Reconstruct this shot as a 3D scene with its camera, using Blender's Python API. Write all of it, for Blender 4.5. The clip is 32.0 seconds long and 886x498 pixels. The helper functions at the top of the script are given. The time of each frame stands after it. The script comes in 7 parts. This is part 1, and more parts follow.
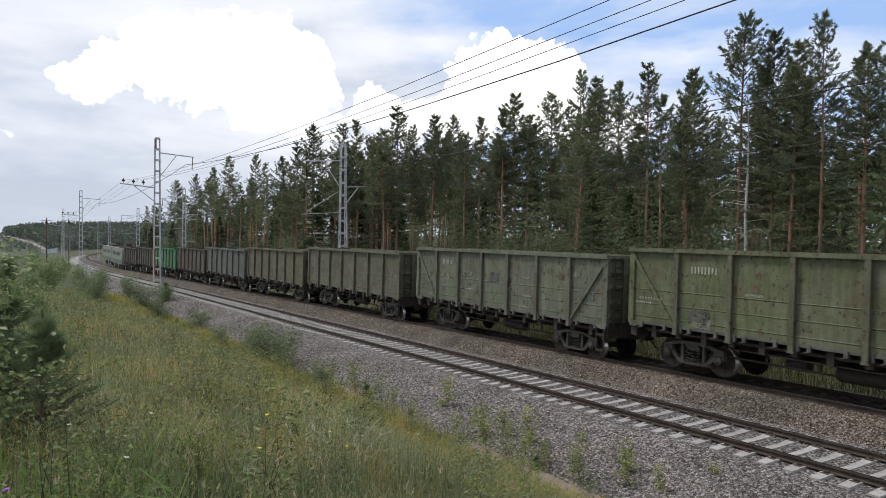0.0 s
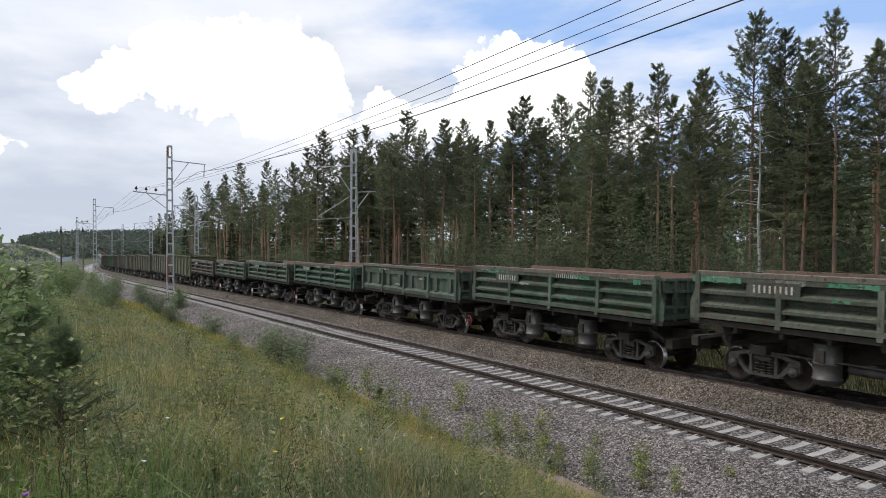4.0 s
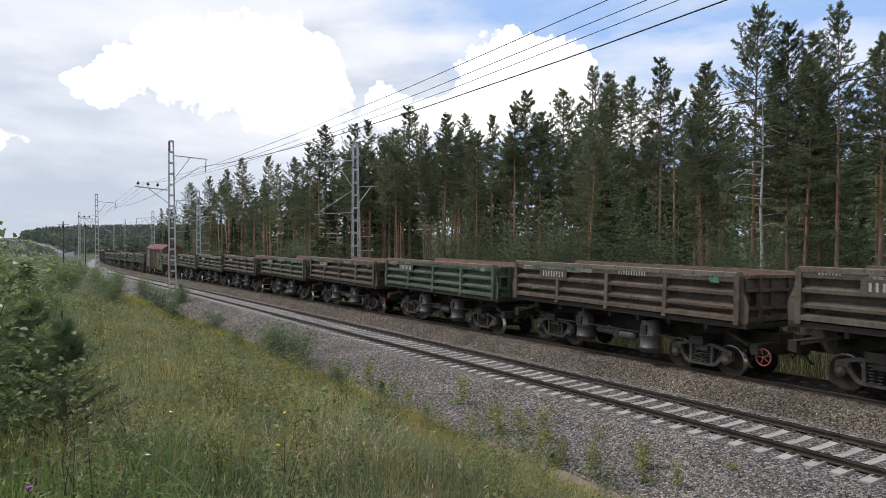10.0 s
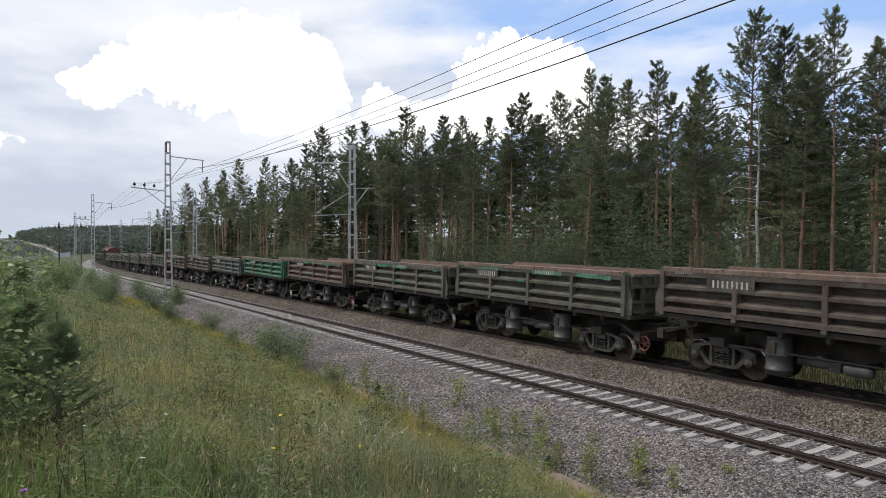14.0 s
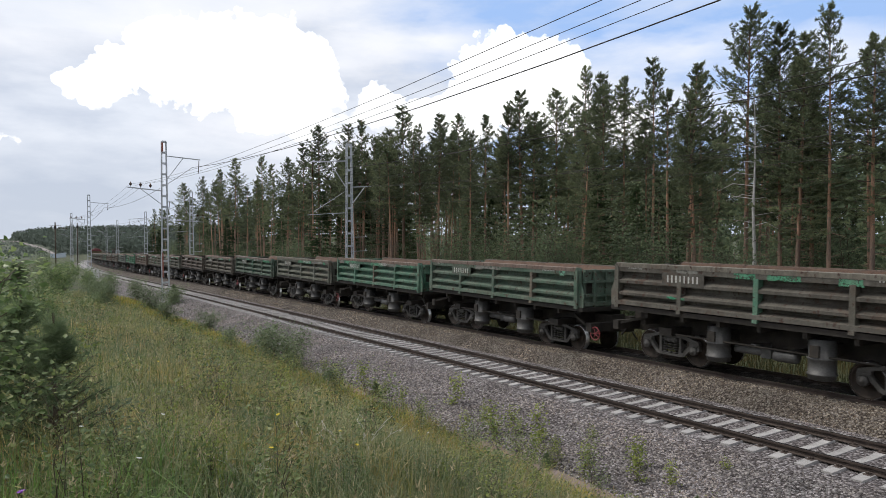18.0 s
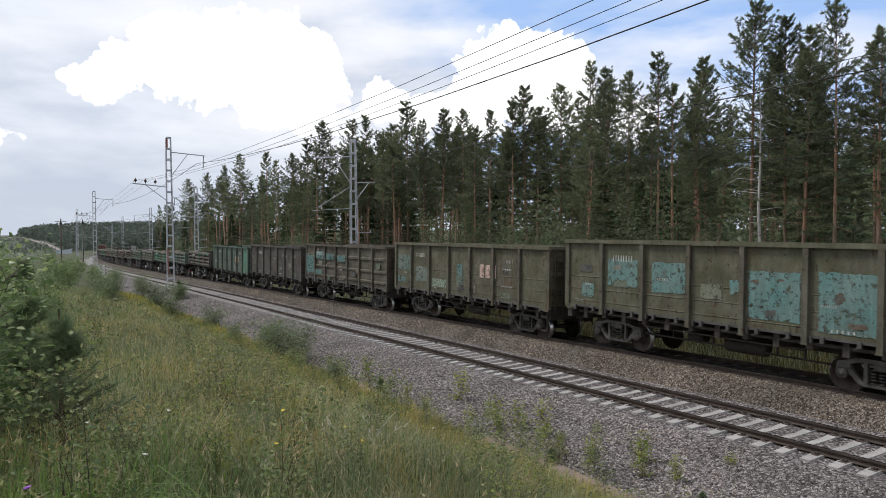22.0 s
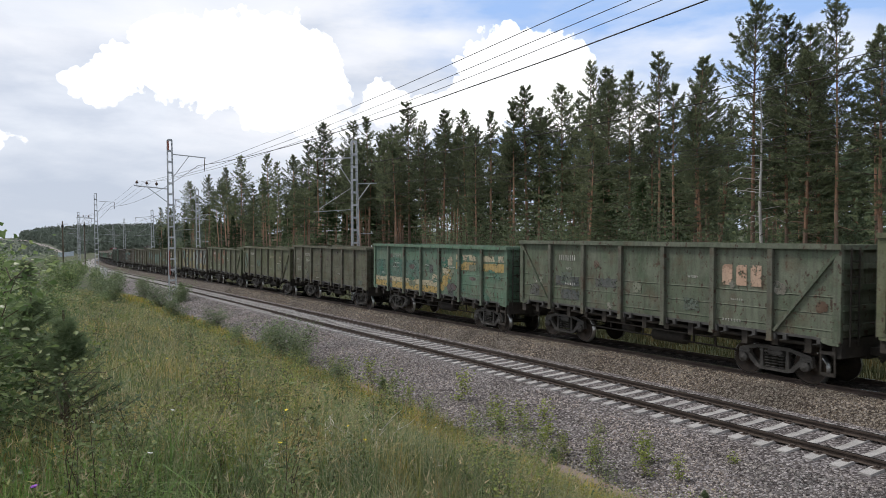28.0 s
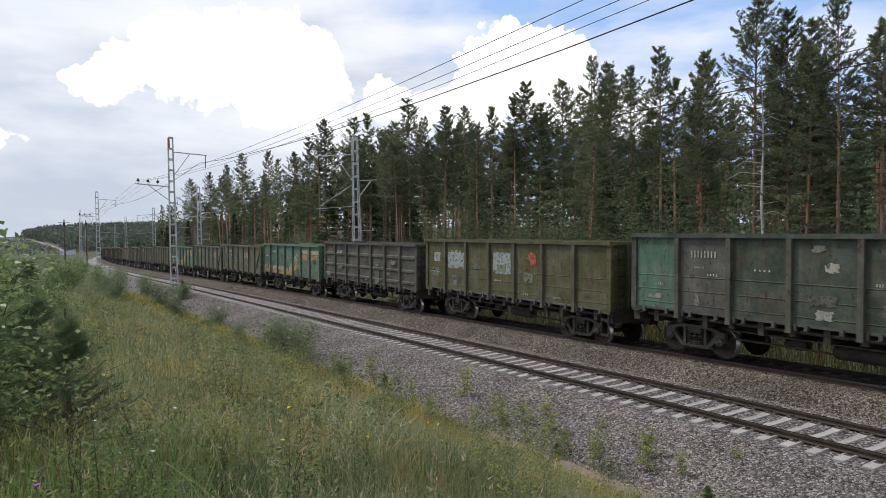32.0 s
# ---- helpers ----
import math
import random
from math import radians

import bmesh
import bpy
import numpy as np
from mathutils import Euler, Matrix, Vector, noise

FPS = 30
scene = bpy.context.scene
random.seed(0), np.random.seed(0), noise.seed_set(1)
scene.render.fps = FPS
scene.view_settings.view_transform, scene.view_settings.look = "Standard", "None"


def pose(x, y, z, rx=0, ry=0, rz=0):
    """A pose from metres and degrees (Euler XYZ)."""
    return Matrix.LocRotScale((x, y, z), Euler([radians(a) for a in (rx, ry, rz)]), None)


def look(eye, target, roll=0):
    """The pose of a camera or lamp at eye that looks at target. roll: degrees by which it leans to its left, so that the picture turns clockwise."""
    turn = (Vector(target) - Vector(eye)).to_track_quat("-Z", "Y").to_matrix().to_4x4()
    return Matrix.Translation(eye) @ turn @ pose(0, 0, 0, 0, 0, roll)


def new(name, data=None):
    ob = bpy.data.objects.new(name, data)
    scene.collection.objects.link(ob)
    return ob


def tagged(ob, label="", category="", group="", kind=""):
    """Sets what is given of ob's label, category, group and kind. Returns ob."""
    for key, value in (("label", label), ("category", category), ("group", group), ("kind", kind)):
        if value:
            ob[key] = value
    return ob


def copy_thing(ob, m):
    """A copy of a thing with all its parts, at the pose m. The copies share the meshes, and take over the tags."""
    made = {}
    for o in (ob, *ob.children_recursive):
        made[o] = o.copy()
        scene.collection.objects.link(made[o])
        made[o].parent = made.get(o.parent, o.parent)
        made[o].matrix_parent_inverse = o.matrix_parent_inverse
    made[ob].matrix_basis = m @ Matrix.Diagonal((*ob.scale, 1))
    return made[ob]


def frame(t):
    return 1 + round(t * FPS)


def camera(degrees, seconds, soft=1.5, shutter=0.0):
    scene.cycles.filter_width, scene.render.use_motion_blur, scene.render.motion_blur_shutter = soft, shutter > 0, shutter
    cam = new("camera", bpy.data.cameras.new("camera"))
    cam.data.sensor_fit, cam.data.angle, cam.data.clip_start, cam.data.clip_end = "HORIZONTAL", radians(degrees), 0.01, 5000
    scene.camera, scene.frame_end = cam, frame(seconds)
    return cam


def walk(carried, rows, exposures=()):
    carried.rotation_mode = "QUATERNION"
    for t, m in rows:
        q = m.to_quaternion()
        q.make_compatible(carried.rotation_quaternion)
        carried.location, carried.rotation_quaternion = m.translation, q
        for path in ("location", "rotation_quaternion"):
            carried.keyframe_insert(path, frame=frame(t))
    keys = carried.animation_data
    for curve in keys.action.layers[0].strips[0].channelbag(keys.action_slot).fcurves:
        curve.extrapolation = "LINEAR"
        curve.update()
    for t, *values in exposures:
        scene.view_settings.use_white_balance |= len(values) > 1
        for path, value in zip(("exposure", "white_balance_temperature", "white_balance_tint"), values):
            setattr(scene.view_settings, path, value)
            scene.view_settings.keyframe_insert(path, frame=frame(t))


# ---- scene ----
# camera: hand-held on the slope, standing on one spot, 1.6 m above the grass
cam = camera(64.81, 32.0, soft=0.75, shutter=0.06)
PATH = [
    (0, 0.005, -0.013, 4.541, 88.799, -0.634, -31.306),
    (0.5, 0.003, -0.015, 4.540, 88.702, -0.493, -31.353),
    (1, -0.001, -0.019, 4.539, 88.836, -0.332, -31.151),
    (1.5, -0.006, -0.024, 4.537, 89.229, -0.009, -30.905),
    (2, -0.006, -0.021, 4.534, 89.085, 0.070, -30.882),
    (2.5, -0.003, -0.017, 4.534, 88.884, 0.196, -30.569),
    (3, -0.003, -0.016, 4.535, 88.953, 0.160, -30.397),
    (3.5, -0.004, -0.016, 4.533, 89.116, 0.108, -30.384),
    (5.5, -0.009, -0.007, 4.530, 89.052, -0.082, -30.418),
    (6, -0.013, -0.013, 4.530, 89.000, -0.084, -30.353),
    (6.5, -0.015, -0.017, 4.530, 88.915, -0.062, -30.294),
    (7, -0.014, -0.016, 4.530, 88.833, 0.030, -30.217),
    (7.5, -0.012, -0.012, 4.530, 88.767, 0.090, -30.201),
    (8, -0.009, -0.007, 4.529, 88.764, 0.110, -30.197),
    (8.5, -0.005, -0.004, 4.527, 88.765, 0.112, -30.254),
    (9, -0.003, -0.002, 4.525, 88.764, 0.110, -30.255),
    (9.5, -0.004, -0.002, 4.523, 88.778, 0.106, -30.257),
    (10, -0.005, 0.000, 4.523, 88.693, 0.106, -30.264),
    (10.5, -0.005, 0.003, 4.524, 88.725, 0.003, -30.328),
    (11, -0.005, 0.004, 4.526, 88.718, -0.060, -30.348),
    (11.5, -0.004, 0.004, 4.526, 88.764, -0.079, -30.387),
    (12, -0.003, 0.003, 4.526, 88.799, -0.086, -30.426),
    (12.5, -0.003, -0.000, 4.528, 88.817, -0.098, -30.453),
    (13, -0.005, -0.004, 4.530, 88.809, -0.092, -30.489),
    (13.5, -0.006, -0.006, 4.533, 88.803, -0.091, -30.499),
    (14, -0.005, -0.007, 4.533, 88.846, -0.104, -30.533),
    (14.5, -0.003, -0.006, 4.531, 88.886, -0.145, -30.577),
    (16.5, 0.004, -0.005, 4.534, 88.769, 0.106, -30.727),
    (17, 0.000, -0.008, 4.536, 88.725, 0.110, -30.754),
    (17.5, -0.000, -0.008, 4.536, 88.705, 0.166, -30.739),
    (18, -0.000, -0.007, 4.533, 88.694, 0.238, -30.765),
    (18.5, -0.001, -0.005, 4.530, 88.673, 0.202, -30.761),
    (19, -0.002, -0.003, 4.529, 88.622, 0.223, -30.711),
    (19.5, -0.001, -0.003, 4.529, 88.583, 0.242, -30.648),
    (20, 0.003, -0.002, 4.527, 88.512, 0.315, -30.592),
    (20.5, 0.009, 0.003, 4.523, 88.492, 0.296, -30.541),
    (21, 0.008, 0.003, 4.525, 88.421, 0.287, -30.497),
    (21.5, 0.004, -0.002, 4.533, 88.347, 0.390, -30.474),
    (22, 0.003, -0.002, 4.536, 88.318, 0.360, -30.407),
    (22.5, 0.002, -0.001, 4.536, 88.317, 0.384, -30.404),
    (23, 0.002, -0.001, 4.533, 88.356, 0.397, -30.408),
    (23.5, 0.005, -0.001, 4.529, 88.351, 0.435, -30.357),
    (24, 0.004, -0.004, 4.528, 88.327, 0.517, -30.360),
    (24.5, 0.001, -0.008, 4.529, 88.296, 0.589, -30.330),
    (25, -0.001, -0.007, 4.529, 88.248, 0.707, -30.339),
    (25.5, -0.000, -0.003, 4.526, 88.255, 0.613, -30.371),
    (27.5, -0.010, -0.016, 4.528, 88.362, 0.606, -30.309),
    (28, -0.012, -0.018, 4.528, 88.390, 0.623, -30.308),
    (28.5, -0.013, -0.019, 4.528, 88.393, 0.692, -30.276),
    (29, -0.013, -0.017, 4.529, 88.396, 0.684, -30.239),
    (29.5, -0.012, -0.013, 4.530, 88.371, 0.759, -30.219),
    (30, -0.012, -0.010, 4.529, 88.348, 0.789, -30.166),
    (30.5, -0.012, -0.007, 4.527, 88.311, 0.739, -30.173),
    (31, -0.011, -0.006, 4.527, 88.260, 0.859, -30.202),
    (31.5, -0.010, -0.007, 4.527, 88.190, 0.845, -30.226),
    (32, -0.008, -0.008, 4.528, 88.089, 0.933, -30.200),
]
walk(cam, [(t, pose(x, y, z, a, b, c)) for t, x, y, z, a, b, c in PATH])

# ---- world and light ----
SUN_EL, SUN_AZ = 54.0, -40.0      # degrees; azimuth from +Y towards +X
scene.view_settings.exposure = 0.12


def node(nt, kind, **ins):
    n = nt.nodes.new(kind)
    for key, val in ins.items():
        key = key.replace("_", " ")
        if key in n.inputs:
            n.inputs[key].default_value = val
    return n


def link(nt, a, b):
    nt.links.new(a, b)


def math_node(nt, op, a, b=None, clamp=False):
    n = nt.nodes.new("ShaderNodeMath")
    n.operation, n.use_clamp = op, clamp
    for i, v in enumerate((a, b)):
        if v is None:
            continue
        if isinstance(v, (int, float)):
            n.inputs[i].default_value = v
        else:
            nt.links.new(v, n.inputs[i])
    return n.outputs[0]


def ramp(nt, fac, stops):
    n = nt.nodes.new("ShaderNodeValToRGB")
    els = n.color_ramp.elements
    while len(els) < len(stops):
        els.new(0.5)
    for e, (pos, col) in zip(els, stops):
        e.position = pos
        e.color = (*col, 1) if len(col) == 3 else col
    if fac is not None:
        nt.links.new(fac, n.inputs[0])
    return n.outputs[0]


def mix_col(nt, fac, a, b, mode="MIX"):
    n = nt.nodes.new("ShaderNodeMix")
    n.data_type, n.blend_type = "RGBA", mode
    for sock, v in ((n.inputs[0], fac), (n.inputs[6], a), (n.inputs[7], b)):
        if isinstance(v, (int, float)):
            sock.default_value = v
        elif isinstance(v, tuple):
            sock.default_value = (*v, 1)
        else:
            nt.links.new(v, sock)
    return n.outputs[2]


def make_world():
    w = bpy.data.worlds.new("sky")
    scene.world = w
    w.use_nodes = True
    nt = w.node_tree
    nt.nodes.clear()
    out = nt.nodes.new("ShaderNodeOutputWorld")
    bg = nt.nodes.new("ShaderNodeBackground")
    sky = nt.nodes.new("ShaderNodeTexSky")
    sky.sky_type, sky.sun_disc = "NISHITA", False
    sky.sun_elevation, sky.sun_rotation = radians(SUN_EL), radians(SUN_AZ)
    sky.air_density, sky.dust_density, sky.ozone_density = 1.0, 1.0, 1.0
    gen = nt.nodes.new("ShaderNodeTexCoord").outputs["Generated"]
    sz = nt.nodes.new("ShaderNodeSeparateXYZ")
    link(nt, gen, sz.inputs[0])

    def vec(op, a, b, c=None):
        n = nt.nodes.new("ShaderNodeVectorMath")
        n.operation = op
        for i, v in enumerate((a, b, c)):
            if isinstance(v, tuple):
                n.inputs[i].default_value = v
            elif v is not None:
                link(nt, v, n.inputs[i])
        return n.outputs["Value" if op in ("LENGTH", "DOT_PRODUCT") else "Vector"]

    def noise_at(scale, detail, rough, src):
        n = node(nt, "ShaderNodeTexNoise", Scale=scale, Detail=detail, Roughness=rough)
        link(nt, src, n.inputs["Vector"])
        return n

    # azimuth and elevation in degrees
    az = math_node(nt, "MULTIPLY", math_node(nt, "ARCTAN2", sz.outputs["X"], sz.outputs["Y"]), 57.2958)
    el = math_node(nt, "MULTIPLY", math_node(nt, "ARCSINE", sz.outputs["Z"]), 57.2958)
    cb = nt.nodes.new("ShaderNodeCombineXYZ")
    link(nt, az, cb.inputs[0])
    link(nt, el, cb.inputs[1])
    flat = cb.outputs[0]

    def field(shapes, src):
        """Depth in degrees inside the union of ellipses (azimuth, elevation, half width, half height)."""
        total = None
        for a, e, ra, re in shapes:
            d = vec("LENGTH", vec("MULTIPLY", vec("SUBTRACT", src, (a, e, 0.0)), (1 / ra, 1 / re, 0.0)), None)
            v = math_node(nt, "MULTIPLY", math_node(nt, "SUBTRACT", 1.0, d), min(ra, re))
            total = v if total is None else math_node(nt, "MAXIMUM", total, v)
        return total

    # cumulus: heaped masses with rounded heads
    warp = noise_at(16.0, 6.0, 0.55, gen)
    wv = vec("MULTIPLY_ADD", warp.outputs["Color"], (2.6, 2.6, 0.0), vec("SUBTRACT", flat, (1.3, 1.3, 0.0)))
    mass = math_node(nt, "ADD", field(CUMULUS, wv), 0.55)
    bent = vec("MULTIPLY_ADD", warp.outputs["Color"], (0.02, 0.02, 0.02), gen)
    for scale, amp in ((30.0, 1.5), (66.0, 0.7), (140.0, 0.28)):
        puff = node(nt, "ShaderNodeTexVoronoi", Scale=scale)
        link(nt, bent, puff.inputs["Vector"])
        mass = math_node(nt, "ADD", mass, math_node(nt, "MULTIPLY", math_node(nt, "SUBTRACT", 0.40, puff.outputs["Distance"]), amp))
    edge = noise_at(90.0, 8.0, 0.6, gen)
    mass = math_node(nt, "ADD", mass, math_node(nt, "MULTIPLY", math_node(nt, "SUBTRACT", edge.outputs["Fac"], 0.5), 0.5))
    heap = ramp(nt, mass, [(0.0, (0, 0, 0)), (0.22, (1, 1, 1))])
    # the low parts of the heaps lie in soft grey
    fold = noise_at(14.0, 7.0, 0.6, vec("MULTIPLY", gen, (1.0, 1.0, 2.2)))
    inside = math_node(nt, "ADD", math_node(nt, "MULTIPLY", mass, 0.35), math_node(nt, "MULTIPLY", math_node(nt, "SUBTRACT", el, 7.0), 0.10))
    lit = math_node(nt, "ADD", inside, math_node(nt, "MULTIPLY", math_node(nt, "SUBTRACT", fold.outputs["Fac"], 0.5), 3.2))
    white = ramp(nt, lit, [(0.0, (8.4, 8.7, 9.3)), (0.30, CLOUD_WHITE)])
    # soft white veils, wisps and grey sheets
    mp = nt.nodes.new("ShaderNodeMapping")
    mp.inputs["Scale"].default_value = (1.0, 1.0, 3.2)
    mp.inputs["Location"].default_value = (3.1, 0.7, 0.2)
    link(nt, gen, mp.inputs[0])
    drift = noise_at(7.0, 8.0, 0.55, mp.outputs[0])
    veil = field(VEILS, vec("MULTIPLY_ADD", drift.outputs["Color"], (9.0, 4.0, 0.0), vec("SUBTRACT", flat, (4.5, 2.0, 0.0))))
    veil = math_node(nt, "ADD", veil, math_node(nt, "MULTIPLY", math_node(nt, "SUBTRACT", drift.outputs["Fac"], 0.5), 5.0))
    veil = ramp(nt, math_node(nt, "MULTIPLY", math_node(nt, "ADD", veil, 1.2), 0.33), [(0.0, (0, 0, 0)), (1.0, (1, 1, 1))])
    big = noise_at(2.3, 8.0, 0.58, mp.outputs[0])
    # the sheets thin out towards the blue quarter of the sky
    away = vec("DOT_PRODUCT", gen, (0.775, 0.57, 0.27))
    cover = math_node(nt, "ADD", big.outputs["Fac"], math_node(nt, "MULTIPLY", math_node(nt, "SUBTRACT", 0.95, away), 1.9))
    sheet = ramp(nt, cover, [(0.36, (0, 0, 0)), (0.62, (1, 1, 1))])
    shade = noise_at(4.6, 7.0, 0.55, mp.outputs[0])
    lift = math_node(nt, "ADD", shade.outputs["Fac"], math_node(nt, "MULTIPLY", math_node(nt, "SUBTRACT", sz.outputs["Z"], 0.17), 0.9))
    grey = ramp(nt, lift, [(0.34, CLOUD_DARK), (0.62, CLOUD_LIGHT)])
    clear = mix_col(nt, 0.85, sky.outputs[0], SKY_HAZE)
    col = mix_col(nt, math_node(nt, "MULTIPLY", sheet, 0.9), clear, grey)
    col = mix_col(nt, math_node(nt, "MULTIPLY", veil, 0.8), col, CLOUD_VEIL)
    col = mix_col(nt, heap, col, white)
    # pale haze towards the horizon
    hz = ramp(nt, sz.outputs["Z"], [(0.0, (1, 1, 1)), (0.14, (0, 0, 0))])
    col = mix_col(nt, math_node(nt, "MULTIPLY", hz, 0.5), col, HORIZON)
    link(nt, col, bg.inputs[0])
    bg.inputs[1].default_value = 0.1
    link(nt, bg.outputs[0], out.inputs[0])


# heaped clouds and thin veils: azimuth, elevation, half width, half height, in degrees
CUMULUS = [(4.7, 11.2, 1.9, 1.4), (6.8, 12.1, 2.0, 1.9), (9.1, 12.8, 3.0, 2.7), (13.2, 13.2, 4.4, 3.5), (17.5, 12.8, 4.4, 4.0), (20.0, 11.9, 2.8, 2.9), (16.7, 10.0, 2.8, 2.5), (20.2, 9.2, 2.7, 2.2),
           (26.1, 9.9, 2.1, 1.8), (28.6, 9.2, 2.3, 1.6), (32.6, 9.2, 3.2, 2.2), (33.5, 12.7, 2.1, 1.8), (35.8, 13.7, 2.7, 2.3), (38.4, 13.6, 2.6, 2.0), (40.2, 12.0, 2.2, 2.0), (40.4, 9.8, 2.4, 2.4), (36.7, 10.9, 4.5, 2.6), (44.7, 8.2, 2.6, 1.7),
           (-1.1, 6.8, 1.5, 0.5), (-20, 13, 9, 5), (80, 11, 9, 5), (112, 18, 14, 9), (168, 14, 12, 7), (-70, 18, 16, 9), (-125, 14, 12, 7)]
VEILS = [(9.2, 15.8, 8.8, 2.4), (0.2, 13.4, 5.2, 0.9), (16.4, 17.3, 8.0, 1.4), (26.1, 14.6, 5.0, 1.6), (31.5, 15.0, 3.2, 1.6), (51.0, 14.0, 4.5, 1.0), (59.5, 12.7, 3.8, 1.8), (50.0, 9.0, 7.0, 1.5), (21, 7.0, 9.0, 2.2), (60, 30, 20, 6), (10, 34, 24, 8), (-40, 30, 20, 8), (140, 30, 24, 9)]
CLOUD_DARK, CLOUD_LIGHT, CLOUD_VEIL, CLOUD_WHITE = (5.3, 5.8, 6.8), (8.1, 8.4, 9.0), (9.3, 9.4, 9.9), (12.5, 12.6, 12.8)
SKY_HAZE, HORIZON = (3.7, 5.6, 9.4), (5.8, 6.3, 7.0)
make_world()
sun = new("sun", bpy.data.lights.new("sun", "SUN"))
sun.data.energy, sun.data.angle, sun.data.color = 2.3, radians(14), (1.0, 0.95, 0.88)
el_, az_ = radians(SUN_EL), radians(SUN_AZ)
sun.matrix_world = look((0, 0, 60), (-math.sin(az_) * math.cos(el_), -math.cos(az_) * math.cos(el_), 60 - math.sin(el_)))

# ---- materials ----
def mat(name, cols, scale=4.0, rough=0.8, metal=0.0, bump=0.3, fine=30.0, coord="Object", spread=(0.3, 0.7), stretch=(1, 1, 1), rnd=0.0, dist=0.02):
    """Base colours along a coarse noise, grain by a fine one, relief from both; rnd shifts brightness from object to object."""
    m = bpy.data.materials.new(name)
    m.use_nodes = True
    nt = m.node_tree
    b = nt.nodes["Principled BSDF"]
    tc = nt.nodes.new("ShaderNodeTexCoord")
    mp = nt.nodes.new("ShaderNodeMapping")
    mp.inputs["Scale"].default_value = stretch
    link(nt, tc.outputs[coord], mp.inputs[0])
    n1 = node(nt, "ShaderNodeTexNoise", Scale=scale, Detail=6.0, Roughness=0.6)
    n2 = node(nt, "ShaderNodeTexNoise", Scale=fine, Detail=4.0, Roughness=0.6)
    link(nt, mp.outputs[0], n1.inputs["Vector"])
    link(nt, mp.outputs[0], n2.inputs["Vector"])
    k = len(cols)
    lo, hi = spread
    c = ramp(nt, n1.outputs["Fac"], [(lo + (hi - lo) * i / max(1, k - 1), cols[i]) for i in range(k)])
    g = ramp(nt, n2.outputs["Fac"], [(0.3, (0.72, 0.72, 0.72)), (0.7, (1.2, 1.2, 1.2))])
    c = mix_col(nt, 1.0, c, g, "MULTIPLY")
    if rnd:
        oi = nt.nodes.new("ShaderNodeObjectInfo")
        v = ramp(nt, oi.outputs["Random"], [(0.0, (1 - rnd,) * 3), (1.0, (1 + rnd,) * 3)])
        c = mix_col(nt, 1.0, c, v, "MULTIPLY")
    link(nt, c, b.inputs["Base Color"])
    b.inputs["Roughness"].default_value, b.inputs["Metallic"].default_value = rough, metal
    b.inputs["Specular IOR Level"].default_value = 0.3
    if bump:
        bp = node(nt, "ShaderNodeBump", Strength=bump, Distance=dist)
        link(nt, math_node(nt, "ADD", n1.outputs["Fac"], math_node(nt, "MULTIPLY", n2.outputs["Fac"], 0.6)), bp.inputs["Height"])
        link(nt, bp.outputs[0], b.inputs["Normal"])
    return m


def leaf_mat(name, cols, rough=0.6, glow=0.35, rnd=0.15, drift=None, gloss=0.25):
    """Foliage: each leaf or blade its own shade, with some light passing through."""
    m = bpy.data.materials.new(name)
    m.use_nodes = True
    nt = m.node_tree
    b = nt.nodes["Principled BSDF"]
    geo = nt.nodes.new("ShaderNodeNewGeometry")
    k = len(cols)
    c = ramp(nt, geo.outputs["Random Per Island"], [(i / max(1, k - 1), cols[i]) for i in range(k)])
    tc = nt.nodes.new("ShaderNodeTexCoord")
    n1 = node(nt, "ShaderNodeTexNoise", Scale=0.45, Detail=3.0)
    link(nt, tc.outputs["Object"], n1.inputs["Vector"])
    c = mix_col(nt, 1.0, c, ramp(nt, n1.outputs["Fac"], [(0.32, (0.6, 0.62, 0.6)), (0.68, (1.3, 1.22, 1.1))]), "MULTIPLY")
    if drift:
        n2 = node(nt, "ShaderNodeTexNoise", Scale=0.9, Detail=5.0, Roughness=0.6)
        link(nt, tc.outputs["Object"], n2.inputs["Vector"])
        c = mix_col(nt, 1.0, c, ramp(nt, n2.outputs["Fac"], [(0.30 + 0.40 * i / (len(drift) - 1), drift[i]) for i in range(len(drift))]), "MULTIPLY")
    oi = nt.nodes.new("ShaderNodeObjectInfo")
    c = mix_col(nt, 1.0, c, ramp(nt, oi.outputs["Random"], [(0.0, (1 - rnd, 1 - rnd, 1 - rnd)), (1.0, (1 + rnd, 1 + rnd * 0.8, 1 + rnd * 0.4))]), "MULTIPLY")
    link(nt, c, b.inputs["Base Color"])
    b.inputs["Roughness"].default_value = rough
    b.inputs["Specular IOR Level"].default_value = gloss
    tr = nt.nodes.new("ShaderNodeBsdfTranslucent")
    link(nt, c, tr.inputs[0])
    mx = nt.nodes.new("ShaderNodeMixShader")
    mx.inputs[0].default_value = glow
    link(nt, b.outputs[0], mx.inputs[1])
    link(nt, tr.outputs[0], mx.inputs[2])
    link(nt, mx.outputs[0], nt.nodes["Material Output"].inputs[0])
    return m


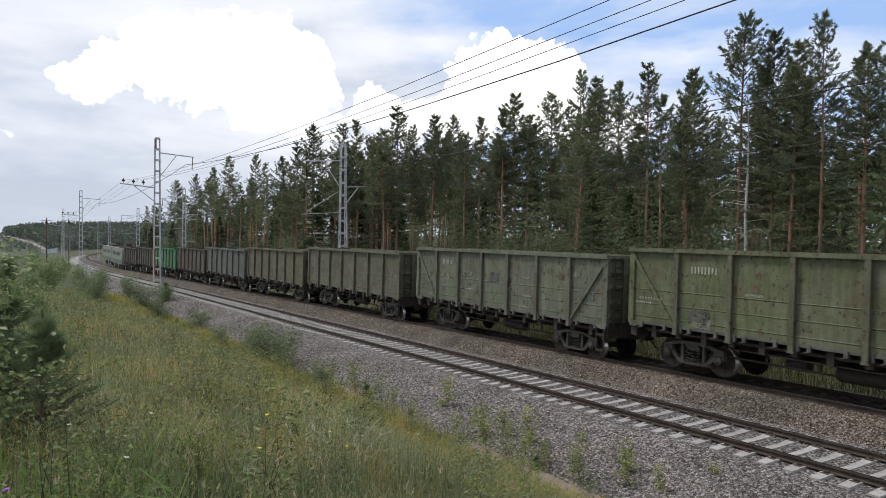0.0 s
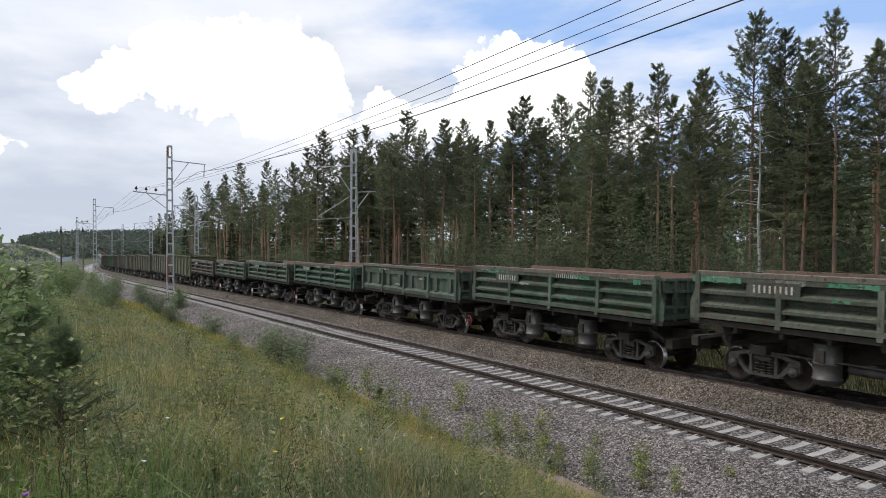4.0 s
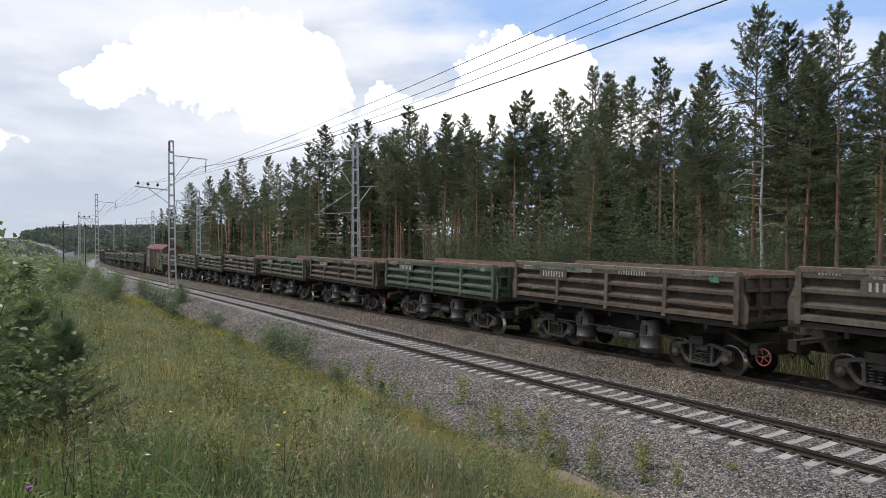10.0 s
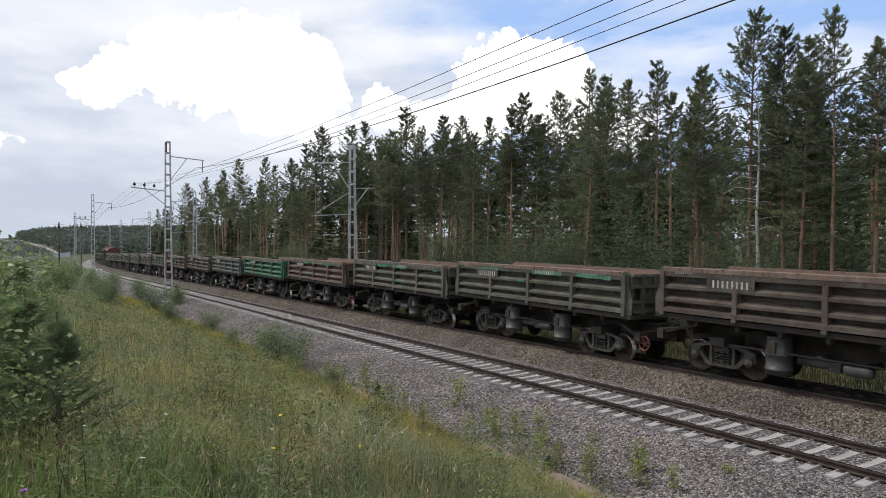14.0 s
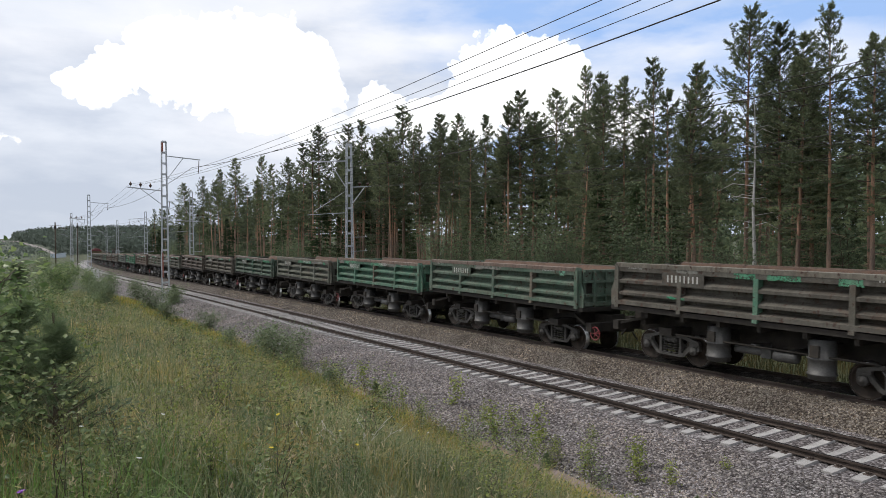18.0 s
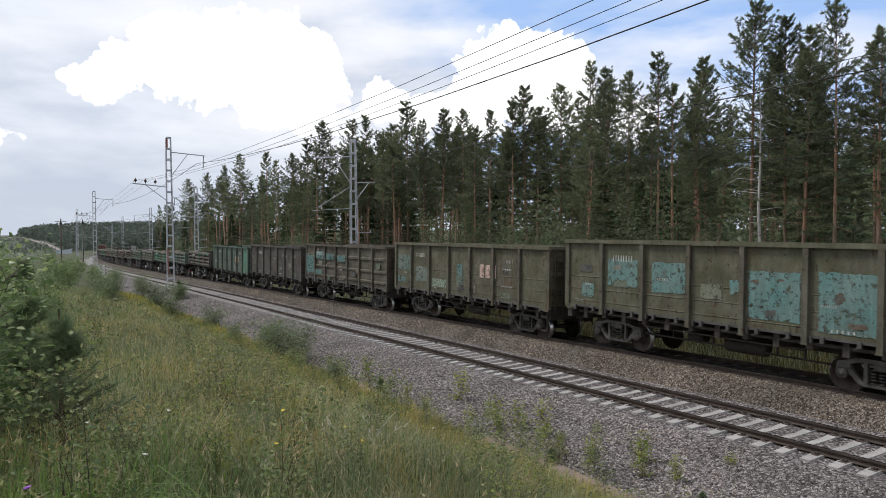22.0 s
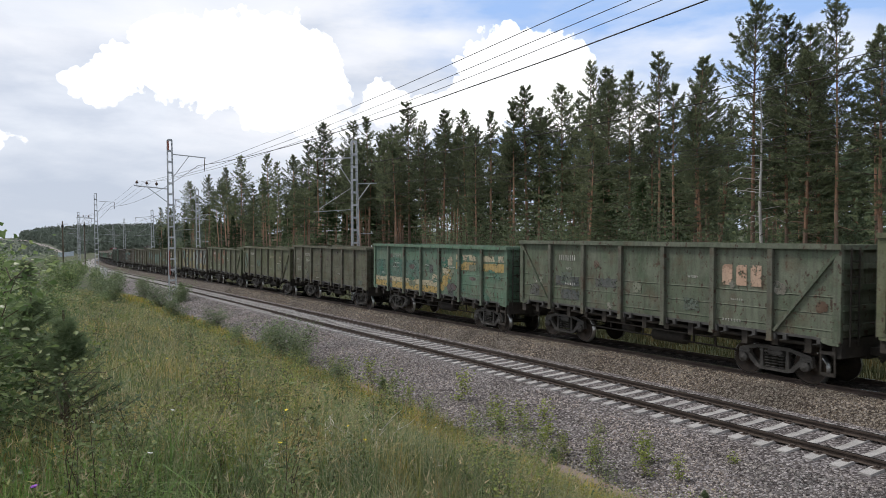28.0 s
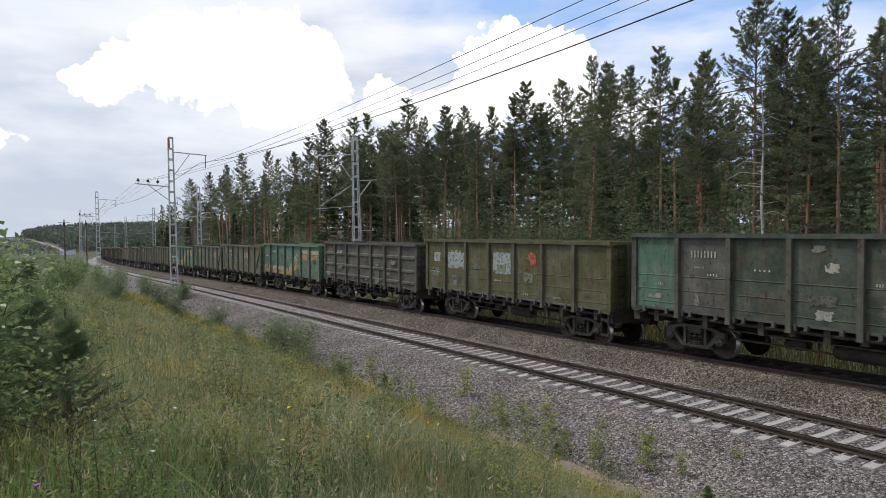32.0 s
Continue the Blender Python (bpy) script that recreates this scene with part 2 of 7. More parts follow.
def paint_mat(name, rust=0.5, dirt=0.55, flake=False):
    """Worn wagon paint: the object's own colour, dirt in streaks, rust patches and faded areas."""
    m = bpy.data.materials.new(name)
    m.use_nodes = True
    nt = m.node_tree
    b = nt.nodes["Principled BSDF"]
    oi = nt.nodes.new("ShaderNodeObjectInfo")
    tc = nt.nodes.new("ShaderNodeTexCoord")
    off = nt.nodes.new("ShaderNodeVectorMath")
    off.operation = "MULTIPLY_ADD"
    link(nt, oi.outputs["Random"], off.inputs[0])
    off.inputs[1].default_value = (40, 70, 30)
    link(nt, tc.outputs["Object"], off.inputs[2])
    v = off.outputs[0]

    def noise_at(scale, detail, stretch):
        mp = nt.nodes.new("ShaderNodeMapping")
        mp.inputs["Scale"].default_value = stretch
        link(nt, v, mp.inputs[0])
        n = node(nt, "ShaderNodeTexNoise", Scale=scale, Detail=detail, Roughness=0.65)
        link(nt, mp.outputs[0], n.inputs["Vector"])
        return n.outputs["Fac"]

    big, streak, fine = noise_at(1.3, 6, (1, 1, 1)), noise_at(3.0, 6, (2, 2.6, 0.28)), noise_at(22, 4, (1, 1, 1))
    patch = noise_at(2.6, 9, (1, 1.3, 1))
    c = mix_col(nt, ramp(nt, big, [(0.35, (0, 0, 0)), (0.7, (1, 1, 1))]), oi.outputs["Color"], mix_col(nt, 0.35, oi.outputs["Color"], (0.26, 0.25, 0.21)))
    c = mix_col(nt, math_node(nt, "MULTIPLY", ramp(nt, streak, [(0.40, (0, 0, 0)), (0.68, (1, 1, 1))]), dirt), c, (0.045, 0.04, 0.033))
    c = mix_col(nt, math_node(nt, "MULTIPLY", ramp(nt, patch, [(0.61, (0, 0, 0)), (0.65, (1, 1, 1))]), rust), c, (0.06, 0.028, 0.018))
    stain = noise_at(0.9, 5, (1, 1, 1.2))
    c = mix_col(nt, math_node(nt, "MULTIPLY", ramp(nt, stain, [(0.54, (0, 0, 0)), (0.72, (1, 1, 1))]), rust * 0.7), c, (0.085, 0.042, 0.024))
    chip = noise_at(5.5, 7, (1, 1.5, 0.8))
    c = mix_col(nt, math_node(nt, "MULTIPLY", ramp(nt, chip, [(0.60, (0, 0, 0)), (0.625, (1, 1, 1))]), rust * 1.2), c, (0.045, 0.022, 0.016))
    c = mix_col(nt, 1.0, c, ramp(nt, fine, [(0.3, (0.8, 0.8, 0.8)), (0.7, (1.15, 1.15, 1.15))]), "MULTIPLY")
    link(nt, c, b.inputs["Base Color"])
    b.inputs["Roughness"].default_value = 0.72
    b.inputs["Specular IOR Level"].default_value = 0.3
    bp = node(nt, "ShaderNodeBump", Strength=0.35, Distance=0.015)
    link(nt, math_node(nt, "ADD", patch, math_node(nt, "MULTIPLY", fine, 0.3)), bp.inputs["Height"])
    link(nt, bp.outputs[0], b.inputs["Normal"])
    if flake:       # worn through to the coat beneath
        gone = math_node(nt, "ADD", noise_at(4.0, 9, (1, 1, 1.3)), math_node(nt, "MULTIPLY", math_node(nt, "SUBTRACT", noise_at(16, 6, (1, 1, 0.6)), 0.5), 0.6))
        tr = nt.nodes.new("ShaderNodeBsdfTransparent")
        mx = nt.nodes.new("ShaderNodeMixShader")
        link(nt, ramp(nt, gone, [(0.37, (0, 0, 0)), (0.45, (1, 1, 1))]), mx.inputs[0])
        link(nt, tr.outputs[0], mx.inputs[1])
        link(nt, b.outputs[0], mx.inputs[2])
        link(nt, mx.outputs[0], nt.nodes["Material Output"].inputs[0])
    return m


PAINT = paint_mat("worn_wagon_paint", 0.75, 0.5)
MARK = paint_mat("lettering_paint", 0.5, 0.35)
FLAKED = paint_mat("flaked_top_coat", 0.4, 0.35, True)
IRON = mat("dirty_underframe_iron", [(0.018, 0.016, 0.014), (0.05, 0.042, 0.034)], 3.0, 0.75, 0.0, 0.5, 40, rnd=0.25)
WHEEL = mat("brake_dust_steel", [(0.02, 0.016, 0.013), (0.055, 0.04, 0.03)], 5.0, 0.6, 0.3, 0.3, 60)
TREAD = mat("polished_wheel_steel", [(0.42, 0.42, 0.42), (0.6, 0.6, 0.6)], 8.0, 0.28, 1.0, 0.05)
RUST = mat("rusty_steel", [(0.055, 0.034, 0.025), (0.105, 0.064, 0.045), (0.075, 0.052, 0.04)], 3.0, 0.85, 0.1, 0.5, 35, rnd=0.2)
RAIL_SIDE = mat("rusty_rail_web", [(0.04, 0.03, 0.026), (0.085, 0.065, 0.055)], 2.0, 0.8, 0.2, 0.2, 40)
RAIL_TOP = mat("polished_rail_head", [(0.40, 0.39, 0.38), (0.55, 0.54, 0.53)], 1.0, 0.2, 1.0, 0.02)
CONC = mat("weathered_concrete", [(0.23, 0.22, 0.212), (0.37, 0.355, 0.345)], 3.0, 0.9, 0.0, 0.3, 45, rnd=0.15)
CONC_OLD = mat("oily_concrete", [(0.06, 0.052, 0.046), (0.125, 0.11, 0.098)], 3.0, 0.9, 0.0, 0.3, 45, rnd=0.2)
GALV = mat("galvanised_mast_steel", [(0.32, 0.34, 0.36), (0.48, 0.50, 0.52)], 1.5, 0.55, 0.35, 0.1, 20)
MASTRED = mat("faded_red_paint", [(0.20, 0.07, 0.05), (0.30, 0.12, 0.09)], 2.0, 0.7, 0.0, 0.1)
WIRE = mat("weathered_copper_wire", [(0.035, 0.033, 0.03), (0.06, 0.055, 0.05)], 2.0, 0.6, 0.5, 0.0)
BROWNPOT = mat("brown_porcelain", [(0.05, 0.025, 0.018), (0.07, 0.035, 0.025)], 2.0, 0.25, 0.0, 0.0)


def chip_mat(name, cols, size=0.055):
    """Crushed stone: every chip its own tone, shade in the gaps painted into the colour."""
    m = bpy.data.materials.new(name)
    m.use_nodes = True
    nt = m.node_tree
    b = nt.nodes["Principled BSDF"]
    tc = nt.nodes.new("ShaderNodeTexCoord")
    wob = node(nt, "ShaderNodeTexNoise", Scale=30.0, Detail=3.0)
    link(nt, tc.outputs["Object"], wob.inputs["Vector"])
    add = nt.nodes.new("ShaderNodeVectorMath")
    add.operation = "MULTIPLY_ADD"
    link(nt, wob.outputs["Color"], add.inputs[0])
    add.inputs[1].default_value = (0.03, 0.03, 0.03)
    link(nt, tc.outputs["Object"], add.inputs[2])
    v = node(nt, "ShaderNodeTexVoronoi", Scale=1 / size)
    link(nt, add.outputs[0], v.inputs["Vector"])
    sep = nt.nodes.new("ShaderNodeSeparateColor")
    link(nt, v.outputs["Color"], sep.inputs[0])
    c = ramp(nt, sep.outputs[0], [(i / (len(cols) - 1), cols[i]) for i in range(len(cols))])
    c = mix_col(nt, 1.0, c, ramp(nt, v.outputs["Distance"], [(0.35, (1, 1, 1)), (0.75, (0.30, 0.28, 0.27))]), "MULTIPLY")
    big = node(nt, "ShaderNodeTexNoise", Scale=0.7, Detail=4.0)
    link(nt, tc.outputs["Object"], big.inputs["Vector"])
    c = mix_col(nt, 1.0, c, ramp(nt, big.outputs["Fac"], [(0.3, (0.78, 0.75, 0.73)), (0.7, (1.15, 1.15, 1.15))]), "MULTIPLY")
    link(nt, c, b.inputs["Base Color"])
    b.inputs["Roughness"].default_value = 0.95
    b.inputs["Specular IOR Level"].default_value = 0.2
    bp = node(nt, "ShaderNodeBump", Strength=1.0, Distance=0.05)
    bp.invert = True
    link(nt, v.outputs["Distance"], bp.inputs["Height"])
    link(nt, bp.outputs[0], b.inputs["Normal"])
    return m


# ---- mesh helpers ----
def part(name, bm, material, parent=None, label="", color=None, m=None):
    """Links a bmesh, or a mesh already made, as one object under a thing or part."""
    if isinstance(bm, bpy.types.Mesh):
        me = bm
    else:
        me = bpy.data.meshes.new(name)
        bm.to_mesh(me)
        bm.free()
        for mt in (material if isinstance(material, (list, tuple)) else [material]):
            me.materials.append(mt)
    ob = new(name, me)
    if parent is not None:
        ob.parent = parent
    if m is not None:
        ob.matrix_basis = m
    if color:
        ob.color = (*color, 1)
    return tagged(ob, label)


def box(bm, x0, x1, y0, y1, z0, z1, mi=0, m=None):
    vs = [bm.verts.new((x, y, z)) for z in (z0, z1) for y in (y0, y1) for x in (x0, x1)]
    if m is not None:
        for v in vs:
            v.co = m @ v.co
    for q in ((0, 2, 3, 1), (4, 5, 7, 6), (0, 1, 5, 4), (2, 6, 7, 3), (0, 4, 6, 2), (1, 3, 7, 5)):
        bm.faces.new([vs[i] for i in q]).material_index = mi
    return vs


def bar(bm, p, q, w, h=None, mi=0):
    """A square bar from p to q."""
    p, q = Vector(p), Vector(q)
    d = q - p
    m = Matrix.Translation(p) @ d.to_track_quat("Y", "Z").to_matrix().to_4x4()
    h = h or w
    return box(bm, -w / 2, w / 2, 0, d.length, -h / 2, h / 2, mi, m)


def tube(bm, p, q, r0, r1=None, n=10, mi=0, caps=True, smooth=True):
    p, q = Vector(p), Vector(q)
    d = q - p
    r1 = r0 if r1 is None else r1
    m = d.to_track_quat("Z", "Y").to_matrix()
    ra, rb = [], []
    for i in range(n):
        a = 2 * math.pi * i / n
        o = m @ Vector((math.cos(a), math.sin(a), 0))
        ra.append(bm.verts.new(p + o * r0))
        rb.append(bm.verts.new(q + o * r1))
    for i in range(n):
        f = bm.faces.new((ra[i], ra[(i + 1) % n], rb[(i + 1) % n], rb[i]))
        f.material_index, f.smooth = mi, smooth
    if caps:
        bm.faces.new(ra[::-1]).material_index = mi
        bm.faces.new(rb).material_index = mi


def lathe(bm, p, axis, prof, n=20, mi=0):
    """Profile of (distance along axis, radius, material) turned about the axis."""
    m = Vector(axis).to_track_quat("Z", "Y").to_matrix()
    rings = []
    for row in prof:
        d, r = row[:2]
        rings.append([bm.verts.new(Vector(p) + m @ Vector((r * math.cos(2 * math.pi * i / n), r * math.sin(2 * math.pi * i / n), d))) for i in range(n)])
    for k in range(len(rings) - 1):
        for i in range(n):
            f = bm.faces.new((rings[k][i], rings[k][(i + 1) % n], rings[k + 1][(i + 1) % n], rings[k + 1][i]))
            f.material_index = prof[k][2] if len(prof[k]) > 2 else mi
            f.smooth = True
    bm.faces.new(rings[0][::-1])
    bm.faces.new(rings[-1])


def prism(bm, pts, x0, x1, mi=0):
    """Outline pts of (y, z), thick from x0 to x1."""
    a = [bm.verts.new((x0, y, z)) for y, z in pts]
    b = [bm.verts.new((x1, y, z)) for y, z in pts]
    n = len(pts)
    for f in [bm.faces.new(a), bm.faces.new(b[::-1])] + [bm.faces.new((a[i], b[i], b[(i + 1) % n], a[(i + 1) % n])) for i in range(n)]:
        f.material_index = mi
    bmesh.ops.recalc_face_normals(bm, faces=bm.faces[:])


def raw_mesh(name, verts, faces, material, smooth=False):
    """A mesh from numpy arrays: verts (n, 3), faces (m, 3) or (m, 4)."""
    me = bpy.data.meshes.new(name)
    k = faces.shape[1]
    me.vertices.add(len(verts))
    me.vertices.foreach_set("co", np.ascontiguousarray(verts, np.float32).ravel())
    me.loops.add(faces.size)
    me.loops.foreach_set("vertex_index", np.ascontiguousarray(faces, np.int32).ravel())
    me.polygons.add(len(faces))
    me.polygons.foreach_set("loop_start", np.arange(0, faces.size, k, dtype=np.int32))
    me.polygons.foreach_set("loop_total", np.full(len(faces), k, np.int32))
    me.polygons.foreach_set("use_smooth", np.full(len(faces), smooth))
    me.materials.append(material)
    me.update(calc_edges=True)
    return me


def empty(name, m=None):
    ob = new(name)
    if m is not None:
        ob.matrix_basis = m
    return ob


# ---- the line of the railway ----
AXIS, SPACING, CANT1, CANT2, RISE2 = 14.33, 4.19, -0.0153, 0.0217, 0.314


def bend(s):
    """Sideways shift and heading of the line, s metres along it."""
    u, e = max(s - 106.1, 0.0), max(s - 620.0, 0.0)
    k0, k1 = -2.3e-4, 5.3e-4
    s = max(s, 0.0)
    return 0.5 * k0 * s * s + 0.5 * (k1 - k0) * u * u - 0.5 * k1 * e * e, k0 * s + (k1 - k0) * u - k1 * e


def grade(s):
    """Fall of the line, two in a hundred away from the camera."""
    return -0.0208 * (min(max(s, -60.0), 600.0) - 14)


def on_line(s, off=0.0, z=0.0, track=0):
    """A point beside a track: off to the side and z above its tilted rail plane."""
    x, th = bend(s)
    c, o, dz = (CANT1, 0.0, 0.0) if track == 0 else (CANT2, SPACING, RISE2)
    lat = o + off + z * c
    return Vector((AXIS + x + lat * math.cos(th), s - lat * math.sin(th), z - off * c + dz + grade(s)))


def line_pose(s, track=1):
    x, th = bend(s)
    c, o, dz = (CANT1, 0.0, 0.0) if track == 0 else (CANT2, SPACING, RISE2)
    return Matrix.Translation((AXIS + x + o * math.cos(th), s - o * math.sin(th), dz + grade(s))) @ Matrix.Rotation(-th, 4, "Z") @ Matrix.Rotation(math.atan(c), 4, "Y")


def sweep(bm, prof, stations, track, mi=0, closed=True):
    """Sweeps a profile of (off, z) along a track."""
    rings = [[bm.verts.new(on_line(s, o, z, track)) for o, z in prof] for s in stations]
    n = len(prof)
    for a, b in zip(rings, rings[1:]):
        for i in range(n if closed else n - 1):
            j = (i + 1) % n
            f = bm.faces.new((a[i], a[j], b[j], b[i]))
            f.material_index = mi[i] if isinstance(mi, (list, tuple)) else mi
    return rings


STATIONS = [-700, -560, -420, -280, -180, -100, -60, -40, -30, -20, -10, 0, 5, 10, 15, 20, 25, 30, 35, 40, 50, 60, 70, 80, 90, 100, 110, 120, 135, 150, 165, 180, 200, 220, 240, 260, 290, 320, 360, 400, 450, 500, 560, 640, 740, 860]


# ---- ground, ballast, track ----
def hill(x, y):
    """Height of the natural ground: a grassy slope on the camera's side, flat beyond the line."""
    cx, th = bend(min(max(y, -40.0), 900.0))
    g = grade(y)
    u = x - AXIS - cx                       # distance from the near track
    top = 2.93 + g - grade(6.0) - 2.0 * min(max((y - 6.0) / 60.0, 0.0), 1.0)
    toe = -0.68 + g
    if u < -5.1:
        k = min(1.0, (-5.1 - u) / 8.6)
        k = k * k * (3 - 2 * k) * 0.5 + k * 0.5
        h = toe + (top - toe) * k - 0.12 * max(0.0, -u - 16) * (0.25 if y < 30 else 0.5)
        h = max(h, -6.0 + g)
    elif u < 8.0:
        h = toe - 0.02
    else:
        h = toe + 0.05 + 0.012 * min(u - 8.0, 60)
    w = 1.0 if u < -5.6 or u > 8.5 else 0.15
    return h + w * (0.10 * noise.noise((x * 0.35, y * 0.35, 0)) + 0.05 * noise.noise((x * 1.1, y * 1.1, 3)))


SOIL = mat("turf_and_soil", [(0.032, 0.042, 0.018), (0.052, 0.06, 0.027), (0.078, 0.075, 0.04)], 0.8, 0.95, 0.0, 0.6, 14, dist=0.05)
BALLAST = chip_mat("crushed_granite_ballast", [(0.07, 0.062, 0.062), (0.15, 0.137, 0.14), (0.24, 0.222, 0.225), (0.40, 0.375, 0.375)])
# oil stains and the train's shadow between the rails, both in the colour
BALLAST_OIL_SHADE = chip_mat("oily_shaded_ballast", [(0.02, 0.018, 0.016), (0.04, 0.035, 0.03), (0.06, 0.053, 0.047), (0.09, 0.08, 0.07)])
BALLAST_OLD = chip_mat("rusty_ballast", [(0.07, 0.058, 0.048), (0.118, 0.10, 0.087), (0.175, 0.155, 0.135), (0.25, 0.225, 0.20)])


def make_ground():
    xs = sorted(set([-3000, -1200, -500, -200, -100, -60, -40, -28, -20, -15] + [round(-12 + 0.6 * i, 2) for i in range(44)] + [15, 17, 19, 21, 22, 23, 24, 26, 28, 32, 38, 46, 60, 80, 120, 200, 400, 900, 3000]))
    ys = sorted(set([-3000, -1000, -300, -120, -60, -30, -15] + [round(-8 + 0.7 * i, 2) for i in range(80)] + list(range(50, 130, 4)) + [140, 155, 170, 190, 210, 235, 260, 300, 350, 420, 500, 620, 800, 1100, 1600, 2600, 4500]))
    verts = np.array([(x, y, hill(x, y)) for y in ys for x in xs])
    n = len(xs)
    i = np.arange((len(ys) - 1) * (n - 1))
    r, c = i // (n - 1), i % (n - 1)
    a = r * n + c
    ob = new("ground", raw_mesh("ground", verts, np.stack([a, a + 1, a + n + 1, a + n], 1), SOIL, True))
    tagged(ob, "grassy slope and soil beside the railway", "ground", kind="structure")


make_ground()


def make_ballast():
    bm = bmesh.new()
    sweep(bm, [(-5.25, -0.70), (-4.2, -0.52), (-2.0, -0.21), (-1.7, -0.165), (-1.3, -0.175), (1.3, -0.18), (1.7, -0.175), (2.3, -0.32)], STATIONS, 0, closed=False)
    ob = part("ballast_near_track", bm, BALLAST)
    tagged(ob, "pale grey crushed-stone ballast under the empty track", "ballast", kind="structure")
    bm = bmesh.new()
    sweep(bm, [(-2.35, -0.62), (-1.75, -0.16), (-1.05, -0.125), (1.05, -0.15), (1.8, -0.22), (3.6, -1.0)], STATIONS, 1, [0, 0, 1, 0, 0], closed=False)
    ob = part("ballast_far_track", bm, [BALLAST_OLD, BALLAST_OIL_SHADE])
    tagged(ob, "brown rust-stained ballast under the train's track", "ballast", kind="structure")


make_ballast()

RAIL_PROF = [(-0.075, -0.135), (-0.075, -0.122), (-0.012, -0.108), (-0.012, -0.055), (-0.037, -0.04), (-0.037, -0.004), (-0.03, 0.0), (0.03, 0.0), (0.037, -0.004), (0.037, -0.04), (0.012, -0.055), (0.012, -0.108), (0.075, -0.122), (0.075, -0.135)]


def make_rails():
    for tr, lab in ((0, "rail of the empty near track, polished running surface"), (1, "rail of the far track under the train")):
        for off in (-0.798, 0.798):
            bm = bmesh.new()
            sweep(bm, [(off + o, z) for o, z in RAIL_PROF], STATIONS, tr, [0, 0, 0, 0, 0, 0, 1, 0, 0, 0, 0, 0, 0, 0])
            bmesh.ops.recalc_face_normals(bm, faces=bm.faces[:])
            ob = part("rail", bm, [RAIL_SIDE, RAIL_TOP])
            tagged(ob, lab, "rail", "rails of the double line", "structure")


make_rails()


def sleeper_mesh(name, m):
    """Concrete sleeper: high under the rails, waisted and lower in the middle."""
    bm = bmesh.new()
    prof = [(-1.35, 0.0, 0.135), (-0.95, 0.02, 0.14), (-0.6, 0.0, 0.13), (-0.25, -0.02, 0.115), (0.25, -0.02, 0.115), (0.6, 0.0, 0.13), (0.95, 0.02, 0.14), (1.35, 0.0, 0.135)]
    rings = [[bm.verts.new(v) for v in ((x, -w, -0.15), (x, -w + 0.03, z), (x, w - 0.03, z), (x, w, -0.15))] for x, z, w in prof]
    for a, b in zip(rings, rings[1:]):
        for i in range(3):
            bm.faces.new((a[i], a[i + 1], b[i + 1], b[i]))
    bm.faces.new(rings[0])
    bm.faces.new(rings[-1][::-1])
    bmesh.ops.recalc_face_normals(bm, faces=bm.faces[:])
    me = bpy.data.meshes.new(name)
    bm.to_mesh(me)
    bm.free()
    me.materials.append(m)
    return me


def clip_mesh():
    """Rail fastening: base plate, clip hump and bolt on both sides of a rail."""
    bm = bmesh.new()
    for sx in (-1, 1):
        box(bm, sx * 0.155 - 0.07, sx * 0.155 + 0.07, -0.08, 0.08, -0.135, -0.118)
        box(bm, sx * 0.12 - 0.04, sx * 0.12 + 0.04, -0.035, 0.035, -0.12, -0.085)
        tube(bm, (sx * 0.15, 0, -0.12), (sx * 0.15, 0, -0.06), 0.018, n=6)
    me = bpy.data.meshes.new("rail_fastening")
    bm.to_mesh(me)
    bm.free()
    me.materials.append(RAIL_SIDE)
    return me


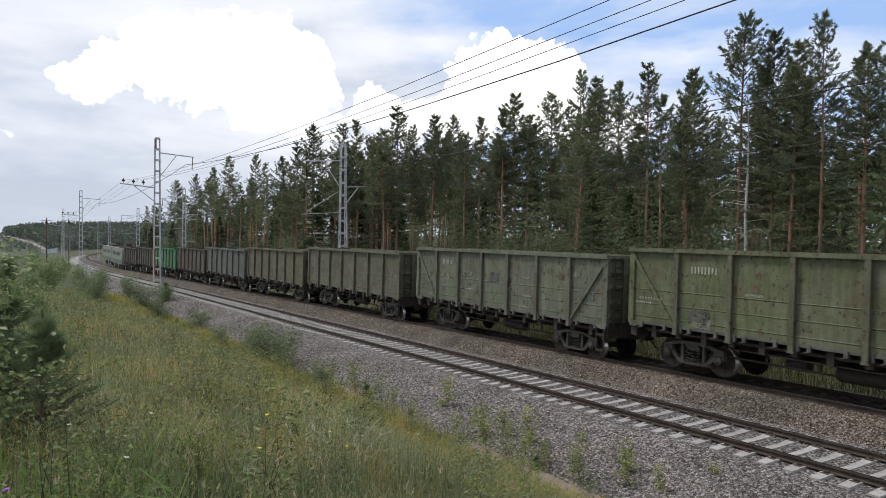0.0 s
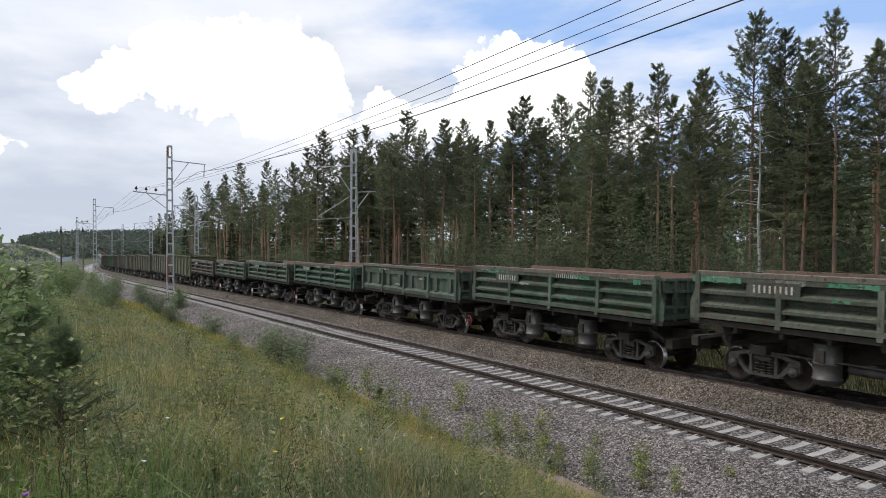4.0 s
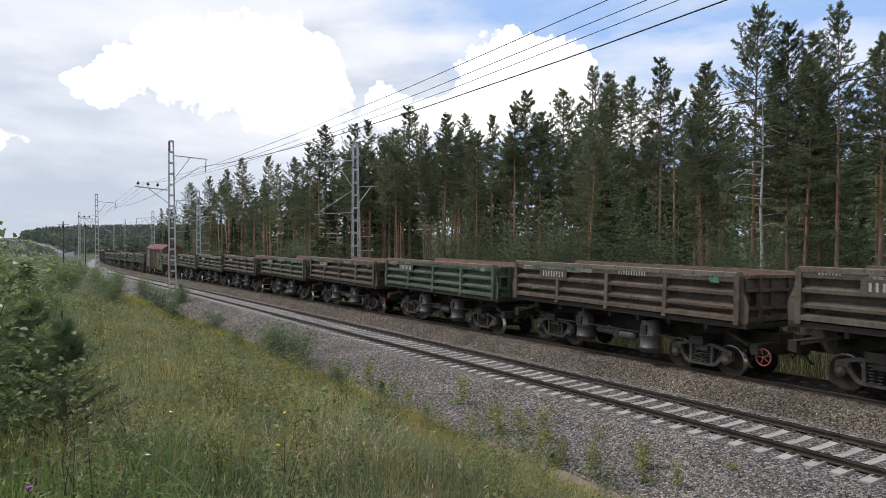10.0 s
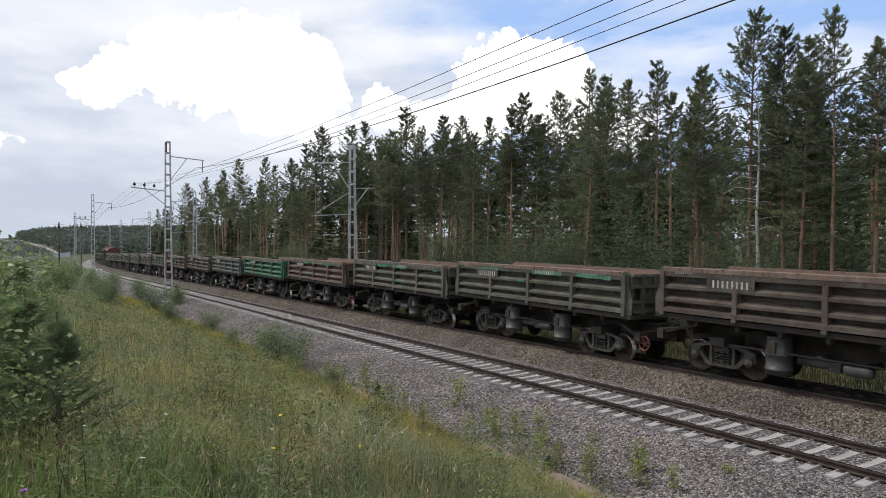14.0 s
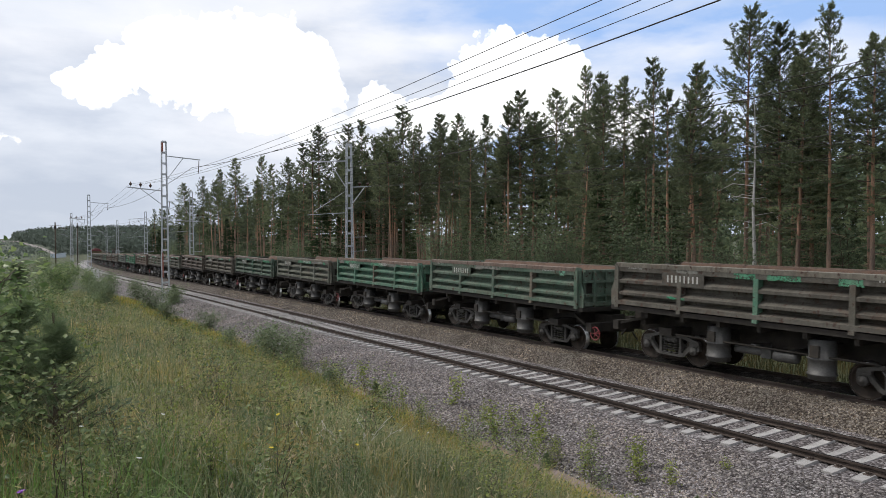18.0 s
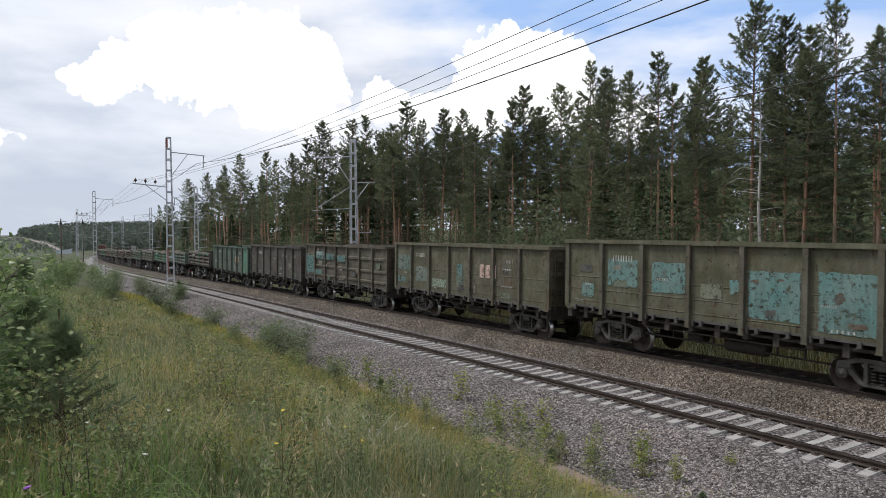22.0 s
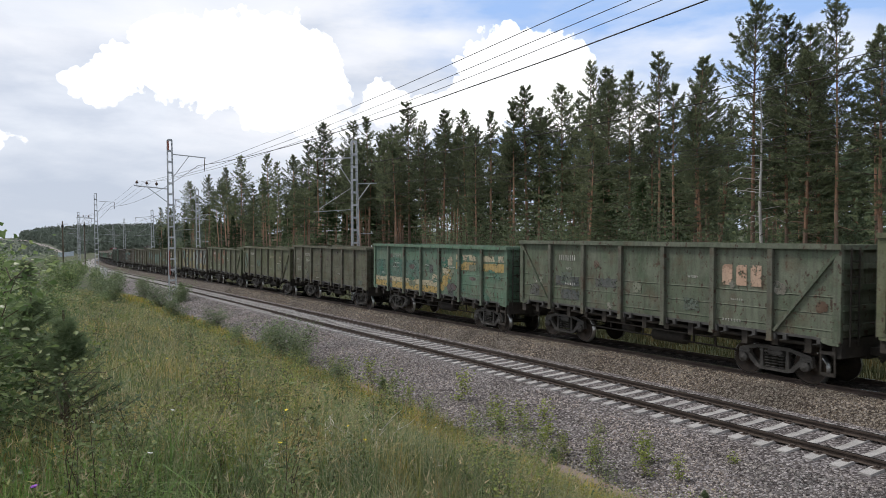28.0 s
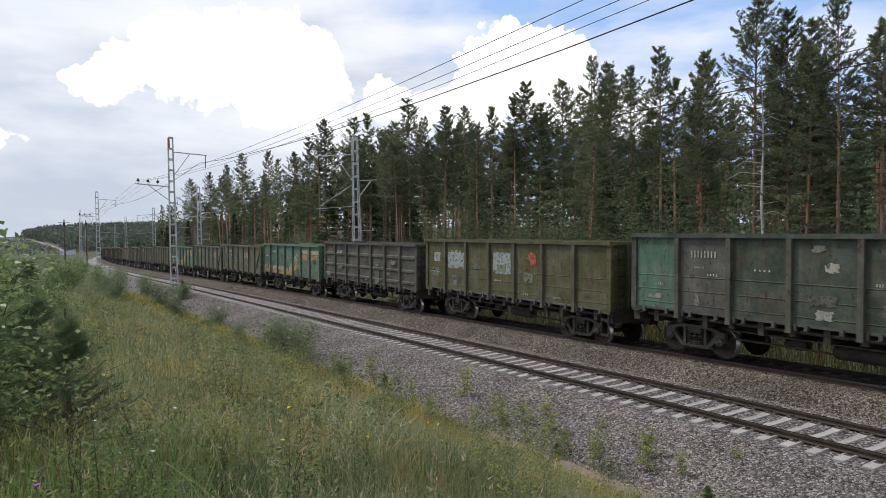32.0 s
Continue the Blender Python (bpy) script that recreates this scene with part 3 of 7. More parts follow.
# ---- catenary masts and wires ----
def lattice_mast(s, off, h, wide, side, track_off=0.0, red=False, feeder=False, base=-0.6):
    """Lattice mast: two channel legs with batten plates, bracket arms towards the track."""
    x, th = bend(s)
    foot = Vector((AXIS + x + off, s, base + grade(s)))
    mast = empty("catenary_mast", Matrix.Translation(foot) @ Matrix.Rotation(-th, 4, "Z"))
    tagged(mast, "galvanised steel lattice mast carrying the overhead line", "mast", "catenary masts along the line")
    H = h - base
    for sx in (-1, 1):
        bm = bmesh.new()
        w0, w1 = wide, wide * 0.62
        for sy in (-1, 1):
            bar(bm, (sx * w0, sy * 0.16, 0), (sx * w1, sy * 0.12, H), 0.06, 0.08)
        n = int(H / 0.9)
        for i in range(n):
            a = i / n
            z0, z1, y0 = a * H, (a + 1 / n) * H, 0.15
            xx = w0 + (w1 - w0) * a
            bar(bm, (sx * xx, -y0, z0), (sx * xx, y0, z1), 0.03)
        part("mast_leg", bm, GALV, mast)
    n = int(H / 0.95)
    for i in range(n + 1):
        a = i / n
        xx, z = wide + (wide * 0.62 - wide) * a, a * H
        bm = bmesh.new()
        for sy in (-1, 1):
            box(bm, -xx, xx, sy * 0.17 - 0.012, sy * 0.17 + 0.012, z - 0.075, z + 0.075)
        bar(bm, (0, -0.17, z), (0, 0.17, z), 0.03)
        part("batten_plate", bm, GALV, mast)
    if red:
        for a, b, z0, z1 in ((0.8, 0.3, H - 0.9, H - 0.1), (0.95, 0.6, 2.4, 4.6)):
            bm = bmesh.new()
            box(bm, -wide * a, -wide * b, -0.2, -0.19, z0, z1)
            part("red_band", bm, MASTRED, mast, "faded red warning band")
    bm = bmesh.new()
    box(bm, -0.55, 0.55, -0.4, 0.4, -0.5, 0.25)
    part("footing", bm, CONC, mast, "concrete footing")
    d = side
    bm = bmesh.new()
    bar(bm, (d * 0.2, 0, H - 1.25), (d * 3.1, 0, H - 1.45), 0.08)
    bar(bm, (d * 0.25, 0, H - 3.3), (d * 1.6, 0, H - 1.4), 0.06)
    part("support_arm", bm, GALV, mast)
    bm = bmesh.new()
    tube(bm, (d * 3.0, 0, H - 1.5), (d * 2.95, 0, H - 2.6), 0.035, n=8)
    part("insulator", bm, BROWNPOT, mast, "brown porcelain insulator string")
    bm = bmesh.new()
    bar(bm, (d * 0.25, 0, 6.9 - base), (d * 3.4, 0, 6.7 - base), 0.045)
    bar(bm, (d * 0.25, 0, 8.6 - base), (d * 2.9, 0, 6.95 - base), 0.035)
    part("cantilever", bm, GALV, mast)
    if feeder:
        bm = bmesh.new()
        z = H - 4.3
        bar(bm, (-d * 0.2, 0, z - 0.05), (-d * 3.0, 0, z + 0.2), 0.09)
        bar(bm, (-d * 0.3, 0, z - 1.2), (-d * 1.9, 0, z + 0.05), 0.06)
        part("feeder_arm", bm, GALV, mast)
        for k in (1.15, 1.95, 2.75):
            bm = bmesh.new()
            lathe(bm, (-d * k, 0, z + 0.1 + 0.06 * k), (0, 0, 1), [(0, 0.03), (0.12, 0.03), (0.13, 0.11), (0.26, 0.13), (0.30, 0.07), (0.42, 0.04)], 10)
            part("pin_insulator", bm, BROWNPOT, mast, "brown pin insulator")
    else:
        bm = bmesh.new()
        bar(bm, (-d * 0.2, 0, 8.9 - base), (-d * 1.9, 0, 9.0 - base), 0.07)
        bar(bm, (-d * 0.25, 0, 7.6 - base), (-d * 1.3, 0, 8.9 - base), 0.05)
        part("feeder_arm", bm, GALV, mast)
        for k in (0.9, 1.6):
            bm = bmesh.new()
            lathe(bm, (-d * k, 0, 8.98 - base), (0, 0, 1), [(0, 0.03), (0.1, 0.03), (0.11, 0.10), (0.24, 0.12), (0.3, 0.05)], 10)
            part("pin_insulator", bm, BROWNPOT, mast, "brown pin insulator")
        for z in (5.0, 3.9):
            bm = bmesh.new()
            bar(bm, (-d * 0.1, 0, z - base), (-d * 1.5, 0, z - base + 0.02), 0.05)
            tube(bm, (-d * 1.4, 0, z - base), (-d * 1.4, 0, z - base + 0.2), 0.06, 0.03, n=8)
            part("cable_bracket", bm, GALV, mast)
    return mast


MASTS_NEAR = [(-34.0, 13.8), (65.9, 13.8), (135.4, 13.9), (205.0, 14.0), (270.0, 14.0), (340.0, 14.0)]
MASTS_FAR = [(-40.0, 12.2), (50.4, 12.16), (106.0, 12.6), (147.5, 11.7), (205.0, 12.2), (265.0, 12.2)]
for i, (s, h) in enumerate(MASTS_NEAR):
    lattice_mast(s, -3.34, h, 0.30, 1, red=(i == 1), feeder=True)
for s, h in MASTS_FAR:
    lattice_mast(s, SPACING + 3.3, h, 0.30, -1)


def wire(pts, r, name, label, slack=1.95e-4):
    """A wire over the supports, sagging with the square of each span."""
    bm = bmesh.new()
    line = [Vector(pts[0])]
    for p, q in zip(pts, pts[1:]):
        p, q = Vector(p), Vector(q)
        n = 12
        for i in range(1, n + 1):
            a = i / n
            line.append(p.lerp(q, a) - Vector((0, 0, slack * (q - p).length ** 2 * 4 * a * (1 - a))))
    rings = [[bm.verts.new(c + Vector((r * math.cos(k * 1.2566), 0, r * math.sin(k * 1.2566)))) for k in range(5)] for c in line]
    for a, b in zip(rings, rings[1:]):
        for k in range(5):
            bm.faces.new((a[k], a[(k + 1) % 5], b[(k + 1) % 5], b[k])).smooth = True
    return tagged(part(name, bm, WIRE), label, "wire", "overhead wires")


def at_mast(s, off, z):
    x, th = bend(s)
    return (AXIS + x + off + (0.6 if s < 0 else 0.0), s, z + grade(s))


NEAR_S, FAR_S = [m[0] for m in MASTS_NEAR], [m[0] for m in MASTS_FAR]
for dx, zz in ((1.55, 10.05), (2.15, 10.0), (2.8, 9.97)):
    wire([at_mast(s, -3.34 - dx, zz) for s in NEAR_S], 0.008, "feeder_wire", "thin dark feeder wire sagging between the masts", 1.7e-4)
wire([at_mast(s, -3.34 + 2.4, h - 2.17) for s, h in MASTS_NEAR], 0.02, "feeder_cable", "thick dark feeder cable hung from the mast arms", 1.98e-4)
wire([at_mast(s, SPACING + 3.3 - 2.0, h - 2.06) for s, h in MASTS_FAR], 0.018, "feeder_cable", "thick feeder cable along the forest side", 1.7e-4)
for dx in (0.9, 1.6):
    wire([at_mast(s, SPACING + 3.3 + dx, 9.0) for s in FAR_S], 0.008, "feeder_wire", "thin feeder wire along the forest side")
for tr_off, ss in ((0.0, NEAR_S), (SPACING, FAR_S)):
    wire([at_mast(s, tr_off, 8.8) for s in ss], 0.008, "messenger_wire", "messenger wire above the track", 1.0e-4)
    wire([at_mast(s, tr_off, 6.45) for s in ss], 0.007, "contact_wire", "copper contact wire above the track", 1.0e-6)


# ---- the freight train ----
def strip(bm, prof, y0, y1, mi=0, closed=False, mis=None):
    """A cross-section of (x, z) drawn out from y0 to y1."""
    a = [bm.verts.new((x, y0, z)) for x, z in prof]
    b = [bm.verts.new((x, y1, z)) for x, z in prof]
    n = len(prof)
    for i in range(n if closed else n - 1):
        j = (i + 1) % n
        bm.faces.new((a[i], b[i], b[j], a[j])).material_index = mis[i] if mis else mi
    if closed:
        bm.faces.new(a[::-1]).material_index = mi
        bm.faces.new(b).material_index = mi
    bmesh.ops.recalc_face_normals(bm, faces=bm.faces[:])


MESH = {}


def shared(name, material, fill):
    """A mesh built once and shared by all alike parts."""
    if name not in MESH:
        bm = bmesh.new()
        fill(bm)
        me = bpy.data.meshes.new(name)
        bm.to_mesh(me)
        bm.free()
        for mt in (material if isinstance(material, (list, tuple)) else [material]):
            me.materials.append(mt)
        MESH[name] = me
    return MESH[name]


def fill_wheelset(bm):
    for sx in (-1, 1):
        lathe(bm, (sx * 0.70, 0, 0.475), (sx, 0, 0), [(-0.01, 0.30), (0.0, 0.505, 1), (0.03, 0.505, 1), (0.045, 0.475, 1), (0.135, 0.47, 1), (0.142, 0.455, 0), (0.142, 0.40, 0), (0.09, 0.37, 0), (0.075, 0.2, 0), (0.12, 0.14, 0), (0.17, 0.12, 0)], 20)
    tube(bm, (-1.05, 0, 0.475), (1.05, 0, 0.475), 0.075, n=10)


def fill_bogie(bm):
    """Cast three-piece bogie: side frames with two windows and an open spring nest, bolster, axle boxes."""
    for sx in (-1, 1):
        x0, x1 = sx * 0.95 - 0.07, sx * 0.95 + 0.07
        prism(bm, [(-1.08, 0.78), (-0.80, 0.85), (-0.46, 0.93), (0.46, 0.93), (0.80, 0.85), (1.08, 0.78), (1.10, 0.68), (0.80, 0.745), (0.44, 0.83), (-0.44, 0.83), (-0.80, 0.745), (-1.10, 0.68)], x0, x1)
        prism(bm, [(-0.92, 0.64), (-0.56, 0.28), (-0.42, 0.24), (0.42, 0.24), (0.56, 0.28), (0.92, 0.64), (0.82, 0.72), (0.49, 0.38), (0.37, 0.32), (-0.37, 0.32), (-0.49, 0.38), (-0.82, 0.72)], x0 + 0.008, x1 - 0.008)
        for sy in (-1, 1):
            prism(bm, [(sy * 0.33, 0.31), (sy * 0.44, 0.33), (sy * 0.42, 0.85), (sy * 0.35, 0.85)], x0 + 0.012, x1 - 0.012)
            prism(bm, [(sy * 0.76, 0.74), (sy * 1.10, 0.72), (sy * 1.11, 0.50), (sy * 1.05, 0.47), (sy * 1.03, 0.62), (sy * 0.82, 0.63), (sy * 0.80, 0.48), (sy * 0.73, 0.54)], x0 + 0.004, x1 - 0.004)
            lathe(bm, (sx * 0.96, sy * 0.925, 0.50), (sx, 0, 0), [(0.0, 0.135), (0.12, 0.135), (0.135, 0.115), (0.138, 0.06), (0.165, 0.055), (0.167, 0.0)], 14)
            box(bm, sx * 1.03 - 0.02, sx * 1.03 + 0.02, sy * 0.925 - 0.16, sy * 0.925 + 0.16, 0.625, 0.68)
        box(bm, sx * 0.95 - 0.085, sx * 0.95 + 0.085, -0.28, 0.28, 0.735, 0.79)
        tube(bm, (sx * 0.72, 0.0, 0.84), (sx * 0.72, 0.0, 1.1), 0.11, 0.08, 8)
    box(bm, -1.0, 1.0, -0.2, 0.2, 0.68, 0.86)
    for sy in (-1, 1):
        box(bm, -0.86, 0.86, sy * 0.42 - 0.03, sy * 0.42 + 0.03, 0.36, 0.46)
        for sx in (-1, 1):
            box(bm, sx * 0.79 - 0.05, sx * 0.79 + 0.05, sy * 0.40 - 0.02, sy * 0.40 + 0.05, 0.3, 0.62)


def fill_spring(bm):
    for y in (-0.2, 0.0, 0.2):
        for k in range(5):
            z = 0.33 + 0.08 * k
            lathe(bm, (0, y, z), (0, 0, 1), [(0.0, 0.06), (0.02, 0.09), (0.04, 0.06)], 6)


def bogie(parent, y):
    b = part("bogie", shared("bogie", BOGIE, fill_bogie), None, parent, m=pose(0, y, 0))
    for sy in (-0.925, 0.925):
        part("wheelset", shared("wheelset", [WHEEL, TREAD], fill_wheelset), None, b, m=pose(0, sy, 0))
    for sx in (-0.97, 0.97):
        part("spring_nest", shared("spring_nest", BOGIE, fill_spring), None, b, m=pose(sx, 0, 0))
    return b


BOGIE = mat("dusty_cast_bogie_steel", [(0.035, 0.032, 0.03), (0.105, 0.099, 0.09)], 3.0, 0.6, 0.1, 0.4, 40, rnd=0.3)


def coupler(parent, y, sy):
    def fill(bm):
        box(bm, -0.14, 0.14, 0.0, 0.38, 0.92, 1.12)
        box(bm, -0.24, 0.2, 0.3, 0.55, 0.86, 1.18)
        tube(bm, (-0.45, 0.1, 0.95), (-0.5, 0.45, 0.55), 0.03, n=6)
        tube(bm, (-0.5, 0.45, 0.55), (-0.3, 0.62, 0.62), 0.03, n=6)
    part("coupler", shared("coupler", IRON, fill), None, parent, m=pose(0, y, 0, 0, 0, 0 if sy > 0 else 180))


def handwheel(parent, y, x, z, col):
    def fill(bm):
        n, r = 16, 0.23
        for i in range(n):
            a, b = 2 * math.pi * i / n, 2 * math.pi * (i + 1) / n
            tube(bm, (0, r * math.cos(a), r * math.sin(a)), (0, r * math.cos(b), r * math.sin(b)), 0.022, n=5, caps=False)
        for i in range(5):
            a = 2 * math.pi * i / 5
            tube(bm, (0, 0, 0), (0, r * math.cos(a), r * math.sin(a)), 0.014, n=5)
        tube(bm, (-0.03, 0, 0), (0.25, 0, 0), 0.03, n=6)
    part("handbrake_wheel", shared("handbrake_wheel", PAINT, fill), None, parent, "handbrake wheel", col, pose(x, y, z))


def open_z(z):
    """Heights of the open wagon's body above the rails."""
    return float(np.interp(z, [0.0, 0.42, 0.84, 1.0, 1.22, 1.50, 1.92, 2.36, 3.36, 3.49], [0.0, 0.45, 1.18, 1.24, 1.40, 1.57, 1.99, 2.42, 3.62, 3.75]))


def dump_z(z):
    """Heights of the tipping body above the rails."""
    return float(np.interp(z, [0.0, 1.28, 1.40, 1.53, 1.60, 1.91, 2.01, 2.33, 2.43, 2.77, 3.05, 3.1], [0.0, 1.40, 1.57, 1.76, 1.88, 2.08, 2.16, 2.47, 2.56, 2.85, 3.11, 3.16]))


RAISED = set()


def raise_body(car, names, table):
    """Sets the body's parts to their heights; a shared mesh is set once."""
    for o in car.children:
        if o.name.split(".")[0] in names:
            if abs(o.matrix_basis.translation.z) > 0.01:
                m = o.matrix_basis.copy()
                m.translation.z = table(m.translation.z)
                o.matrix_basis = m
            elif o.data.name not in RAISED:
                RAISED.add(o.data.name)
                for v in o.data.vertices:
                    v.co.z = table(v.co.z)


def height(car, z):
    return open_z(z) if car.name.startswith("open") else dump_z(z) if car.name.startswith("tipping") else z


# open wagon ---------------------------------------------------------------
GL = 6.48           # half length of the body
BAY = 2 * GL / 7


def panel_profile():
    """Side sheet with three pressed creases in its lower half."""
    z0, z1 = 1.22, 3.36
    pts = [(-1.49, z0)]
    for z in (1.50, 1.92, 2.36):
        pts += [(-1.49, z - 0.03), (-1.472, z), (-1.505, z + 0.012), (-1.49, z + 0.03)]
    return pts + [(-1.49, z1), (-1.45, z1), (-1.45, z0)]


def fill_panel(kind):
    def fill(bm):
        if kind == "ribbed":
            strip(bm, [(-1.49, 1.22), (-1.49, 3.36), (-1.45, 3.36), (-1.45, 1.22)], -BAY / 2, BAY / 2, closed=True)
            for k in range(3):
                z = 1.5 + 0.62 * k
                box_t = [(-1.488, z), (-1.56, z + 0.05), (-1.56, z + 0.15), (-1.488, z + 0.2)]
                strip(bm, box_t, -BAY / 2 + 0.2, BAY / 2 - 0.2, closed=True)
        else:
            strip(bm, panel_profile(), -BAY / 2, BAY / 2, closed=True)
    return fill


def fill_post(bm):
    a = [(-1.488, 0.84), (-1.60, 0.84), (-1.61, 3.36), (-1.488, 3.36)]
    strip(bm, a, -0.075, 0.075, closed=True)
    box(bm, -1.615, -1.48, -0.09, 0.09, 0.82, 0.86)


def fill_hatch_gear(bm):
    r = random.Random(4)
    for i in range(14):
        y = -GL + 0.5 + i * (2 * GL - 1.0) / 13
        box(bm, -1.56, -1.46, y - 0.05, y + 0.05, 0.98, 1.2)
        bar(bm, (-1.54, y, 1.0), (-1.56, y + 0.12, 0.9), 0.045)
        if i % 2:
            bar(bm, (-1.52, y + 0.3, 1.18), (-1.5, y + 0.3, 0.93), 0.06, 0.09)
    box(bm, -1.50, -1.44, -GL + 0.1, GL - 0.1, 1.12, 1.22)


def fill_underframe(bm):
    box(bm, -0.28, 0.28, -GL, GL, 0.82, 1.2)
    box(bm, -1.4, 1.4, -GL + 0.05, GL - 0.05, 1.36, 1.44)
    box(bm, -0.2, 0.2, -GL, GL, 1.2, 1.37)
    for x in (-1.30, 1.30):
        tube(bm, (x, -GL + 0.5, 1.16), (x, GL - 0.5, 1.16), 0.055, n=8)
    for y in (-GL + 0.1, GL - 0.1):
        box(bm, -1.44, 1.44, y - 0.12, y + 0.12, 0.92, 1.40)
    for i in range(13):
        y = -5.6 + i * 11.2 / 12
        box(bm, -1.38, 1.38, y - 0.09, y + 0.09, 1.02 if i % 2 else 0.94, 1.37)


def fill_reservoir(bm):
    lathe(bm, (-0.75, -1.25, 0.72), (0, 1, 0), [(0, 0.08), (0.04, 0.19), (0.1, 0.215), (1.3, 0.215), (1.36, 0.19), (1.4, 0.08)], 14)
    box(bm, -0.78, -0.5, -0.6, -0.5, 0.7, 0.96)


def fill_brake(bm):
    tube(bm, (-0.7, 0.9, 0.75), (-0.7, 1.5, 0.75), 0.17, n=12)
    box(bm, -0.75, -0.3, 1.1, 1.25, 0.8, 0.98)


def fill_rod(bm):
    tube(bm, (-0.9, -3.2, 0.64), (-0.9, 3.2, 0.66), 0.03, n=6)
    for y in (-2.4, -1.6, 0.5, 2.0):
        bar(bm, (-0.9, y, 0.97), (-0.9, y, 0.62), 0.05)


def fill_pipe(bm):
    tube(bm, (-1.25, -2.6, 0.95), (-1.25, 2.9, 0.95), 0.025, n=6)


def fill_end(bm):
    box(bm, -1.47, 1.47, -0.03, 0.03, 1.26, 3.4)


def fill_end_rib(bm):
    box(bm, -1.44, 1.44, 0.03, 0.12, -0.07, 0.07)


def fill_end_post(bm):
    box(bm, -0.07, 0.07, 0.03, 0.14, 1.26, 3.36)


def fill_corner_post(bm):
    box(bm, -0.06, 0.06, -0.1, 0.1, 1.1, 3.36)


def fill_ladder(bm):
    for x in (-1.32, -0.95):
        bar(bm, (x, 0, 1.0), (x, 0, 3.42), 0.035)
    for i in range(7):
        bar(bm, (-1.32, 0, 1.15 + 0.33 * i), (-0.95, 0, 1.15 + 0.33 * i), 0.025)


def fill_step(bm):
    for y in (-0.18, 0.18):
        bar(bm, (-1.47, y, 1.2), (-1.47, y, 0.42), 0.04)
    for z in (0.44, 0.75):
        bar(bm, (-1.47, -0.18, z), (-1.47, 0.18, z), 0.05)


def fill_rim(bm):
    strip(bm, [(-1.62, 3.36), (-1.62, 3.49), (-1.43, 3.49), (-1.43, 3.36)], -GL - 0.06, GL + 0.06, closed=True)


def fill_rim_end(bm):
    box(bm, -1.428, 1.428, -0.09, 0.12, 3.362, 3.486)


def fill_corner(bm):
    """Rounded corner skirt that hangs below the side at both ends."""
    pts = [(0.0, 1.22), (0.55, 1.22), (0.5, 1.12), (0.38, 1.03), (0.2, 0.98), (0.0, 0.98)]
    prism(bm, [(y, z) for y, z in pts], -1.55, -1.5)


def fill_brace(bm):
    bar(bm, (-1.53, -BAY / 2 + 0.04, 3.34), (-1.53, BAY / 2 - 0.1, 1.25), 0.07, 0.09)


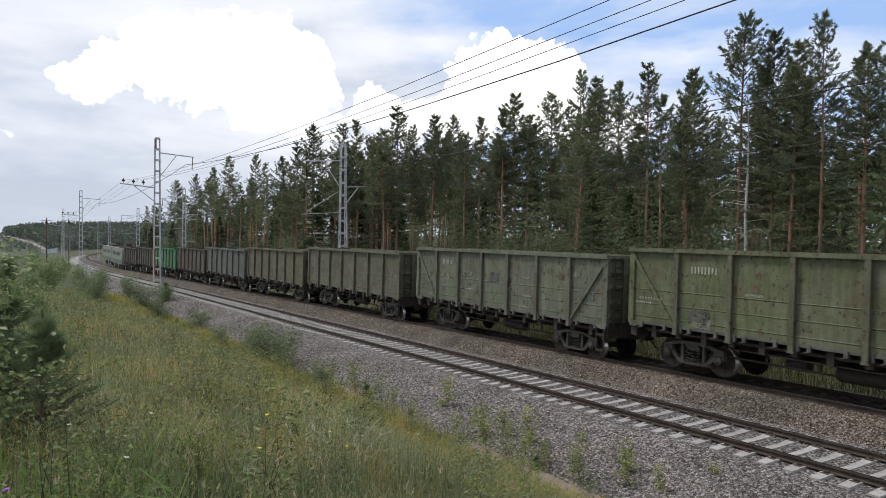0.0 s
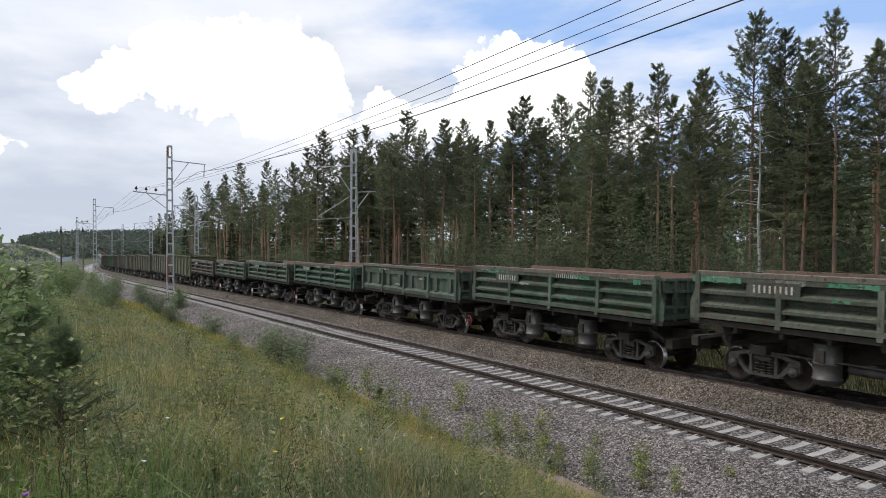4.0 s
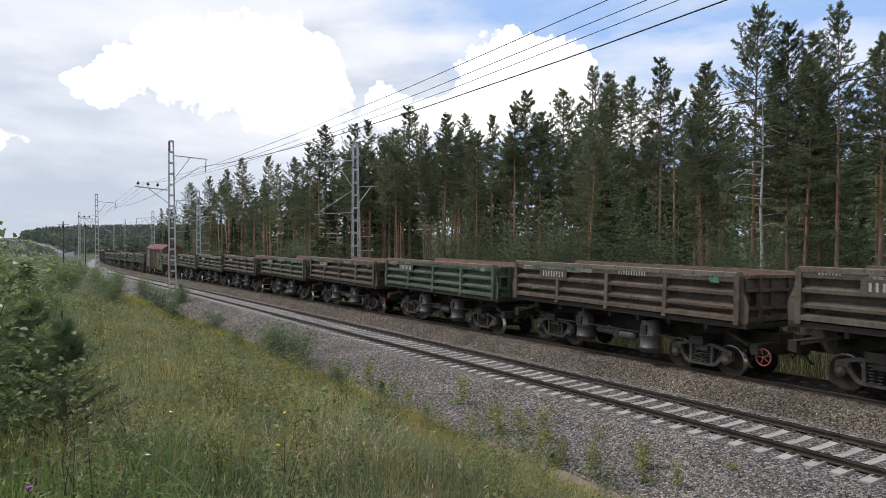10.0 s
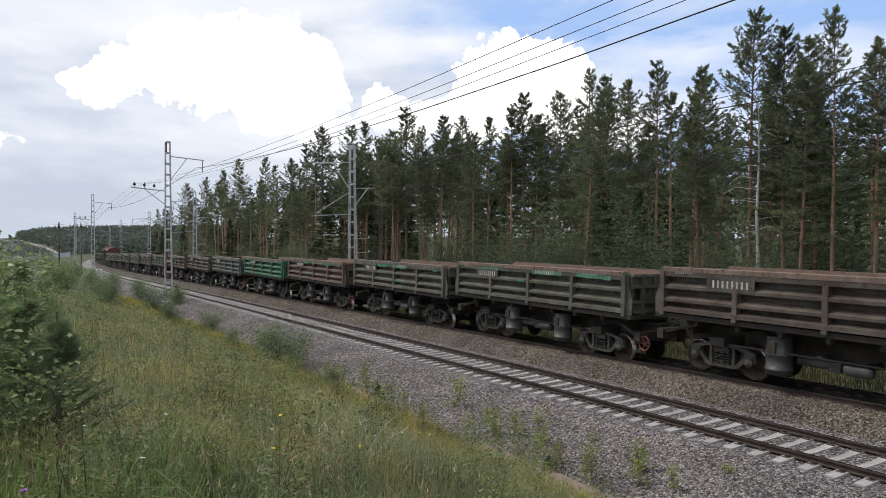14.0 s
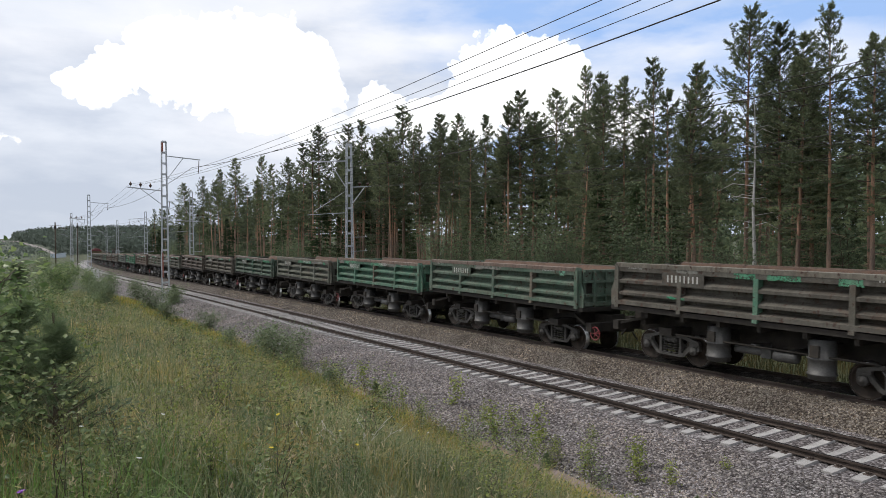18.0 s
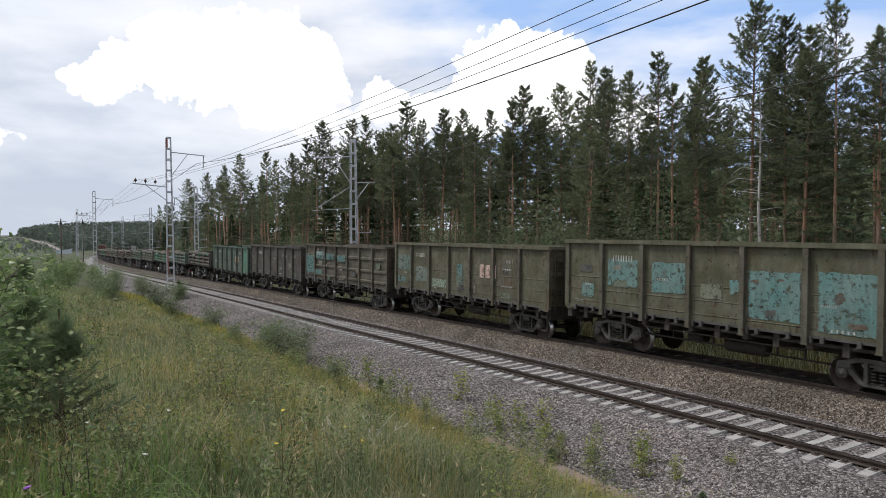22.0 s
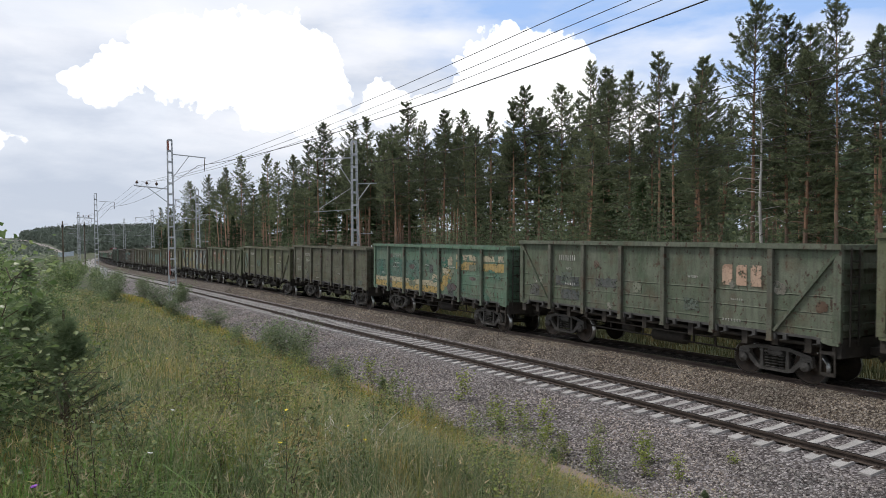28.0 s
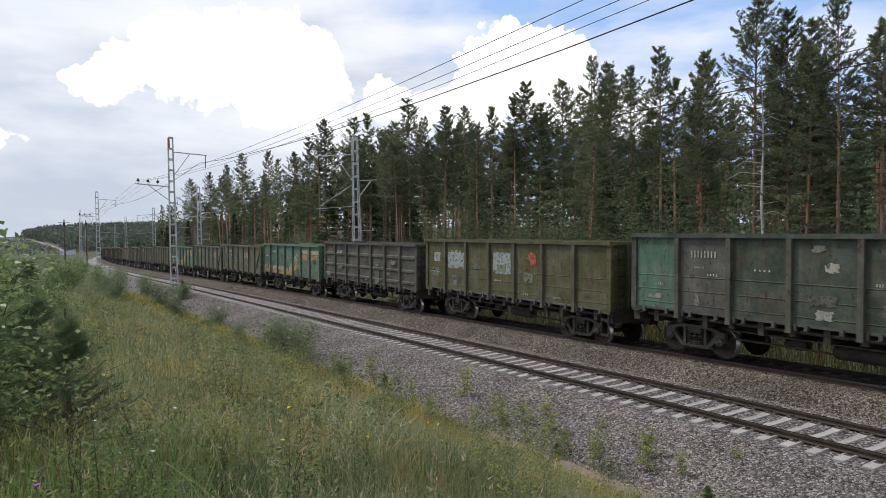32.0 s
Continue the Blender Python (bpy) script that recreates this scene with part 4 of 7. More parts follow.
def open_wagon(kind, braced):
    w = empty("open_wagon")
    for sx in (1, -1):
        turn = 0 if sx > 0 else 180
        for i in range(7):
            y = (-GL + BAY * (i + 0.5)) * sx
            part("side_panel", shared("side_panel_" + kind, PAINT, fill_panel(kind)), None, w, m=pose(0, y, 0, 0, 0, turn))
            if i < 6:
                part("stanchion", shared("stanchion", PAINT, fill_post), None, w, m=pose(0, (-GL + BAY * (i + 1)) * sx, 0, 0, 0, turn))
        part("top_rail", shared("top_rail", PAINT, fill_rim), None, w, m=pose(0, 0, 0, 0, 0, turn))
        part("latch_gear", shared("latch_gear", CYL, fill_hatch_gear), None, w, m=pose(0, 0, 0, 0, 0, turn))
        for sy in (-1, 1):
            def corner(bm, sy=sy):
                fill_corner(bm)
                for v in bm.verts:
                    v.co.y = (-GL + v.co.y) * -sy
                bmesh.ops.recalc_face_normals(bm, faces=bm.faces[:])
            part("corner_skirt", shared("corner_skirt_%d" % sy, PAINT, corner), None, w, m=pose(0, 0, 0, 0, 0, turn))
            if braced:
                def brace(bm, sy=sy):
                    fill_brace(bm)
                    for v in bm.verts:
                        v.co.y *= -sy
                    bmesh.ops.recalc_face_normals(bm, faces=bm.faces[:])
                part("diagonal_brace", shared("diagonal_brace_%d" % sy, PAINT, brace), None, w, m=pose(0, sy * (GL - BAY / 2) * sx, 0, 0, 0, turn))
    for sy in (1, -1):
        turn = 0 if sy > 0 else 180
        part("end_wall", shared("end_wall", PAINT, fill_end), None, w, m=pose(0, sy * (GL - 0.05), 0, 0, 0, turn))
        for z in (1.62, 2.1, 2.58, 3.02):
            part("end_rib", shared("end_rib", PAINT, fill_end_rib), None, w, m=pose(0, sy * (GL - 0.05), z, 0, 0, turn))
        for x in (-0.75, 0.75):
            part("end_post", shared("end_post", PAINT, fill_end_post), None, w, m=pose(x, sy * (GL - 0.05), 0, 0, 0, turn))
        for x in (-1.5, 1.5):
            part("corner_post", shared("corner_post", PAINT, fill_corner_post), None, w, m=pose(x, sy * (GL - 0.05), 0, 0, 0, turn))
        part("end_rail", shared("end_rail", PAINT, fill_rim_end), None, w, m=pose(0, sy * (GL - 0.03), 0, 0, 0, turn))
        part("ladder", shared("ladder", IRON, fill_ladder), None, w, m=pose(0 if sy < 0 else 0.0, sy * (GL + 0.16), 0, 0, 0, 0))
        bogie(w, sy * 4.4)
        coupler(w, sy * GL, sy)
    part("step", shared("step", IRON, fill_step), None, w, m=pose(0, -GL + 0.3, 0))
    part("underframe", shared("open_wagon_underframe", IRON, fill_underframe), None, w)
    part("air_reservoir", shared("air_reservoir", IRON, fill_reservoir), None, w)
    part("brake_cylinder", shared("brake_cylinder", IRON, fill_brake), None, w)
    part("brake_rod", shared("brake_rod", IRON, fill_rod), None, w)
    part("brake_pipe", shared("brake_pipe", IRON, fill_pipe), None, w)
    raise_body(w, ("side_panel", "stanchion", "top_rail", "latch_gear", "corner_skirt", "diagonal_brace", "end_wall", "end_rib", "end_post", "corner_post", "end_rail", "ladder", "step"), open_z)
    return w


# tipping wagon ------------------------------------------------------------
DL = 5.15


def fill_dump_side(bm):
    """Stepped side: a flat top band, then three dark recesses over ledges that slope out."""
    prof = [(-1.66, 2.77), (-1.68, 3.0), (-1.66, 3.05), (-1.50, 3.05), (-1.34, 2.85), (-1.30, 1.50), (-1.71, 1.53), (-1.705, 1.60), (-1.40, 1.74), (-1.41, 1.89), (-1.665, 1.91),
            (-1.67, 2.01), (-1.40, 2.17), (-1.41, 2.31), (-1.665, 2.33), (-1.67, 2.43), (-1.40, 2.60), (-1.41, 2.745)]
    strip(bm, prof, -DL, DL, closed=True, mis=[0, 0, 1, 1, 1, 0, 0, 0, 0, 0, 0, 0, 0, 0, 0, 0, 0, 0])


def fill_dump_flat(bm):
    prof = [(-1.64, 2.86), (-1.66, 3.02), (-1.52, 3.02), (-1.50, 2.90), (-1.46, 1.52), (-1.66, 1.50), (-1.68, 1.62), (-1.56, 1.78), (-1.52, 1.80), (-1.52, 2.50), (-1.60, 2.52), (-1.60, 2.84)]
    strip(bm, prof, -DL, DL, closed=True, mis=[0, 1, 1, 1, 0, 0, 0, 0, 0, 0, 0, 0])
    for i in range(8):
        y = -DL + 0.65 + i * (2 * DL - 1.3) / 7
        box(bm, -1.62, -1.50, y - 0.16, y + 0.16, 1.80, 2.52)


def fill_dump_post(bm):
    strip(bm, [(-1.46, 1.50), (-1.72, 1.46), (-1.69, 1.62), (-1.685, 2.42), (-1.675, 2.78), (-1.46, 2.78)], -0.075, 0.075, closed=True)


def fill_dump_end_post(bm):
    """Folded bracket that closes the side board: upright flange with a slanting wing."""
    prism(bm, [(-0.10, 1.46), (0.06, 1.46), (0.08, 2.2), (0.06, 2.96), (0.0, 3.08), (-0.10, 2.9)], -1.70, -1.46)
    prism(bm, [(0.06, 1.5), (0.30, 1.5), (0.32, 2.05), (0.14, 2.5), (0.10, 2.98), (0.06, 2.98)], -1.60, -1.56)


def fill_dump_end(bm):
    """End wall with ribs and two openings beside the corner posts."""
    box(bm, -0.85, 0.85, 0.0, 0.06, 1.5, 3.0)
    for sx in (-1, 1):
        a, b = sorted((sx * 0.85, sx * 1.45))
        box(bm, a, b, 0.0, 0.06, 1.5, 2.05)
        box(bm, a, b, 0.0, 0.06, 2.45, 3.0)
        a, b = sorted((sx * 1.32, sx * 1.45))
        box(bm, a, b, 0.0, 0.06, 2.05, 2.45)
        box(bm, sx * 1.0 - 0.05, sx * 1.0 + 0.05, 0.06, 0.2, 1.5, 3.02)
    for z in (1.58, 1.97, 2.52, 2.95):
        box(bm, -1.46, 1.46, 0.06, 0.16, z - 0.05, z + 0.05)
    for x in (-0.4, 0.4):
        box(bm, x - 0.05, x + 0.05, 0.06, 0.14, 1.5, 2.98)


def fill_dump_floor(bm):
    box(bm, -1.62, 1.62, -DL - 0.3, DL + 0.3, 1.40, 1.50)


def fill_dump_beam(bm):
    box(bm, -1.5, 1.5, -0.06, 0.06, 1.28, 1.398)


def fill_dump_under(bm):
    box(bm, -0.32, 0.32, -5.6, 5.6, 0.80, 1.41)
    for sy in (-1, 1):
        box(bm, -1.35, 1.35, sy * 5.5 - 0.12, sy * 5.5 + 0.12, 0.86, 1.16)
        box(bm, -1.25, 1.25, sy * 3.45 - 0.25, sy * 3.45 + 0.25, 0.88, 1.12)
        box(bm, -1.0, 1.0, sy * 4.6 - 0.1, sy * 4.6 + 0.1, 1.1, 1.57)
        bar(bm, (-1.3, sy * 5.3, 1.1), (-1.0, sy * 4.4, 1.36), 0.08)
    for y in (-1.55, 1.55):
        box(bm, -1.5, 1.5, y - 0.12, y + 0.12, 0.95, 1.25)


def fill_dump_reservoir(bm):
    lathe(bm, (-1.15, -0.95, 0.80), (0, 1, 0), [(0, 0.06), (0.03, 0.14), (0.1, 0.16), (0.62, 0.16), (0.68, 0.14), (0.7, 0.06)], 12)
    box(bm, -1.15, -0.3, -0.7, -0.6, 0.8, 0.98)


def fill_dump_valve(bm):
    tube(bm, (-1.0, 0.15, 0.80), (-1.0, 1.05, 0.80), 0.11, n=10)
    box(bm, -1.05, -0.25, 0.4, 0.55, 0.82, 1.0)
    box(bm, -1.1, -0.9, -0.1, 0.2, 0.66, 0.92)


def fill_dump_pipe(bm):
    tube(bm, (-1.28, -3.0, 0.97), (-1.28, 3.0, 0.97), 0.03, n=6)


def fill_cylinder(bm):
    lathe(bm, (0, 0, 0.36), (0, 0, 1), [(0.0, 0.28), (0.02, 0.33), (0.12, 0.34), (0.13, 0.365), (0.17, 0.365), (0.18, 0.335), (0.52, 0.335), (0.53, 0.36), (0.57, 0.36), (0.58, 0.33), (1.04, 0.33)], 18)


def tipping_wagon(kind):
    w = empty("tipping_wagon")
    for sx in (1, -1):
        turn = 0 if sx > 0 else 180
        side = part("side_board", shared("side_board_" + kind, [PAINT, RUST], fill_dump_side if kind == "ledged" else fill_dump_flat), None, w, m=pose(0, 0, 0, 0, 0, turn))
        for i in (1, 2, 3):
            part("stanchion", shared("dump_stanchion", PAINT, fill_dump_post), None, w, m=pose(0, sx * (-DL + i * DL / 2), 0, 0, 0, turn))
        for sy in (-1, 1):
            def ep(bm, sy=sy):
                fill_dump_end_post(bm)
                for v in bm.verts:
                    v.co.y = (v.co.y + DL + 0.02) * sy
                bmesh.ops.recalc_face_normals(bm, faces=bm.faces[:])
            part("end_bracket", shared("end_bracket_%d" % sy, PAINT, ep), None, w, m=pose(0, 0, 0, 0, 0, turn))
        for y in (-1.55, 1.55):
            part("tipping_cylinder", shared("tipping_cylinder", CYL, fill_cylinder), None, w, m=pose(-1.12 * sx, y, 0))
    for sy in (1, -1):
        part("end_wall", shared("dump_end_wall", PAINT, fill_dump_end), None, w, m=pose(0, sy * (DL + 0.1), 0, 0, 0, 0 if sy > 0 else 180))
        # added dark sheet behind the end openings, stands in for the shade inside
        part("inner_end_plate", shared("inner_end_plate", IRON, lambda bm: box(bm, -1.40, 1.40, -0.12, -0.08, 1.51, 2.9)), None, w, m=pose(0, sy * (DL + 0.1), 0, 0, 0, 0 if sy > 0 else 180))
        bogie(w, sy * 3.45)
        coupler(w, sy * 5.6, sy)
    part("floor_plate", shared("floor_plate", [IRON], fill_dump_floor), None, w)
    for y in (-4, -2.6, -1.3, 0, 1.3, 2.6, 4):
        part("cross_beam", shared("tipping_cross_beam", IRON, fill_dump_beam), None, w, m=pose(0, y, 0))
    part("underframe", shared("tipping_underframe", IRON, fill_dump_under), None, w)
    part("air_reservoir", shared("tipping_reservoir", CYL, fill_dump_reservoir), None, w)
    part("brake_valve", shared("tipping_valve", CYL, fill_dump_valve), None, w)
    part("brake_pipe", shared("tipping_pipe", IRON, fill_dump_pipe), None, w)
    raise_body(w, ("side_board", "stanchion", "end_bracket", "end_wall", "inner_end_plate", "floor_plate", "cross_beam"), dump_z)
    return w


CYL = mat("grey_cylinder_steel", [(0.05, 0.049, 0.047), (0.115, 0.112, 0.107)], 2.0, 0.5, 0.1, 0.2, 30, rnd=0.25)


def repaint(car, col, r, vary=0.12, k0=0.62):
    for o in car.children_recursive:
        if o.type == "MESH" and o.data.materials and o.data.materials[0] == PAINT and not o.name.startswith("handbrake"):
            k = k0 * (1 + r.uniform(-vary, vary))
            if o.name.startswith("stanchion") and car.name.startswith("open"):      # grimy posts
                o.color = (col[0] * k * 0.45 + 0.038, col[1] * k * 0.45 + 0.035, col[2] * k * 0.45 + 0.028, 1)
                continue
            o.color = (col[0] * k, col[1] * k * (1 + r.uniform(-0.04, 0.04)), col[2] * k, 1)


def tint(car, start, col, which=None, near=True):
    """Repaints some parts of the camera's side."""
    n = 0
    for o in car.children:
        if o.name.split(".")[0] == start and (not near or o.matrix_basis.to_euler().z < 1):
            if which is None or n in which:
                o.color = (*col, 1)
            n += 1


def patch(car, y, z, w, h, col, x=-1.50, name="paint_patch", label=""):
    """A painted field on the camera's side, y measured from the middle towards the front."""
    r = random.Random(int(1000 * (abs(y) + 7 * z + 3 * w)))
    pts = []
    for (a, b), (c, d) in (((-1, -1), (1, -1)), ((1, -1), (1, 1)), ((1, 1), (-1, 1)), ((-1, 1), (-1, -1))):
        n = 3 + int((w if b == d else h) / 0.12)
        pts += [((a + (c - a) * i / n) * w / 2 + r.uniform(-0.025, 0.025), (b + (d - b) * i / n) * h / 2 + r.uniform(-0.025, 0.025)) for i in range(n)]
    bm = bmesh.new()
    prism(bm, pts, -0.0012, 0.0012)
    return part(name, bm, FLAKED, car, label, col, pose(x - 0.0025, y, height(car, z)))


def bars(car, y, z, n, w, h, col=(0.62, 0.62, 0.58), x=-1.50, name="lettering"):
    """Unreadable or withheld writing: a row of small upright bars."""
    bm = bmesh.new()
    r = random.Random(int(n * 100 + w * 1000))
    step = w / n
    for i in range(n):
        c = w / 2 - (i + 0.5) * step
        hh = h * r.uniform(0.88, 1.0)
        box(bm, -0.003, 0.003, c - step * r.uniform(0.12, 0.18), c + step * r.uniform(0.08, 0.17), -hh / 2, hh / 2)
    return part(name, bm, MARK, car, "white painted lettering", col, pose(x - 0.0075, y, height(car, z)))


def blot(car, y, z, w, h, col, seed, x=-1.50, name="paint_patch"):
    """An irregular painted-over or flaked field."""
    r = random.Random(seed)
    n, k = 30, 1.0
    pts = []
    for i in range(n):
        k = min(1.2, max(0.5, k + r.uniform(-0.22, 0.22)))
        pts.append((w / 2 * math.cos(2 * math.pi * i / n) * k, h / 2 * math.sin(2 * math.pi * i / n) * k))
    bm = bmesh.new()
    prism(bm, pts, -0.001, 0.001)
    return part(name, bm, FLAKED, car, "", col, pose(x - 0.0035 - 0.0005 * (seed % 7), y, height(car, z)))


def at(f):
    """Distance from an open wagon's middle, f in panels counted from its front."""
    return GL - f * BAY


CREAM, WHITE, TAN = (0.38, 0.34, 0.23), (0.52, 0.52, 0.48), (0.40, 0.26, 0.16)


def emblem(car, f, z, col):
    """Three broad worn blocks where the owner's mark is painted."""
    for i in range(3):
        bm = bmesh.new()
        c = 0.46 - i * 0.46
        prism(bm, [(c - 0.16, -0.29), (c + 0.17, -0.29), (c + 0.17, 0.22), (c + 0.1, 0.29), (c - 0.16, 0.29)], -0.001, 0.001)
        part("emblem_block", bm, FLAKED, car, "worn painted emblem", col, pose(-1.509, at(f), height(car, z)))


def freight_marks(car, seed, x=-1.50):
    """The usual small white markings of an open wagon."""
    r = random.Random(seed)
    bars(car, at(1.5), 2.95, 8, 0.95, 0.22, WHITE, x)
    bars(car, at(0.6), 2.1, 4, 0.35, 0.08, WHITE, x)
    for k in range(r.randint(4, 7)):
        f = r.choice([0.45, 1.5, 2.5, 3.5, 4.5, 5.5])
        z = r.choice([1.5, 1.95, 2.1, 2.45, 2.62])
        bars(car, at(f + r.uniform(-0.2, 0.2)), z, r.randint(4, 9), r.uniform(0.3, 0.7), r.uniform(0.05, 0.09), WHITE, x)
    for k in range(5):
        blot(car, at(r.uniform(0.2, 6.8)), r.uniform(1.4, 3.2), r.uniform(0.15, 0.45), r.uniform(0.1, 0.4), r.choice([(0.05, 0.045, 0.04), (0.09, 0.055, 0.035), (0.17, 0.17, 0.14)]), seed * 17 + k, x)
    for k in range(5):
        patch(car, at(r.choice([0.5, 1.5, 2.5, 3.5, 4.5, 5.5, 6.4]) + r.uniform(-0.12, 0.12)), r.uniform(1.45, 2.7), r.uniform(0.25, 0.8), r.uniform(0.2, 0.45), r.choice([(0.06, 0.09, 0.07), (0.045, 0.05, 0.05), (0.15, 0.17, 0.12), (0.10, 0.13, 0.085)]), x)

TRAIN = []          # (thing, distance of its middle along the line at the start)
OLIVE, DKGREY, BROWN = (0.145, 0.16, 0.06), (0.085, 0.088, 0.082), (0.10, 0.075, 0.055)
TEAL, FADED, KHAKI = (0.085, 0.17, 0.13), (0.22, 0.21, 0.16), (0.17, 0.17, 0.10)
rt = random.Random(11)

# open wagons: front distance, paint, panel kind, braced, label
OPEN = [
    (129.5, DKGREY, "creased", 0, "dark grey"), (115.4, DKGREY, "creased", 0, "dark grey"), (101.3, (0.03, 0.32, 0.13), "creased", 0, "bright green"), (87.2, BROWN, "creased", 0, "brown"),
    (73.1, (0.20, 0.25, 0.23), "creased", 0, "blue-grey"), (59.1, KHAKI, "creased", 0, "khaki"), (45.1, (0.20, 0.215, 0.145), "creased", 0, "faded olive"),
    (30.2, (0.25, 0.29, 0.21), "creased", 1, "pale grey-green"), (16.16, (0.20, 0.245, 0.12), "creased", 1, "moss green"),
    (-348.22, TEAL, "creased", 0, "dull teal-green"), (-362.2, (0.075, 0.075, 0.065), "creased", 0, "sooty dark brown-grey"), (-376.2, (0.11, 0.10, 0.065), "ribbed", 0, "brown-olive"),
    (-390.2, KHAKI, "creased", 0, "olive-khaki"), (-404.2, (0.16, 0.17, 0.095), "creased", 0, "olive with turquoise patches"), (-418.18, OLIVE, "creased", 0, "olive-green"),
    (-432.1, FADED, "creased", 1, "patchwork grey and ochre"), (-446.1, (0.19, 0.225, 0.125), "creased", 1, "moss green with rust-red stains"), (-460.1, (0.19, 0.21, 0.115), "creased", 1, "moss green"),
    (-474.1, (0.15, 0.16, 0.10), "creased", 0, "weathered khaki"), (-488.13, (0.21, 0.37, 0.26), "creased", 0, "mint green with cream band"), (-502.1, (0.20, 0.25, 0.175), "creased", 1, "faded sage green"),
    (-516.0, (0.19, 0.215, 0.11), "creased", 1, "moss green"), (-530.02, (0.17, 0.35, 0.24), "creased", 0, "mint green with cream and ochre band"), (-544.1, (0.105, 0.11, 0.10), "ribbed", 0, "plain dark grey"),
    (-558.15, (0.13, 0.135, 0.035), "creased", 0, "olive-yellow"), (-572.17, (0.045, 0.085, 0.06), "creased", 0, "dark bottle green"),
]
made = {}
WAGON = {}
for front, col, kind, braced, word in OPEN:
    key = (kind, braced)
    car = copy_thing(made[key], Matrix()) if key in made else open_wagon(kind, braced)
    made.setdefault(key, car)
    repaint(car, [c + 0.35 * (c - min(col)) for c in col], rt, 0.12, 0.37)
    tagged(car, "weathered %s steel open freight wagon" % word, "freight wagon", "open wagons of the train")
    TRAIN.append((car, front - GL))
    WAGON[front] = car
    
GRYB = (0.115, 0.11, 0.09)
TIP = [
    (1.8, (0.085, 0.07, 0.06), "ledged"), (-9.95, (0.06, 0.115, 0.075), "ledged"), (-22.0, (0.055, 0.105, 0.075), "ledged"), (-34.1, (0.035, 0.115, 0.07), "ledged"), (-46.19, (0.065, 0.12, 0.085), "flat"),
    (-58.13, (0.06, 0.12, 0.08), "ledged"), (-70.1, (0.09, 0.12, 0.09), "ledged"), (-96.84, (0.16, 0.165, 0.13), "ledged"), (-108.76, (0.10, 0.13, 0.095), "ledged"), (-120.9, (0.115, 0.115, 0.085), "ledged"), (-132.68, GRYB, "ledged"),
    (-145.21, (0.12, 0.135, 0.10), "ledged"), (-157.1, (0.12, 0.09, 0.07), "ledged"), (-169.1, (0.065, 0.125, 0.09), "ledged"), (-181.07, (0.125, 0.085, 0.065), "ledged"), (-193.2, (0.12, 0.105, 0.085), "ledged"), (-205.3, (0.15, 0.18, 0.165), "ledged"),
    (-217.42, (0.04, 0.22, 0.12), "ledged"), (-229.34, (0.17, 0.115, 0.095), "ledged"), (-241.45, (0.145, 0.145, 0.11), "ledged"), (-253.14, (0.115, 0.125, 0.095), "ledged"), (-265.1, (0.10, 0.075, 0.062), "ledged"), (-277.0, (0.11, 0.10, 0.08), "ledged"),
    (-288.9, (0.075, 0.14, 0.10), "ledged"), (-300.78, (0.15, 0.165, 0.135), "ledged"), (-312.65, (0.09, 0.24, 0.16), "ledged"), (-324.28, (0.12, 0.20, 0.145), "ledged"), (-336.59, (0.125, 0.115, 0.095), "ledged"),
]
made_t = {}
for front, col, kind in TIP:
    car = copy_thing(made_t[kind], Matrix()) if kind in made_t else tipping_wagon(kind)
    made_t.setdefault(kind, car)
    repaint(car, [c + 0.3 * (c - min(col)) for c in col], rt, 0.08, 0.50)
    green = col[1] > col[0] * 1.25
    tagged(car, "weathered %s side-tipping ballast wagon with rusty rim" % ("green" if green else "grey-brown"), "tipping wagon", "tipping wagons of the train")
    TRAIN.append((car, front - DL))
    WAGON[front] = car


